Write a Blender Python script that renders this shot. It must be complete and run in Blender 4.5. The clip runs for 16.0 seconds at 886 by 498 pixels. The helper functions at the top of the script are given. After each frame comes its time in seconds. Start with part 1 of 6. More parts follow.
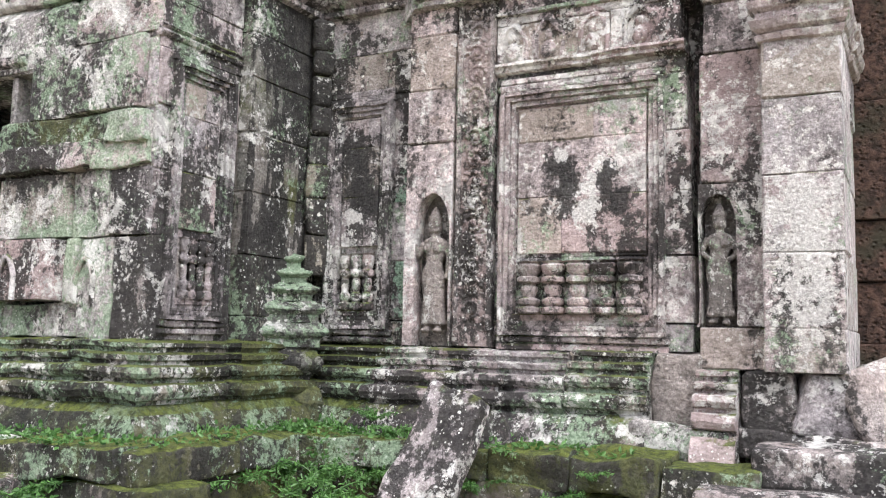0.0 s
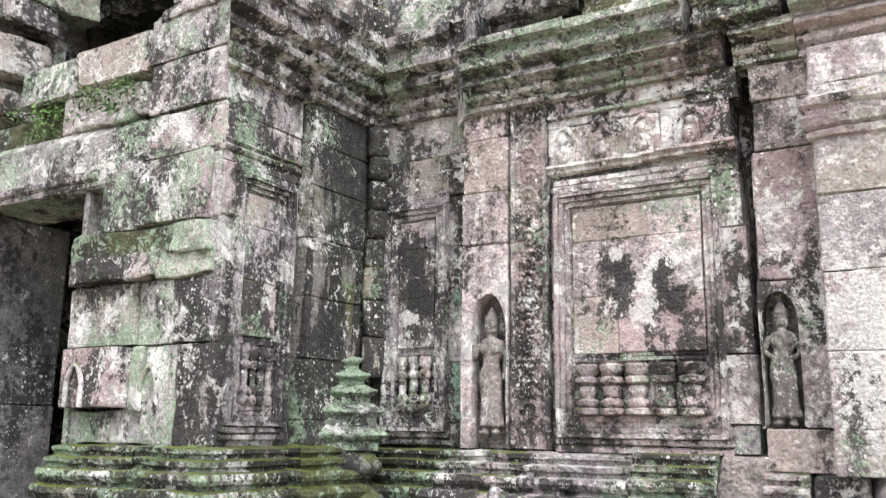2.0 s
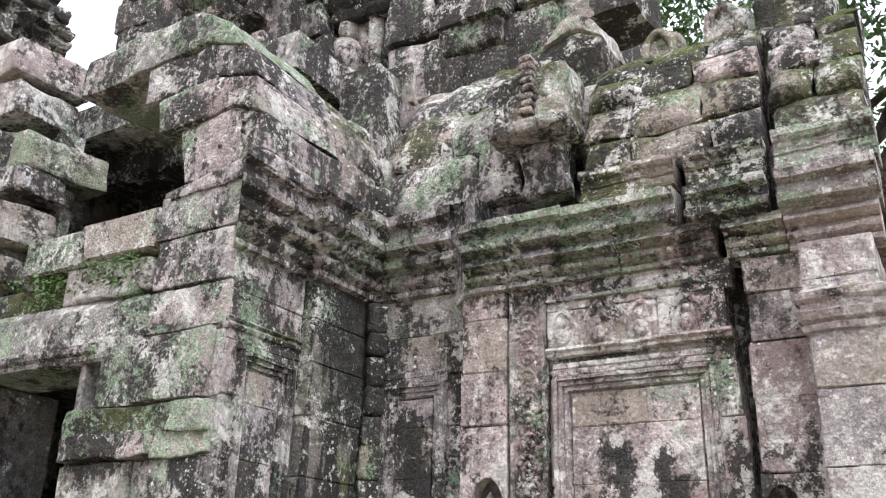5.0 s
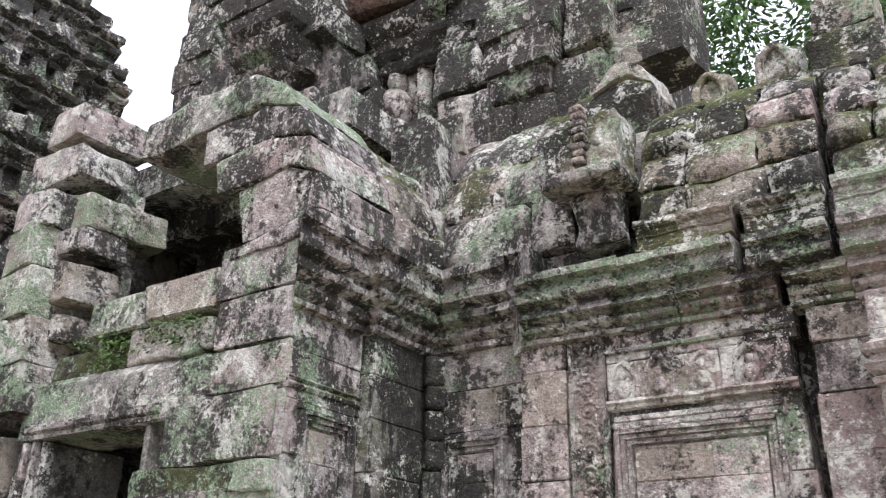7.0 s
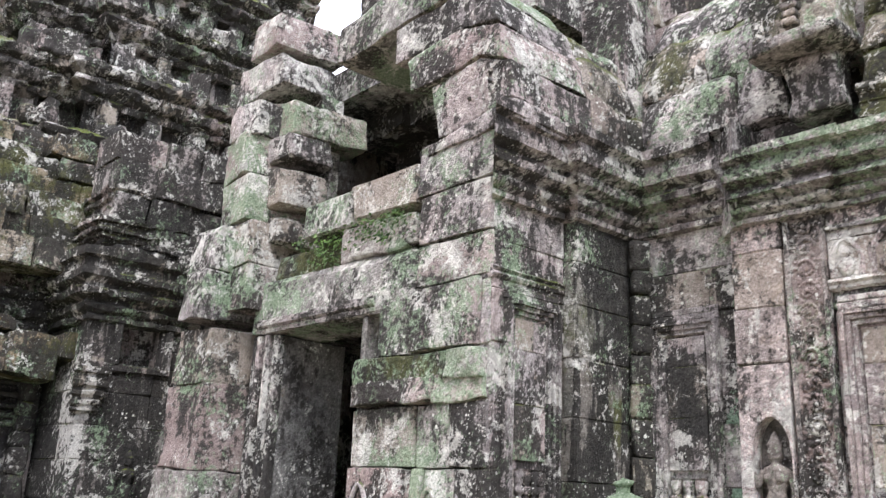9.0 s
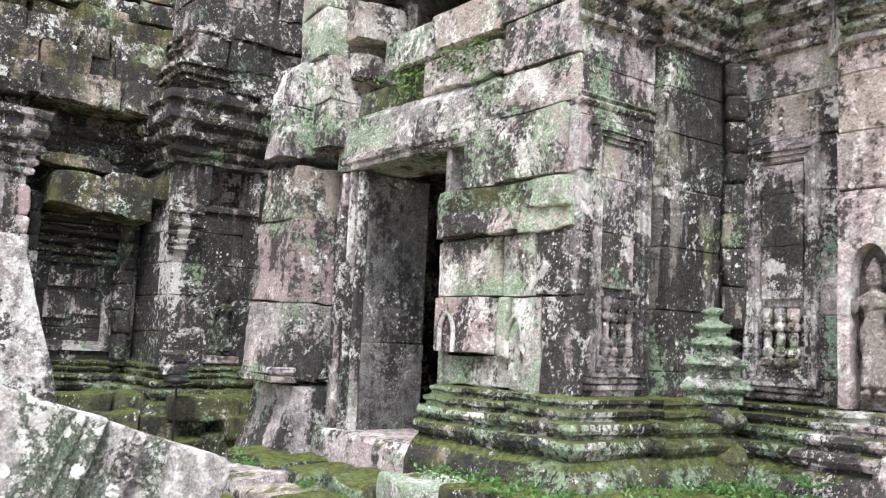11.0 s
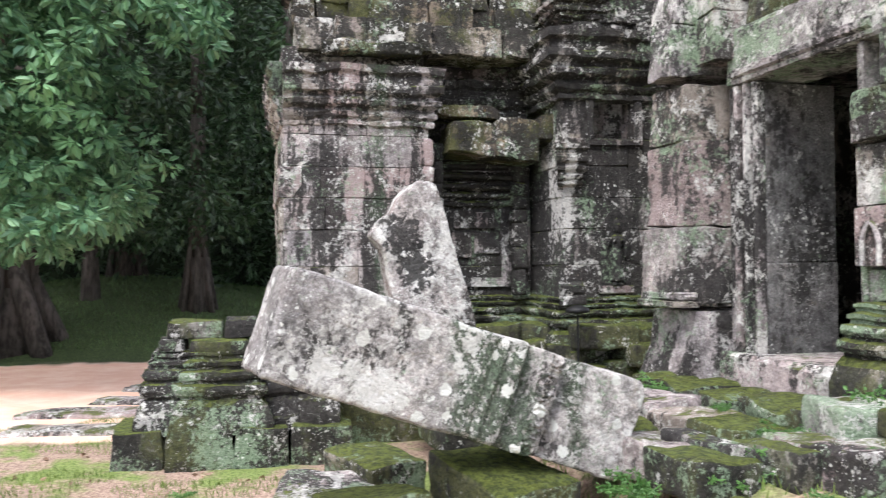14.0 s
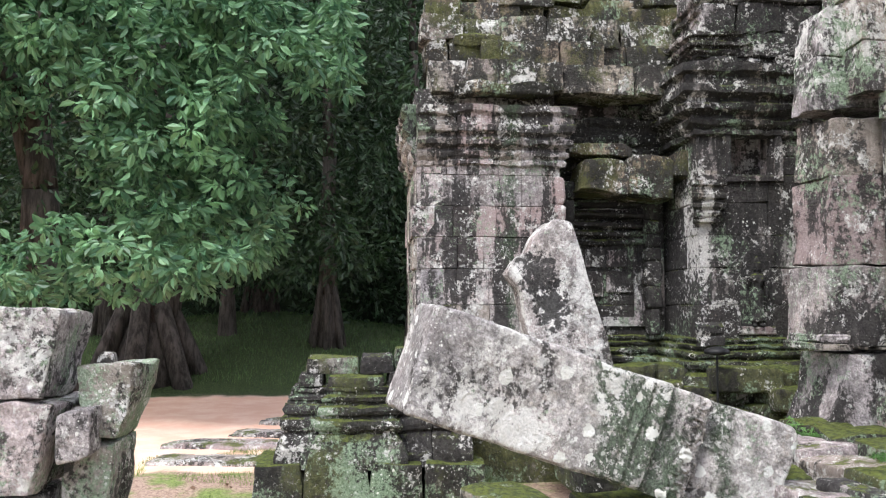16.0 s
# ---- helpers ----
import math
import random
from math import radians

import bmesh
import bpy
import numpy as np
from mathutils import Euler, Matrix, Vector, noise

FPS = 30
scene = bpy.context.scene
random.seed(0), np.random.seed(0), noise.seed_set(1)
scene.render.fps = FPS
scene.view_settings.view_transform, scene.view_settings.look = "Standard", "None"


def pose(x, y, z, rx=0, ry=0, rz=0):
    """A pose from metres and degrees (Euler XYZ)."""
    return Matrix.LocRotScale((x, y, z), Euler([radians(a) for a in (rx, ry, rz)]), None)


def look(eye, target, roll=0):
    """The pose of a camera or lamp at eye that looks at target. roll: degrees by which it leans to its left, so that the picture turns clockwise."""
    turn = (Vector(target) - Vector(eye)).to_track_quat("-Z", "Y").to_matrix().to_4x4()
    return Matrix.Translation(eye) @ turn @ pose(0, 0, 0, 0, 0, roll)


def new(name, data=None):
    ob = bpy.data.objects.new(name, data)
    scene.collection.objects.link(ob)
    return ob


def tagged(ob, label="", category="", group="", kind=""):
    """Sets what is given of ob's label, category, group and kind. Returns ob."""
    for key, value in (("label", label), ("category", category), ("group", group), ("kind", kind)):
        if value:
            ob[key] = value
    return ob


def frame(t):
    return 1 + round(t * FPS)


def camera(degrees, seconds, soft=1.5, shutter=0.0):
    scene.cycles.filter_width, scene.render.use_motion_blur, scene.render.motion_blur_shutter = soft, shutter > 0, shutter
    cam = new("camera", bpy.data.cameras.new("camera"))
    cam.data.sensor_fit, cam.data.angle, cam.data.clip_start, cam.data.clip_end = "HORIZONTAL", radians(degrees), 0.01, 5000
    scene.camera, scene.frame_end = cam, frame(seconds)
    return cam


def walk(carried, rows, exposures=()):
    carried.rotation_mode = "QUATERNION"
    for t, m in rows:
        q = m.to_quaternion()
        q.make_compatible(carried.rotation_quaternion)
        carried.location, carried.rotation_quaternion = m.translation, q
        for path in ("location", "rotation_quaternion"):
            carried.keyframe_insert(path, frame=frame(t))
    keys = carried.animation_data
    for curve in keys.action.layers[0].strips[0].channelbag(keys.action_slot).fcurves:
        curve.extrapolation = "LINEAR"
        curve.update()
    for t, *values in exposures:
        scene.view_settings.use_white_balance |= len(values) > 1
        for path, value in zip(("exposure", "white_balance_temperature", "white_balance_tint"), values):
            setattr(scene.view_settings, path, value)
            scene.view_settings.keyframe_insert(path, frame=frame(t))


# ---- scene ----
cam = camera(53.8, 16.0, 1.1, 0.35)
PATH = [
    (0, (-0.066, -0.062, 1.535), (-1.014, 1.687, 1.744), 1.4),
    (0.5, (-0.058, -0.067, 1.549), (-1.023, 1.669, 1.776), 1.5),
    (1, (-0.05, -0.075, 1.565), (-1.034, 1.646, 1.833), 1.4),
    (1.5, (-0.044, -0.084, 1.589), (-1.061, 1.607, 1.915), 1.1),
    (2, (-0.036, -0.1, 1.616), (-1.084, 1.555, 2.02), 0.8),
    (2.5, (-0.028, -0.118, 1.643), (-1.089, 1.507, 2.126), 0.7),
    (3, (-0.029, -0.137, 1.67), (-1.075, 1.478, 2.217), 0.8),
    (3.5, (-0.035, -0.171, 1.694), (-1.052, 1.444, 2.293), 1.0),
    (4, (-0.056, -0.207, 1.719), (-1.04, 1.409, 2.368), 0.9),
    (4.5, (-0.089, -0.231, 1.746), (-1.054, 1.376, 2.445), 1.2),
    (7, (-0.093, -0.321, 1.891), (-1.139, 1.182, 2.697), 1.3),
    (7.5, (-0.103, -0.326, 1.901), (-1.24, 1.131, 2.664), 1.6),
    (8, (-0.106, -0.32, 1.904), (-1.366, 1.068, 2.602), 2.1),
    (8.5, (-0.113, -0.313, 1.902), (-1.473, 1.011, 2.531), 2.2),
    (9, (-0.128, -0.309, 1.901), (-1.56, 0.973, 2.454), 2.5),
    (9.5, (-0.14, -0.296, 1.886), (-1.629, 0.96, 2.339), 2.9),
    (12, (-0.261, -0.273, 1.743), (-1.926, 0.831, 1.852), 2.0),
    (12.5, (-0.271, -0.299, 1.735), (-1.998, 0.705, 1.82), 1.6),
    (13, (-0.289, -0.325, 1.723), (-2.097, 0.528, 1.785), 1.0),
    (13.5, (-0.294, -0.362, 1.72), (-2.188, 0.28, 1.768), 0.3),
    (14, (-0.298, -0.406, 1.72), (-2.248, 0.037, 1.765), -0.4),
    (14.5, (-0.301, -0.458, 1.713), (-2.276, -0.144, 1.748), -0.4),
    (15, (-0.3, -0.502, 1.71), (-2.285, -0.258, 1.74), -0.0),
    (15.5, (-0.289, -0.532, 1.717), (-2.277, -0.33, 1.797), 0.2),
    (16, (-0.285, -0.537, 1.724), (-2.273, -0.365, 1.857), 0.0),
]
walk(cam, [(t, look(eye, target, roll)) for t, eye, target, roll in PATH],
     [(0, 1.42), (2, 1.6), (3.5, 1.5), (4.5, 1.25), (7, 0.95), (8, 1.0), (9.5, 1.38), (13, 1.65), (14.5, 1.2), (16, 1.25)])

# ---- world, sun, exposure ----
world = bpy.data.worlds.new("overcast_sky")
scene.world = world
world.use_nodes = True
wn, wl = world.node_tree.nodes, world.node_tree.links
wn.clear()
sky = wn.new("ShaderNodeTexSky")
sky.sky_type, sky.sun_disc = "NISHITA", False
sky.sun_elevation, sky.sun_rotation = radians(58), radians(200)
sky.air_density, sky.dust_density, sky.ozone_density = 1.0, 6.0, 1.0
veil = wn.new("ShaderNodeMix")
veil.data_type = "RGBA"
veil.inputs["Factor"].default_value = 0.72
veil.inputs[7].default_value = (9.0, 9.4, 10.9, 1)
back = wn.new("ShaderNodeBackground")
back.inputs["Strength"].default_value = 0.13
wout = wn.new("ShaderNodeOutputWorld")
wl.new(sky.outputs[0], veil.inputs[6])
wl.new(veil.outputs[2], back.inputs["Color"])
wl.new(back.outputs[0], wout.inputs["Surface"])

sun_data = bpy.data.lights.new("sun", "SUN")
sun_data.energy, sun_data.angle, sun_data.color = 1.5, radians(25), (1.0, 0.98, 0.96)
sun = new("sun", sun_data)
sun.matrix_world = look((0, 0, 0), (-0.75, 0.45, -1.15))


# ---- materials ----
def mat_new(name):
    m = bpy.data.materials.new(name)
    m.use_nodes = True
    m.node_tree.nodes.clear()
    return m, m.node_tree.nodes, m.node_tree.links


class Graph:
    """Small helper round a material's nodes."""

    def __init__(self, name):
        self.m, self.n, self.l = mat_new(name)
        self.pos = self.n.new("ShaderNodeNewGeometry")
        self.info = self.n.new("ShaderNodeObjectInfo")

    def link(self, a, b):
        if isinstance(a, (int, float)):
            b.default_value = a
        elif isinstance(a, tuple):
            b.default_value = (*a, 1) if len(a) == 3 and b.type == "RGBA" else a
        else:
            self.l.new(a, b)

    def noise(self, scale, detail=5, rough=0.6, stretch=(1, 1, 1), shift=(0, 0, 0), warp=0.0):
        mp = self.n.new("ShaderNodeMapping")
        mp.inputs["Location"].default_value = shift
        mp.inputs["Scale"].default_value = stretch
        self.l.new(self.pos.outputs["Position"], mp.inputs["Vector"])
        nz = self.n.new("ShaderNodeTexNoise")
        nz.inputs["Scale"].default_value = scale
        nz.inputs["Detail"].default_value = detail
        nz.inputs["Roughness"].default_value = rough
        nz.inputs["Distortion"].default_value = warp
        self.l.new(mp.outputs[0], nz.inputs["Vector"])
        return nz.outputs["Fac"]

    def cells(self, scale, shift=(0, 0, 0), feature="F1"):
        mp = self.n.new("ShaderNodeMapping")
        mp.inputs["Location"].default_value = shift
        self.l.new(self.pos.outputs["Position"], mp.inputs["Vector"])
        v = self.n.new("ShaderNodeTexVoronoi")
        v.feature = feature
        v.inputs["Scale"].default_value = scale
        self.l.new(mp.outputs[0], v.inputs["Vector"])
        return v.outputs["Distance"]

    def ramp(self, fac, lo, hi):
        r = self.n.new("ShaderNodeMapRange")
        r.interpolation_type = "SMOOTHSTEP"
        r.inputs["From Min"].default_value, r.inputs["From Max"].default_value = lo, hi
        self.l.new(fac, r.inputs["Value"])
        return r.outputs[0]

    def math(self, op, a, b=0.0):
        k = self.n.new("ShaderNodeMath")
        k.operation = op
        self.link(a, k.inputs[0])
        self.link(b, k.inputs[1])
        return k.outputs[0]

    def mix(self, fac, a, b, blend="MIX"):
        k = self.n.new("ShaderNodeMix")
        k.data_type, k.blend_type = "RGBA", blend
        self.link(fac, k.inputs["Factor"])
        self.link(a, k.inputs[6])
        self.link(b, k.inputs[7])
        return k.outputs[2]

    def axis(self, out, i):
        s = self.n.new("ShaderNodeSeparateXYZ")
        self.l.new(out, s.inputs[0])
        return s.outputs[i]

    def done(self, colour, rough=0.9, bump=None, strength=0.5, depth=0.02, spec=0.25, trans=None):
        b = self.n.new("ShaderNodeBsdfPrincipled")
        self.link(colour, b.inputs["Base Color"])
        self.link(rough, b.inputs["Roughness"])
        b.inputs["Specular IOR Level"].default_value = spec
        if bump is not None:
            k = self.n.new("ShaderNodeBump")
            k.inputs["Strength"].default_value, k.inputs["Distance"].default_value = strength, depth
            self.l.new(bump, k.inputs["Height"])
            self.l.new(k.outputs[0], b.inputs["Normal"])
        surface = b.outputs[0]
        if trans is not None:
            t = self.n.new("ShaderNodeBsdfTranslucent")
            self.link(colour, t.inputs["Color"])
            x = self.n.new("ShaderNodeMixShader")
            x.inputs[0].default_value = trans
            self.l.new(surface, x.inputs[1])
            self.l.new(t.outputs[0], x.inputs[2])
            surface = x.outputs[0]
        o = self.n.new("ShaderNodeOutputMaterial")
        self.l.new(surface, o.inputs["Surface"])
        return self.m


def stone(name, base=(0.31, 0.275, 0.275), dark=0.5, pale=0.5, green=0.4, moss=0.5, streak=0.5, pink=0.4, ochre=0.2, slime=0.0, big=0.0, bands=(), blots=(), across=0, seed=0.0):
    """Weathered sandstone: grain, pink beds, black algae streaks, pale and mint lichen, moss on ledges. Amounts 0 to 1."""
    g = Graph(name)
    s = (seed * 7.3, seed * 3.1, seed * 5.7)
    grain = g.noise(55, 8, 0.75, shift=s)
    mottle = g.noise(11, 7, 0.7, shift=(s[0] + 3, s[1], s[2]), warp=0.4)
    broad = g.noise(2.6, 5, 0.6, shift=s)
    c = g.mix(g.ramp(mottle, 0.34, 0.66), tuple(v * 0.55 for v in base), tuple(min(1, v * 1.35) for v in base))
    c = g.mix(g.math("MULTIPLY", g.ramp(g.noise(1.9, 4, 0.6, shift=(s[0] + 9, s[1], s[2])), 0.48, 0.66), pink), c, (0.335, 0.27, 0.262))
    c = g.mix(g.math("MULTIPLY", g.ramp(g.noise(7, 6, 0.65, shift=(s[0] + 4, s[1] + 2, s[2])), 0.6, 0.72), ochre), c, (0.30, 0.20, 0.09))
    c = g.mix(0.58, c, g.mix(g.ramp(grain, 0.32, 0.68), (0.2, 0.2, 0.2), (0.95, 0.95, 0.95)), "OVERLAY")
    c = g.mix(1.0, c, g.mix(g.ramp(g.noise(0.9, 4, 0.55, shift=(s[0], s[1], s[2] + 8)), 0.35, 0.65), (0.7, 0.7, 0.7), (1.25, 1.23, 1.2)), "MULTIPLY")
    tone = g.n.new("ShaderNodeMapRange")
    tone.inputs["To Min"].default_value, tone.inputs["To Max"].default_value = 0.8, 1.15
    g.l.new(g.info.outputs["Random"], tone.inputs["Value"])
    k = g.n.new("ShaderNodeCombineColor")
    for i in range(3):
        g.l.new(tone.outputs[0], k.inputs[i])
    c = g.mix(1.0, c, k.outputs[0], "MULTIPLY")
    # each stone is from its own bed: mauve, ochre or grey
    hue = g.math("FRACT", g.math("MULTIPLY", g.info.outputs["Random"], 17.3))
    c = g.mix(g.math("MULTIPLY", g.ramp(hue, 0.64, 0.76), 0.6 * min(1, pink * 2)), c, (0.385, 0.282, 0.272))
    c = g.mix(g.math("MULTIPLY", g.math("SUBTRACT", 1.0, g.ramp(hue, 0.14, 0.22)), min(0.5, ochre * 2)), c, (0.36, 0.305, 0.235))
    fine = g.noise(19, 8, 0.75, shift=(s[0], s[1] + 3, s[2]))
    # dark olive film on damp stone
    if slime:
        sl = g.ramp(g.math("ADD", g.noise(1.6, 5, 0.6, shift=(s[0] + 7, s[1], s[2])), g.math("MULTIPLY", fine, 0.35)), 0.84 - 0.3 * slime, 0.98 - 0.3 * slime)
        c = g.mix(g.math("MULTIPLY", sl, 0.88), c, g.mix(g.ramp(fine, 0.38, 0.64), (0.030, 0.036, 0.012), (0.105, 0.115, 0.035)))
    # black algae: runs down the face, and spreads in patches
    runs = g.noise(5.5, 6, 0.62, stretch=(1, 1, 0.14), shift=(s[0], s[1] + 5, s[2]))
    patch = g.noise(1.25, 6, 0.66, shift=(s[0] + 2, s[1], s[2] + 3))
    blk = g.math("ADD", g.math("MULTIPLY", runs, streak), g.math("MULTIPLY", patch, 1.0))
    blk = g.math("ADD", blk, g.math("MULTIPLY", fine, 0.75))
    mid = (streak + 1.75) * 0.5
    blkm = g.ramp(blk, mid + 0.17 - 0.34 * dark, mid + 0.27 - 0.34 * dark)
    c = g.mix(g.math("MULTIPLY", blkm, 0.93), c, g.mix(g.ramp(fine, 0.4, 0.7), (0.014, 0.0135, 0.0135), (0.062, 0.058, 0.055)))
    # mint-green lichen
    gr = g.math("ADD", g.noise(1.7, 5, 0.6, shift=(s[0] + 6, s[1] + 8, s[2])), g.math("MULTIPLY", g.noise(21, 9, 0.8, shift=s), 1.1))
    grm = g.ramp(gr, 1.235 - 0.28 * green, 1.33 - 0.28 * green)
    c = g.mix(g.math("MULTIPLY", grm, 0.75), c, g.mix(g.ramp(grain, 0.35, 0.65), (0.15, 0.225, 0.14), (0.40, 0.51, 0.36)))
    # dark green crust in bands along the stone
    for lo, hi in bands:
        w = g.math("ADD", g.axis(g.pos.outputs["Position"], 1), g.math("MULTIPLY", g.noise(5, 6, 0.7), 0.5))
        bm_ = g.math("MULTIPLY", g.ramp(w, lo + 0.22, lo + 0.34), g.math("SUBTRACT", 1.0, g.ramp(w, hi + 0.20, hi + 0.3)))
        bm_ = g.math("MULTIPLY", bm_, g.ramp(fine, 0.36, 0.48))
        c = g.mix(g.math("MULTIPLY", bm_, 0.9), c, g.mix(g.ramp(grain, 0.4, 0.6), (0.022, 0.03, 0.02), (0.10, 0.14, 0.09)))
    # pale lichen: ragged crust in two sizes, and round spots
    pl = g.math("ADD", g.math("MULTIPLY", g.noise(2.9, 7, 0.68, shift=(s[0] + 1, s[1] + 4, s[2] + 9), warp=0.6), 1.1), g.math("MULTIPLY", g.noise(24, 9, 0.8, shift=(s[0] + 8, s[1], s[2])), 0.95))
    plm = g.ramp(pl, 1.215 - 0.3 * pale, 1.27 - 0.3 * pale)
    c = g.mix(g.math("MULTIPLY", plm, 0.85), c, g.mix(g.ramp(mottle, 0.4, 0.6), (0.46, 0.445, 0.425), (0.80, 0.785, 0.75)))
    few = g.ramp(g.noise(1.6, 3, shift=(s[0] + 3, s[1] + 3, s[2])), 0.52 - 0.14 * pale, 0.68 - 0.14 * pale)
    for scale, lo in ((13, 0.19), (34, 0.21)):
        dist = g.math("ADD", g.cells(scale, s), g.math("MULTIPLY", g.noise(scale * 2.2, 5, 0.7), 0.62))
        spot = g.math("MULTIPLY", g.math("SUBTRACT", 1.0, g.ramp(dist, lo + 0.22, lo + 0.28)), few)
        c = g.mix(g.math("MULTIPLY", spot, 0.85), c, (0.78, 0.78, 0.73))
    if big:
        dist = g.math("ADD", g.cells(5.2, (s[0] + 1, s[1], s[2])), g.math("MULTIPLY", g.noise(14, 6, 0.7), 0.55))
        spot = g.math("MULTIPLY", g.math("SUBTRACT", 1.0, g.ramp(dist, 0.46, 0.49)), g.ramp(g.noise(1.5, 2, shift=s), 0.60 - 0.15 * big, 0.64 - 0.15 * big))
        c = g.mix(g.math("MULTIPLY", spot, 0.92), c, (0.74, 0.74, 0.70))
    # single stains: (x, z, half width, half height, colour, its darker shade)
    for bx, bz, rx, rz, light, shade in blots:
        dx = g.math("DIVIDE", g.math("SUBTRACT", g.axis(g.pos.outputs["Position"], across), bx), rx)
        dz = g.math("DIVIDE", g.math("SUBTRACT", g.axis(g.pos.outputs["Position"], 2), bz), rz)
        d = g.math("SQRT", g.math("ADD", g.math("MULTIPLY", dx, dx), g.math("MULTIPLY", dz, dz)))
        d = g.math("ADD", d, g.math("MULTIPLY", g.math("SUBTRACT", fine, 0.5), 4.0))
        d = g.math("ADD", d, g.math("MULTIPLY", g.math("SUBTRACT", mottle, 0.5), 3.0))
        m_ = g.math("SUBTRACT", 1.0, g.ramp(d, 0.75, 1.05))
        c = g.mix(g.math("MULTIPLY", m_, 0.93), c, g.mix(g.ramp(grain, 0.4, 0.62), shade, light))
    # moss lies on what faces up
    up = g.ramp(g.axis(g.pos.outputs["Normal"], 2), 0.35, 0.8)
    mo = g.ramp(g.math("ADD", g.noise(2.2, 6, 0.65, shift=(s[0] + 5, s[1], s[2] + 1)), g.math("MULTIPLY", fine, 0.4)), 0.92 - 0.42 * moss, 1.02 - 0.42 * moss)
    mo = g.math("MULTIPLY", mo, up)
    c = g.mix(g.math("MULTIPLY", mo, 0.92), c, g.mix(g.ramp(fine, 0.38, 0.62), (0.032, 0.042, 0.012), (0.125, 0.15, 0.03)))
    h = g.math("ADD", g.math("MULTIPLY", g.noise(16, 9, 0.7, shift=s), 1.0), g.math("MULTIPLY", broad, 0.8))
    h = g.math("ADD", h, g.math("MULTIPLY", grain, 0.5))
    h = g.math("ADD", h, g.math("MULTIPLY", g.ramp(g.cells(30, s), 0.0, 0.5), 0.22))
    h = g.math("ADD", h, g.math("MULTIPLY", g.math("ADD", plm, blkm), -0.06))
    return g.done(c, 0.92, h, 0.9, 0.035)


SOOT, SOOT_D = (0.06, 0.057, 0.055), (0.02, 0.019, 0.019)
MINT, MINT_D = (0.34, 0.47, 0.36), (0.13, 0.21, 0.15)
CHALK, CHALK_D = (0.74, 0.72, 0.69), (0.46, 0.44, 0.42)
STONE = stone("sandstone", base=(0.375, 0.342, 0.35), dark=0.64, pale=0.48, green=0.56, ochre=0.4, pink=0.42, seed=1)
STONE_PINK = stone("sandstone_pink", base=(0.375, 0.322, 0.322), dark=0.54, pale=0.54, green=0.2, pink=0.42, blots=((-1.92, 2.60, 0.10, 0.11, SOOT, SOOT_D), (-1.86, 2.42, 0.10, 0.16, SOOT, SOOT_D), (-1.61, 2.50, 0.07, 0.15, SOOT, SOOT_D), (-1.55, 2.36, 0.06, 0.07, SOOT, SOOT_D), (-1.74, 2.30, 0.08, 0.10, CHALK, CHALK_D), (-1.90, 2.66, 0.05, 0.04, CHALK, CHALK_D)), seed=2)
STONE_DARK = stone("sandstone_black_streaked", base=(0.32, 0.29, 0.295), dark=0.76, pale=0.46, green=0.4, streak=1.0, pink=0.2, blots=((-3.40, 2.78, 0.15, 0.16, SOOT, SOOT_D), (-3.33, 2.50, 0.15, 0.17, SOOT, SOOT_D), (-3.42, 2.34, 0.07, 0.06, CHALK, CHALK_D), (-3.02, 2.1, 0.07, 0.5, MINT, MINT_D)), seed=3)
STONE_GREEN = stone("sandstone_green_lichen", base=(0.35, 0.33, 0.325), dark=0.60, pale=0.46, green=0.86, moss=0.4, seed=4)
STONE_STREAK = stone("sandstone_wet_streaks", base=(0.21, 0.205, 0.185), dark=0.98, pale=0.28, green=0.3, moss=0.4, streak=1.9, pink=0.1, slime=0.35, seed=17)
STONE_FIGURE = stone("sandstone_figure", base=(0.235, 0.212, 0.2), dark=0.34, pale=0.30, green=0.15, moss=0.1, pink=0.05, ochre=0.0, seed=18)
STONE_BASE = stone("sandstone_mossy_base", base=(0.21, 0.20, 0.185), dark=0.75, pale=0.26, green=0.62, moss=0.9, pink=0.15, slime=1.1, seed=5)
STONE_MOSS = stone("sandstone_moss_covered", base=(0.22, 0.205, 0.185), dark=0.55, pale=0.12, green=0.40, moss=1.3, pink=0.1, slime=1.3, seed=10)
STONE_PALE = stone("sandstone_pale", blots=((-0.62, 1.92, 0.10, 0.42, SOOT, SOOT_D), (-0.55, 2.1, 0.16, 0.5, CHALK, CHALK_D)), base=(0.43, 0.392, 0.395), dark=0.40, pale=0.52, green=0.42, moss=0.4, pink=0.3, seed=6)
STONE_BEAM = stone("sandstone_lintel", across=1, blots=((0.33, 1.03, 0.19, 0.13, CHALK, (0.6, 0.59, 0.56)), (0.0, 1.20, 0.09, 0.085, CHALK, (0.6, 0.59, 0.56)), (0.17, 1.17, 0.07, 0.065, CHALK, (0.6, 0.59, 0.56)), (0.24, 1.34, 0.04, 0.04, CHALK, (0.6, 0.59, 0.56))), base=(0.42, 0.395, 0.39), dark=0.30, pale=0.5, green=0.25, moss=0.3, pink=0.3, big=2.0, bands=((0.72, 1.28), (1.46, 1.62)), seed=11)
STONE_SLAB = stone("sandstone_slab", across=1, blots=((0.80, 1.98, 0.15, 0.17, SOOT, SOOT_D), (0.92, 1.72, 0.14, 0.20, SOOT, SOOT_D), (1.12, 1.15, 0.16, 0.2, SOOT, SOOT_D)), base=(0.44, 0.40, 0.39), dark=0.46, pale=0.66, green=0.25, moss=0.3, pink=0.8, seed=12)
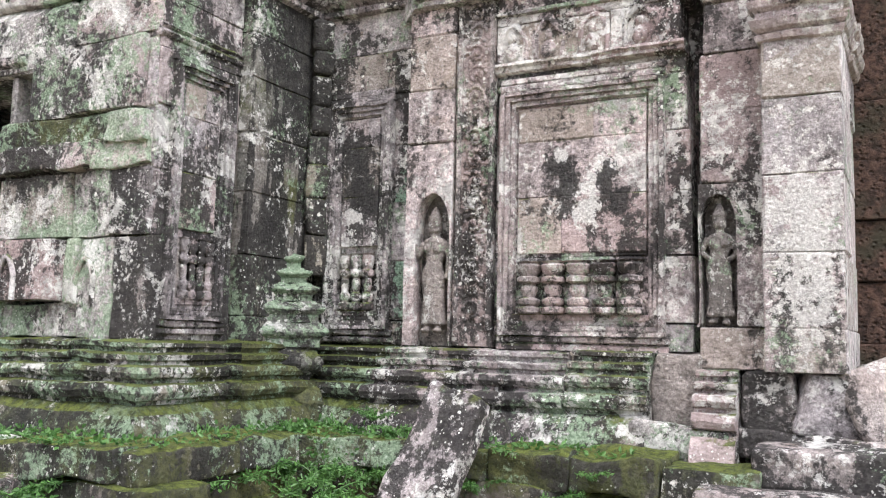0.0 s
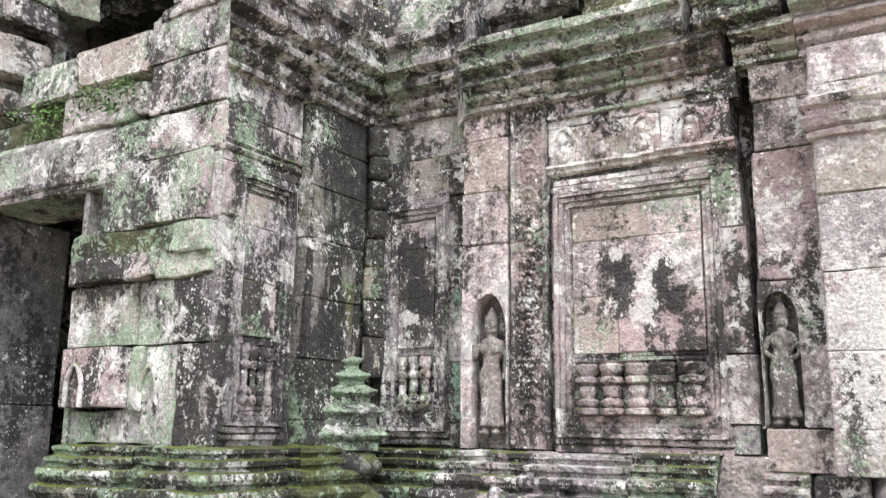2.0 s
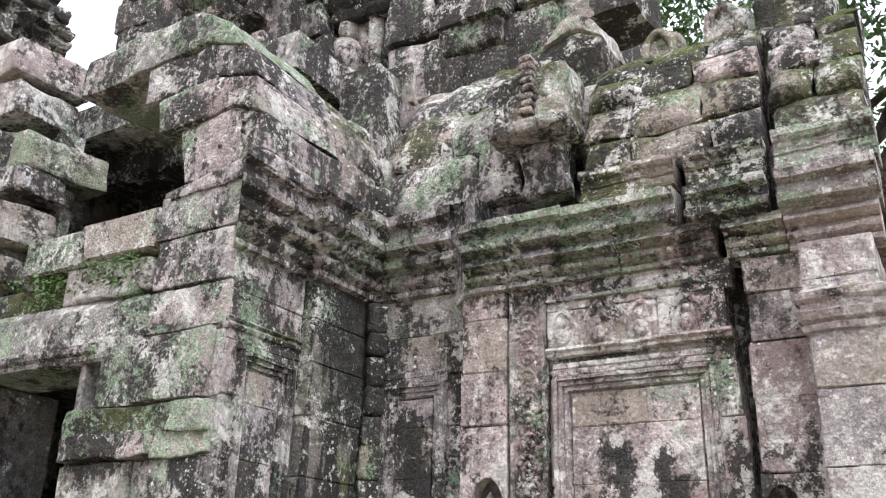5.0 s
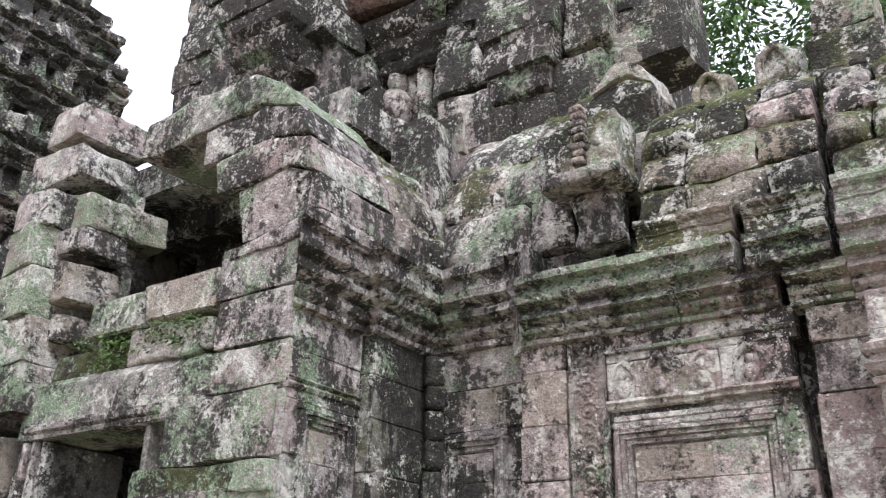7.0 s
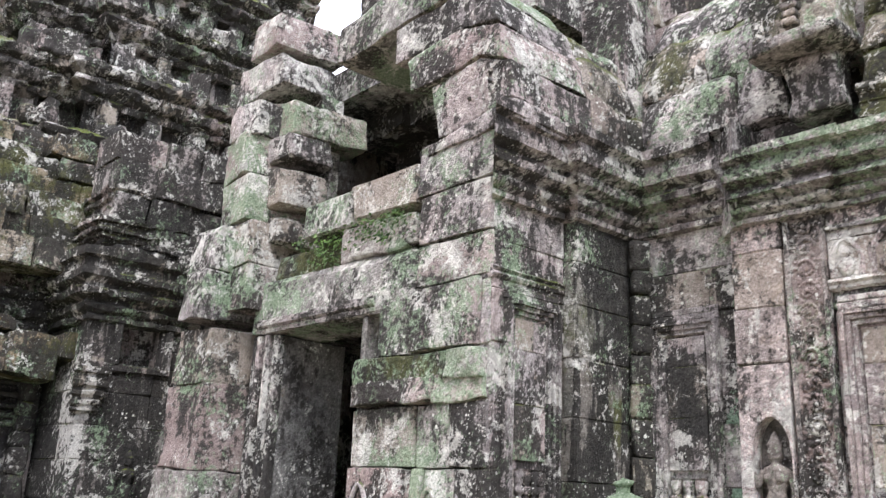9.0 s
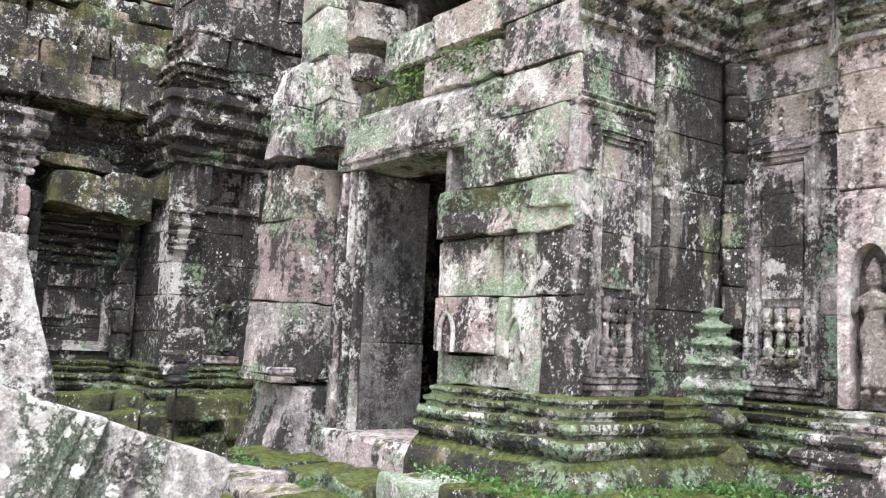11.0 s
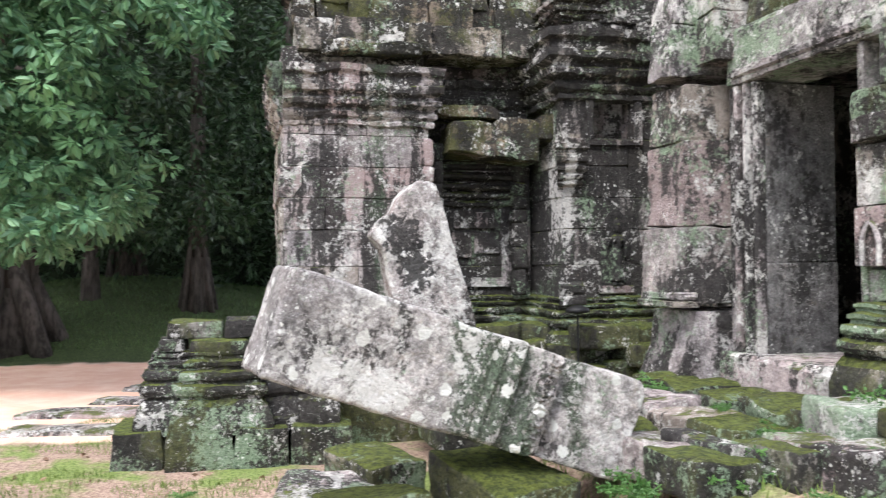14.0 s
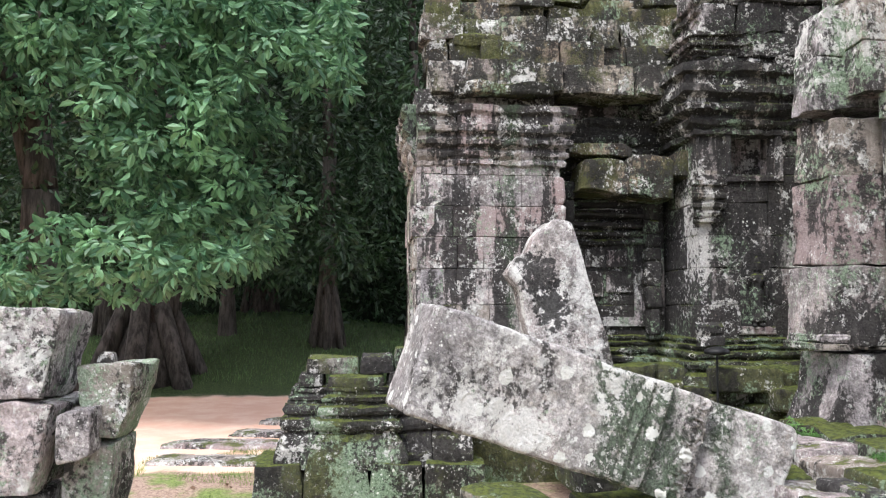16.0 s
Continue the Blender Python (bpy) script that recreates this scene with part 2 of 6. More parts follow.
# black-covered stone; also painted in for shade in the far niche and recess
STONE_BLACK = stone("sandstone_black_and_shade", base=(0.2, 0.185, 0.18), dark=1.38, pale=0.27, green=0.28, streak=0.9, pink=0.1, moss=0.5, seed=13)
# darker grey stone; part of the recesses' shade is put into its colour
STONE_REVEAL = stone("sandstone_recess_dark", base=(0.15, 0.148, 0.148), dark=0.45, pale=0.2, green=0.05, moss=0.1, pink=0.1, seed=14)
STONE_MINT = stone("sandstone_mint_lichen", base=(0.20, 0.205, 0.185), dark=0.72, pale=0.2, green=1.12, moss=0.15, pink=0.0, slime=0.3, seed=15)
STONE_STAIN = stone("sandstone_white_stained", base=(0.2, 0.185, 0.18), dark=1.12, pale=0.32, green=0.32, streak=1.2, pink=0.2, moss=0.5, across=1, blots=((4.18, 2.05, 0.16, 0.75, CHALK, CHALK_D), (3.05, 2.5, 0.07, 0.7, CHALK, CHALK_D)), seed=21)
STONE_WING = stone("sandstone_wing", base=(0.36, 0.325, 0.325), dark=0.70, pale=0.40, green=0.32, moss=0.4, streak=1.5, pink=0.6, bands=((0.98, 1.10),), seed=16)
STONE_CARVED = stone("sandstone_carved", base=(0.29, 0.26, 0.255), dark=0.66, pale=0.38, green=0.3, moss=0.2, seed=7)
STONE_ROOF = stone("sandstone_roof", base=(0.29, 0.262, 0.235), dark=0.66, pale=0.44, green=0.30, moss=1.15, pink=0.2, ochre=1.0, slime=0.8, seed=8)
STONE_LEDGE = stone("sandstone_ochre_moss", base=(0.22, 0.18, 0.13), dark=0.7, pale=0.22, green=0.3, moss=1.2, pink=0.1, ochre=1.5, slime=0.9, seed=22)
STONE_FAR = stone("sandstone_tower", base=(0.31, 0.285, 0.285), dark=0.98, pale=0.38, green=0.28, moss=0.6, streak=0.8, pink=0.3, ochre=0.3, seed=9)


def laterite():
    g = Graph("laterite")
    n = g.noise(20, 8, 0.7)
    c = g.mix(g.ramp(n, 0.35, 0.65), (0.028, 0.018, 0.014), (0.125, 0.075, 0.058))
    c = g.mix(g.ramp(g.noise(3, 5), 0.5, 0.7), c, (0.05, 0.045, 0.03))
    h = g.math("ADD", n, g.ramp(g.cells(28), 0.0, 0.4))
    return g.done(c, 0.95, h, 1.0, 0.05)


def ground_mat():
    """Grass, leaf litter and bare soil, with the sandy clearing beyond the ruin."""
    g = Graph("ground")
    x, y = g.axis(g.pos.outputs["Position"], 0), g.axis(g.pos.outputs["Position"], 1)
    n = g.noise(1.3, 6, 0.65)
    f = g.noise(30, 7, 0.7)
    soil = g.mix(g.ramp(f, 0.35, 0.65), (0.20, 0.13, 0.10), (0.46, 0.34, 0.27))
    grass = g.mix(g.ramp(f, 0.3, 0.7), (0.09, 0.13, 0.035), (0.25, 0.31, 0.10))
    c = g.mix(g.ramp(n, 0.46, 0.60), soil, grass)
    sand = g.mix(g.ramp(g.noise(2.2, 6), 0.35, 0.7), (0.86, 0.52, 0.39), (0.95, 0.66, 0.53))
    wob = g.math("MULTIPLY", g.noise(0.9, 5), 2.2)
    a = g.ramp(g.math("ADD", g.math("MULTIPLY", x, -1.0), wob), 11.4, 11.9)
    b = g.math("SUBTRACT", 1.0, g.ramp(g.math("ADD", g.math("MULTIPLY", x, -1.0), wob), 19.6, 20.4))
    e = g.math("SUBTRACT", 1.0, g.ramp(y, 2.0, 4.0))
    c = g.mix(g.math("MULTIPLY", g.math("MULTIPLY", a, b), e), c, sand)
    wood = g.ramp(g.math("ADD", g.math("MULTIPLY", x, -1.0), wob), 19.8, 20.6)
    c = g.mix(wood, c, g.mix(g.ramp(f, 0.35, 0.65), (0.022, 0.035, 0.014), (0.085, 0.12, 0.045)))
    return g.done(c, 0.95, f, 0.6, 0.03)


def leaf_mat(name, lo, hi, trans=0.35):
    g = Graph(name)
    r = g.pos.outputs["Random Per Island"]
    c = g.mix(r, lo, hi)
    c = g.mix(g.ramp(g.noise(0.9, 3), 0.55, 0.7), c, tuple(v * 1.35 for v in hi))
    return g.done(c, 0.42, None, trans=trans, spec=0.5)


def bark_mat():
    g = Graph("bark")
    n = g.noise(9, 7, 0.7, stretch=(1, 1, 0.2))
    c = g.mix(g.ramp(n, 0.35, 0.65), (0.03, 0.026, 0.022), (0.11, 0.095, 0.085))
    return g.done(c, 0.95, n, 0.8, 0.04)


LATERITE = laterite()
GROUND = ground_mat()
LEAF = leaf_mat("leaves_bright", (0.036, 0.105, 0.055), (0.20, 0.37, 0.185), 0.3)
# the next two greens have the woods' shade put into the leaf colour
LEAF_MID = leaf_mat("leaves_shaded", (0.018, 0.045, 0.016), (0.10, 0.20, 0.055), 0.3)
LEAF_DARK = leaf_mat("leaves_deep_shade", (0.011, 0.03, 0.012), (0.042, 0.09, 0.034), 0.2)
FERN = leaf_mat("fern_green", (0.04, 0.11, 0.025), (0.13, 0.27, 0.075))
GRASS = leaf_mat("grass_green", (0.08, 0.13, 0.03), (0.24, 0.33, 0.09))
WEEDS = leaf_mat("weeds_dark", (0.03, 0.065, 0.024), (0.12, 0.20, 0.065), 0.2)
DRY = leaf_mat("dry_leaf", (0.16, 0.09, 0.05), (0.34, 0.22, 0.15), 0.1)
BARK = bark_mat()
rng = random.Random(11)


# ---- building blocks ----
def thing(name, label, category, group="", kind=""):
    return tagged(new(name), label, category, group, kind)


def part(name, data, material, parent=None, label="", smooth=False):
    """Links a bmesh or a mesh as one object under its parent."""
    me = data
    if isinstance(data, bmesh.types.BMesh):
        me = bpy.data.meshes.new(name)
        data.to_mesh(me)
        data.free()
    if smooth:
        me.polygons.foreach_set("use_smooth", [True] * len(me.polygons))
    if material and not me.materials:
        me.materials.append(material)
    ob = new(name, me)
    if parent:
        ob.parent = parent
    if label:
        ob["label"] = label
    return ob


def block_mesh(sx, sy, sz, ch=0.008, jit=0.004, name="stone"):
    """A chamfered block with worn corners; origin in its middle."""
    pts, ids = [], {}
    for a in (-1, 1):
        for b in (-1, 1):
            for c in (-1, 1):
                worn = ch * rng.uniform(0.6, 1.2) * (2.6 if rng.random() < 0.12 else 1)
                for k in range(3):
                    p = [a * sx / 2, b * sy / 2, c * sz / 2]
                    for q in range(3):
                        if q != k:
                            p[q] -= (a, b, c)[q] * min(worn, 0.3 * (sx, sy, sz)[q])
                    p = [v + rng.uniform(-jit, jit) for v in p]
                    ids[a, b, c, k] = len(pts)
                    pts.append(p)
    faces = []
    s = (-1, 1)
    for k in range(3):
        u, v = [q for q in range(3) if q != k]
        for d in s:
            quad = []
            for e, f in ((-1, -1), (1, -1), (1, 1), (-1, 1)):
                key = [0, 0, 0]
                key[k], key[u], key[v] = d, e, f
                quad.append(ids[(*key, k)])
            faces.append(quad)
        for e in s:
            for f in s:
                lo, hi = [0, 0, 0], [0, 0, 0]
                lo[k], lo[u], lo[v] = -1, e, f
                hi[k], hi[u], hi[v] = 1, e, f
                faces.append([ids[(*lo, u)], ids[(*hi, u)], ids[(*hi, v)], ids[(*lo, v)]])
    for a in s:
        for b in s:
            for c in s:
                faces.append([ids[a, b, c, 0], ids[a, b, c, 1], ids[a, b, c, 2]])
    co = [Vector(p) for p in pts]
    out = []
    for f in faces:
        n = (co[f[1]] - co[f[0]]).cross(co[f[2]] - co[f[0]])
        mid = sum((co[i] for i in f), Vector()) / len(f)
        out.append(f if n.dot(mid) > 0 else f[::-1])
    me = bpy.data.meshes.new(name)
    me.from_pydata(pts, [], out)
    return me


def block(parent, x0, x1, y0, y1, z0, z1, material, name="stone", ch=0.012, jit=0.006, tilt=0.5, label=""):
    """One squared stone between two corners, a little out of true."""
    ob = part(name, block_mesh(x1 - x0, y1 - y0, z1 - z0, ch, jit, name), material, parent, label)
    ob.matrix_basis = pose((x0 + x1) / 2, (y0 + y1) / 2, (z0 + z1) / 2, rng.uniform(-tilt, tilt), rng.uniform(-tilt, tilt), rng.uniform(-tilt, tilt))
    return ob


def rock_mesh(sx, sy, sz, cuts=14, rough=0.03, round_=0.04, seed=0, name="rock", fine=0.4):
    """A weathered stone: a cube cut fine, its edges rounded and its faces worn by noise."""
    bm = bmesh.new()
    bmesh.ops.create_cube(bm, size=2)
    bmesh.ops.subdivide_edges(bm, edges=bm.edges[:], cuts=cuts, use_grid_fill=True)
    half = Vector((sx / 2, sy / 2, sz / 2))
    off = Vector((seed * 13.7, seed * 4.1, seed * 9.3))
    for v in bm.verts:
        p = Vector((v.co.x * half.x, v.co.y * half.y, v.co.z * half.z))
        inner = Vector([max(-(h - round_), min(h - round_, c)) for c, h in zip(p, half)])
        d = p - inner
        if d.length > 1e-6:
            p = inner + d.normalized() * min(round_, d.length)
        n = noise.noise_vector(p * 2.2 / max(0.25, min(sx, sy, sz)) * 0.4 + off) * rough
        n += noise.noise_vector(p * 9 + off) * rough * fine
        v.co = p + n
    bmesh.ops.recalc_face_normals(bm, faces=bm.faces[:])
    return bm


def rock(name, size, m, material, parent=None, label="", **kw):
    ob = part(name, rock_mesh(*size, name=name, **kw), material, parent, label, smooth=True)
    ob.data.set_sharp_from_angle(angle=radians(38))
    ob.matrix_basis = m
    return ob


def cut_stone(name, outline, d0, d1, material, parent=None, label="", plane="y", rough=0.02, bevel=0.02, cell=0.09, seed=0, holes=()):
    """A worn stone cut to an outline of (x, z) between the depths d0 and d1 in y; plane "x" takes (y, z) and depths in x.
    holes: small round sockets (along, up, radius) in the face at d0."""
    bm = bmesh.new()
    at = (lambda u, w, d: (u, d, w)) if plane == "y" else (lambda u, w, d: (d, u, w))
    near = [bm.verts.new(at(u, w, d0)) for u, w in outline]
    back = [bm.verts.new(at(u, w, d1)) for u, w in outline]
    bm.faces.new(near)
    bm.faces.new(back[::-1])
    for i in range(len(near)):
        j = (i + 1) % len(near)
        bm.faces.new((near[j], near[i], back[i], back[j]))
    bmesh.ops.recalc_face_normals(bm, faces=bm.faces[:])
    if bevel:
        bmesh.ops.bevel(bm, geom=bm.edges[:], offset=bevel, segments=2, affect="EDGES", profile=0.6)
    bmesh.ops.triangulate(bm, faces=bm.faces[:])
    for k in range(6):
        long = [e for e in bm.edges if e.calc_length() > cell]
        if not long:
            break
        bmesh.ops.subdivide_edges(bm, edges=long, cuts=1)
        bmesh.ops.triangulate(bm, faces=[f for f in bm.faces if len(f.verts) > 3])
    off = Vector((seed * 5.3, seed * 2.1, seed * 7.7))
    for v in bm.verts:
        p = v.co
        v.co = p + noise.noise_vector(p * 3.1 + off) * rough + noise.noise_vector(p * 11 + off) * rough * 0.45
    ob = part(name, bm, material, parent, label, smooth=True)
    ob.data.set_sharp_from_angle(angle=radians(36))
    for u, w, r in holes:
        ring = lathe([(r * 1.25, 0.0), (r * 0.8, -0.006), (r * 0.72, 0.012)], 10)
        hole = part("socket", ring, STONE_REVEAL, ob, smooth=True)
        hole.matrix_basis = pose(*at(u, w, d0 - 0.004), 90, 0, 0) if plane == "y" else pose(*at(u, w, d0), 0, 90, 0)
    return ob


def box_grid(sx, sy, sz, nx, ny, nz, shape):
    """The skin of a box in nx, ny, nz steps, each point moved by shape(p)."""
    bm, at = bmesh.new(), {}

    def vert(i, j, k):
        if (i, j, k) not in at:
            at[i, j, k] = bm.verts.new(shape(Vector((sx * (i / nx - 0.5), sy * (j / ny - 0.5), sz * (k / nz - 0.5)))))
        return at[i, j, k]

    for i in range(nx):
        for j in range(ny):
            for k in (0, nz):
                bm.faces.new((vert(i, j, k), vert(i + 1, j, k), vert(i + 1, j + 1, k), vert(i, j + 1, k)))
        for k in range(nz):
            for j in (0, ny):
                bm.faces.new((vert(i, j, k), vert(i + 1, j, k), vert(i + 1, j, k + 1), vert(i, j, k + 1)))
    for j in range(ny):
        for k in range(nz):
            for i in (0, nx):
                bm.faces.new((vert(i, j, k), vert(i, j + 1, k), vert(i, j + 1, k + 1), vert(i, j, k + 1)))
    bmesh.ops.recalc_face_normals(bm, faces=bm.faces[:])
    return bm


def moulding(parent, p0, p1, z0, profile, material, m0=0, m1=0, name="moulding", piece=0.9, wear=0.008, sub=0.07):
    """Carved courses along a wall from p0 to p1 (its outside to the right of the way), in stones of about piece metres.
    profile: (out, up) from the bottom to the top. m0, m1: 1 mitres an outer corner, -1 an inner one."""
    a, b = Vector((*p0, 0)), Vector((*p1, 0))
    way = (b - a).normalized()
    out = Vector((way.y, -way.x, 0))
    length = (b - a).length
    n = max(1, round(length / piece))
    cuts = [0] + [length * (i + rng.uniform(-0.12, 0.12)) / n for i in range(1, n)] + [length]
    for i in range(n):
        s0, s1 = cuts[i] + (0.004 if i else 0), cuts[i + 1] - (0.004 if i < n - 1 else 0)
        steps = max(1, round((s1 - s0) / sub))
        drop, push = rng.uniform(-0.008, 0.008), rng.uniform(-0.012, 0.012)
        ring = [(-0.12, profile[0][1]), *profile, (-0.12, profile[-1][1])]
        verts, faces = [], []
        for j in range(steps + 1):
            s = s0 + (s1 - s0) * j / steps
            for o, u in ring:
                e = 0.0
                if i == 0 and j == 0:
                    e = -m0 * o
                if i == n - 1 and j == steps:
                    e = m1 * o
                p = a + way * (s + e) + out * (o + (push if o > 0 else 0)) + Vector((0, 0, z0 + u + drop))
                w = noise.noise_vector(p * 6) * wear + noise.noise_vector(p * 21) * wear * 0.6
                verts.append(p + w)
        k = len(ring)
        for j in range(steps):
            for q in range(k - 1):
                faces.append((j * k + q, (j + 1) * k + q, (j + 1) * k + q + 1, j * k + q + 1))
            faces.append((j * k + k - 1, (j + 1) * k + k - 1, (j + 1) * k, j * k))
        faces.append(tuple(range(k))[::-1])
        faces.append(tuple(range(steps * k, steps * k + k)))
        me = bpy.data.meshes.new(name)
        me.from_pydata([tuple(v) for v in verts], [], faces)
        bm = bmesh.new()
        bm.from_mesh(me)
        bmesh.ops.recalc_face_normals(bm, faces=bm.faces[:])
        bm.to_mesh(me)
        bm.free()
        part(name, me, material, parent)


def courses(parent, p0, p1, zs, material, length=0.6, depth=0.22, skip=None, proud=0.006, pick=None, tilt=0.25, ch=0.007):
    """Courses of squared stones along a wall from p0 to p1, its outside to the right of the way."""
    a, b = Vector((*p0, 0)), Vector((*p1, 0))
    way = (b - a).normalized()
    turn = math.degrees(math.atan2(way.y, way.x))
    out = Vector((way.y, -way.x, 0))
    total = (b - a).length
    for r, (z0, z1) in enumerate(zip(zs, zs[1:])):
        n = max(1, round(total / length + rng.uniform(-0.3, 0.3)))
        cuts = [0] + [total * (i + rng.uniform(-0.28, 0.28)) / n for i in range(1, n)] + [total]
        for s0, s1 in zip(cuts, cuts[1:]):
            mid = a + way * (s0 + s1) / 2
            if skip and skip(mid.x, mid.y, (z0 + z1) / 2, s1 - s0):
                continue
            stuff = pick(mid.x, mid.y, (z0 + z1) / 2) if pick else material
            ob = part("stone", block_mesh(s1 - s0 - 0.003, depth, z1 - z0 - 0.003, ch), stuff, parent)
            c = mid + out * (rng.uniform(-proud, proud) - depth / 2)
            ob.matrix_basis = pose(c.x, c.y, (z0 + z1) / 2, rng.uniform(-tilt, tilt), rng.uniform(-tilt, tilt), turn + rng.uniform(-tilt, tilt))


def solid(name, outline, z0, z1, material, label, kind="structure", category="wall", parent=None):
    """A prism over a plan outline."""
    bm = bmesh.new()
    lo = [bm.verts.new((x, y, z0)) for x, y in outline]
    hi = [bm.verts.new((x, y, z1)) for x, y in outline]
    bm.faces.new(lo[::-1])
    bm.faces.new(hi)
    for i in range(len(lo)):
        j = (i + 1) % len(lo)
        bm.faces.new((lo[i], lo[j], hi[j], hi[i]))
    bmesh.ops.recalc_face_normals(bm, faces=bm.faces[:])
    ob = part(name, bm, material, parent)
    return ob if parent else tagged(ob, label, category, kind=kind)


def frame_mesh(w, h, band, depth, steps=3):
    """Nested rectangular fillets, w by h outside, standing in the xz plane and facing -y, stepping back inwards."""
    bm = bmesh.new()
    prof = [(0.0, 0.02)]
    for k in range(steps):
        d = -depth * (1 - k / steps)
        prof += [(band * k, d), (band * (k + 0.76), d), (band * (k + 0.76), d + 0.022), (band * (k + 1), d + 0.022)]
    prof.append((band * steps, 0.02))
    n, rings = 9, []
    for i, y in prof:
        corner = [(-w / 2 + i, i), (w / 2 - i, i), (w / 2 - i, h - i), (-w / 2 + i, h - i)]
        ring = []
        for q in range(4):
            (xa, za), (xb, zb) = corner[q], corner[(q + 1) % 4]
            for s in range(n):
                p = Vector((xa + (xb - xa) * s / n, y, za + (zb - za) * s / n))
                ring.append(bm.verts.new(p + noise.noise_vector(p * 9 + Vector((w * 31, 0, 0))) * 0.007))
        rings.append(ring)
    m = 4 * n
    for r0, r1 in zip(rings, rings[1:]):
        for q in range(m):
            bm.faces.new((r0[q], r0[(q + 1) % m], r1[(q + 1) % m], r1[q]))
    bmesh.ops.recalc_face_normals(bm, faces=bm.faces[:])
    return bm


def lathe(profile, seg=14):
    """A turned shape round z from (radius, height)."""
    bm = bmesh.new()
    rings = [[bm.verts.new((r * math.cos(2 * math.pi * i / seg), r * math.sin(2 * math.pi * i / seg), z)) for i in range(seg)] for r, z in profile]
    for a, b in zip(rings, rings[1:]):
        for i in range(seg):
            j = (i + 1) % seg
            bm.faces.new((a[i], a[j], b[j], b[i]))
    bm.faces.new(rings[0][::-1])
    bm.faces.new(rings[-1])
    return bm


def ball(bm, c, r, seg=10):
    """Adds an ellipsoid to a bmesh."""
    q = bmesh.ops.create_uvsphere(bm, u_segments=seg, v_segments=seg - 3, radius=1)
    for v in q["verts"]:
        v.co = Vector((v.co.x * r[0] + c[0], v.co.y * r[1] + c[1], v.co.z * r[2] + c[2]))


def limb(bm, a, b, ra, rb, seg=8):
    """Adds a tapered round limb from a to b to a bmesh."""
    a, b = Vector(a), Vector(b)
    q = (b - a).to_track_quat("Z", "Y").to_matrix()
    rings = []
    for c, r in ((a, ra), (b, rb)):
        rings.append([bm.verts.new(c + q @ Vector((r * math.cos(2 * math.pi * i / seg), r * math.sin(2 * math.pi * i / seg), 0))) for i in range(seg)])
    for i in range(seg):
        j = (i + 1) % seg
        bm.faces.new((rings[0][i], rings[0][j], rings[1][j], rings[1][i]))
    bm.faces.new(rings[0][::-1])
    bm.faces.new(rings[1])


# ---- ground ----
def rise(x, y):
    """Height of the ground: flat grass, a rubble bank up to the porch, a far mound."""
    t = max(0.0, min(1.0, (y - 1.2 + 0.25 * noise.noise(Vector((x, y, 0)) * 0.8)) / 1.3))
    s = max(0.0, min(1.0, (x + 7.6) / 1.0))
    bank = 0.68 * t * t * (3 - 2 * t) * s
    left = 0.55 * max(0.0, min(1.0, (y - 1.6) / 1.6)) * max(0.0, min(1.0, (-6.6 - x) / 0.8))
    d = math.hypot((x + 29) / 9.0, (y + 4) / 9.5)
    mound = 1.5 * max(0.0, 1 - d) ** 0.8 if d < 1 else 0
    far = 0.0 if x > -20 else min(0.5, (-20 - x) * 0.03)
    return -0.12 + max(bank, left) + mound + far + 0.035 * noise.noise(Vector((x, y, 3)) * 1.6) + 0.015 * noise.noise(Vector((x, y, 7)) * 6)


def ground():
    xs = [-420, -200, -90, -60] + [-45 + i * 0.6 for i in range(45)] + [-18 + i * 0.16 for i in range(122)] + [1.6 + i * 0.8 for i in range(12)] + [20, 60, 200, 420]
    ys = [-420, -200, -80, -40, -28] + [-22 + i * 0.7 for i in range(24)] + [-5.2 + i * 0.16 for i in range(66)] + [5.4 + i for i in range(10)] + [25, 60, 200, 420]
    verts = [(x, y, rise(x, y) if abs(x) < 80 and abs(y) < 60 else -0.2) for x in xs for y in ys]
    k = len(ys)
    faces = [(i * k + j, (i + 1) * k + j, (i + 1) * k + j + 1, i * k + j + 1) for i in range(len(xs) - 1) for j in range(k - 1)]
    me = bpy.data.meshes.new("ground")
    me.from_pydata(verts, [], faces)
    ob = part("ground", me, GROUND, smooth=True)
    tagged(ob, "patchy grass, bare soil and pink sand", "ground", kind="structure")


ground()

# ---- the gallery wall with the false windows ----
BASE = [(0.25, -0.05), (0.25, 0.04), (0.24, 0.07), (0.20, 0.15), (0.155, 0.195), (0.14, 0.20), (0.14, 0.222), (0.18, 0.232), (0.195, 0.268), (0.18, 0.305), (0.125, 0.315), (0.12, 0.335), (0.15, 0.345), (0.163, 0.372), (0.15, 0.402), (0.09, 0.412), (0.085, 0.432), (0.11, 0.442), (0.115, 0.47), (0.05, 0.482), (0.05, 0.505), (0.07, 0.512), (0.07, 0.535), (0.0, 0.55)]
CORNICE = [(0.0, 0.0), (0.05, 0.012), (0.055, 0.05), (0.03, 0.062), (0.085, 0.10), (0.10, 0.135), (0.06, 0.155), (0.06, 0.175), (0.15, 0.215), (0.165, 0.26), (0.12, 0.285), (0.12, 0.31), (0.20, 0.345), (0.21, 0.40), (0.17, 0.42), (0.16, 0.50), (0.22, 0.53), (0.225, 0.60), (0.0, 0.62)]


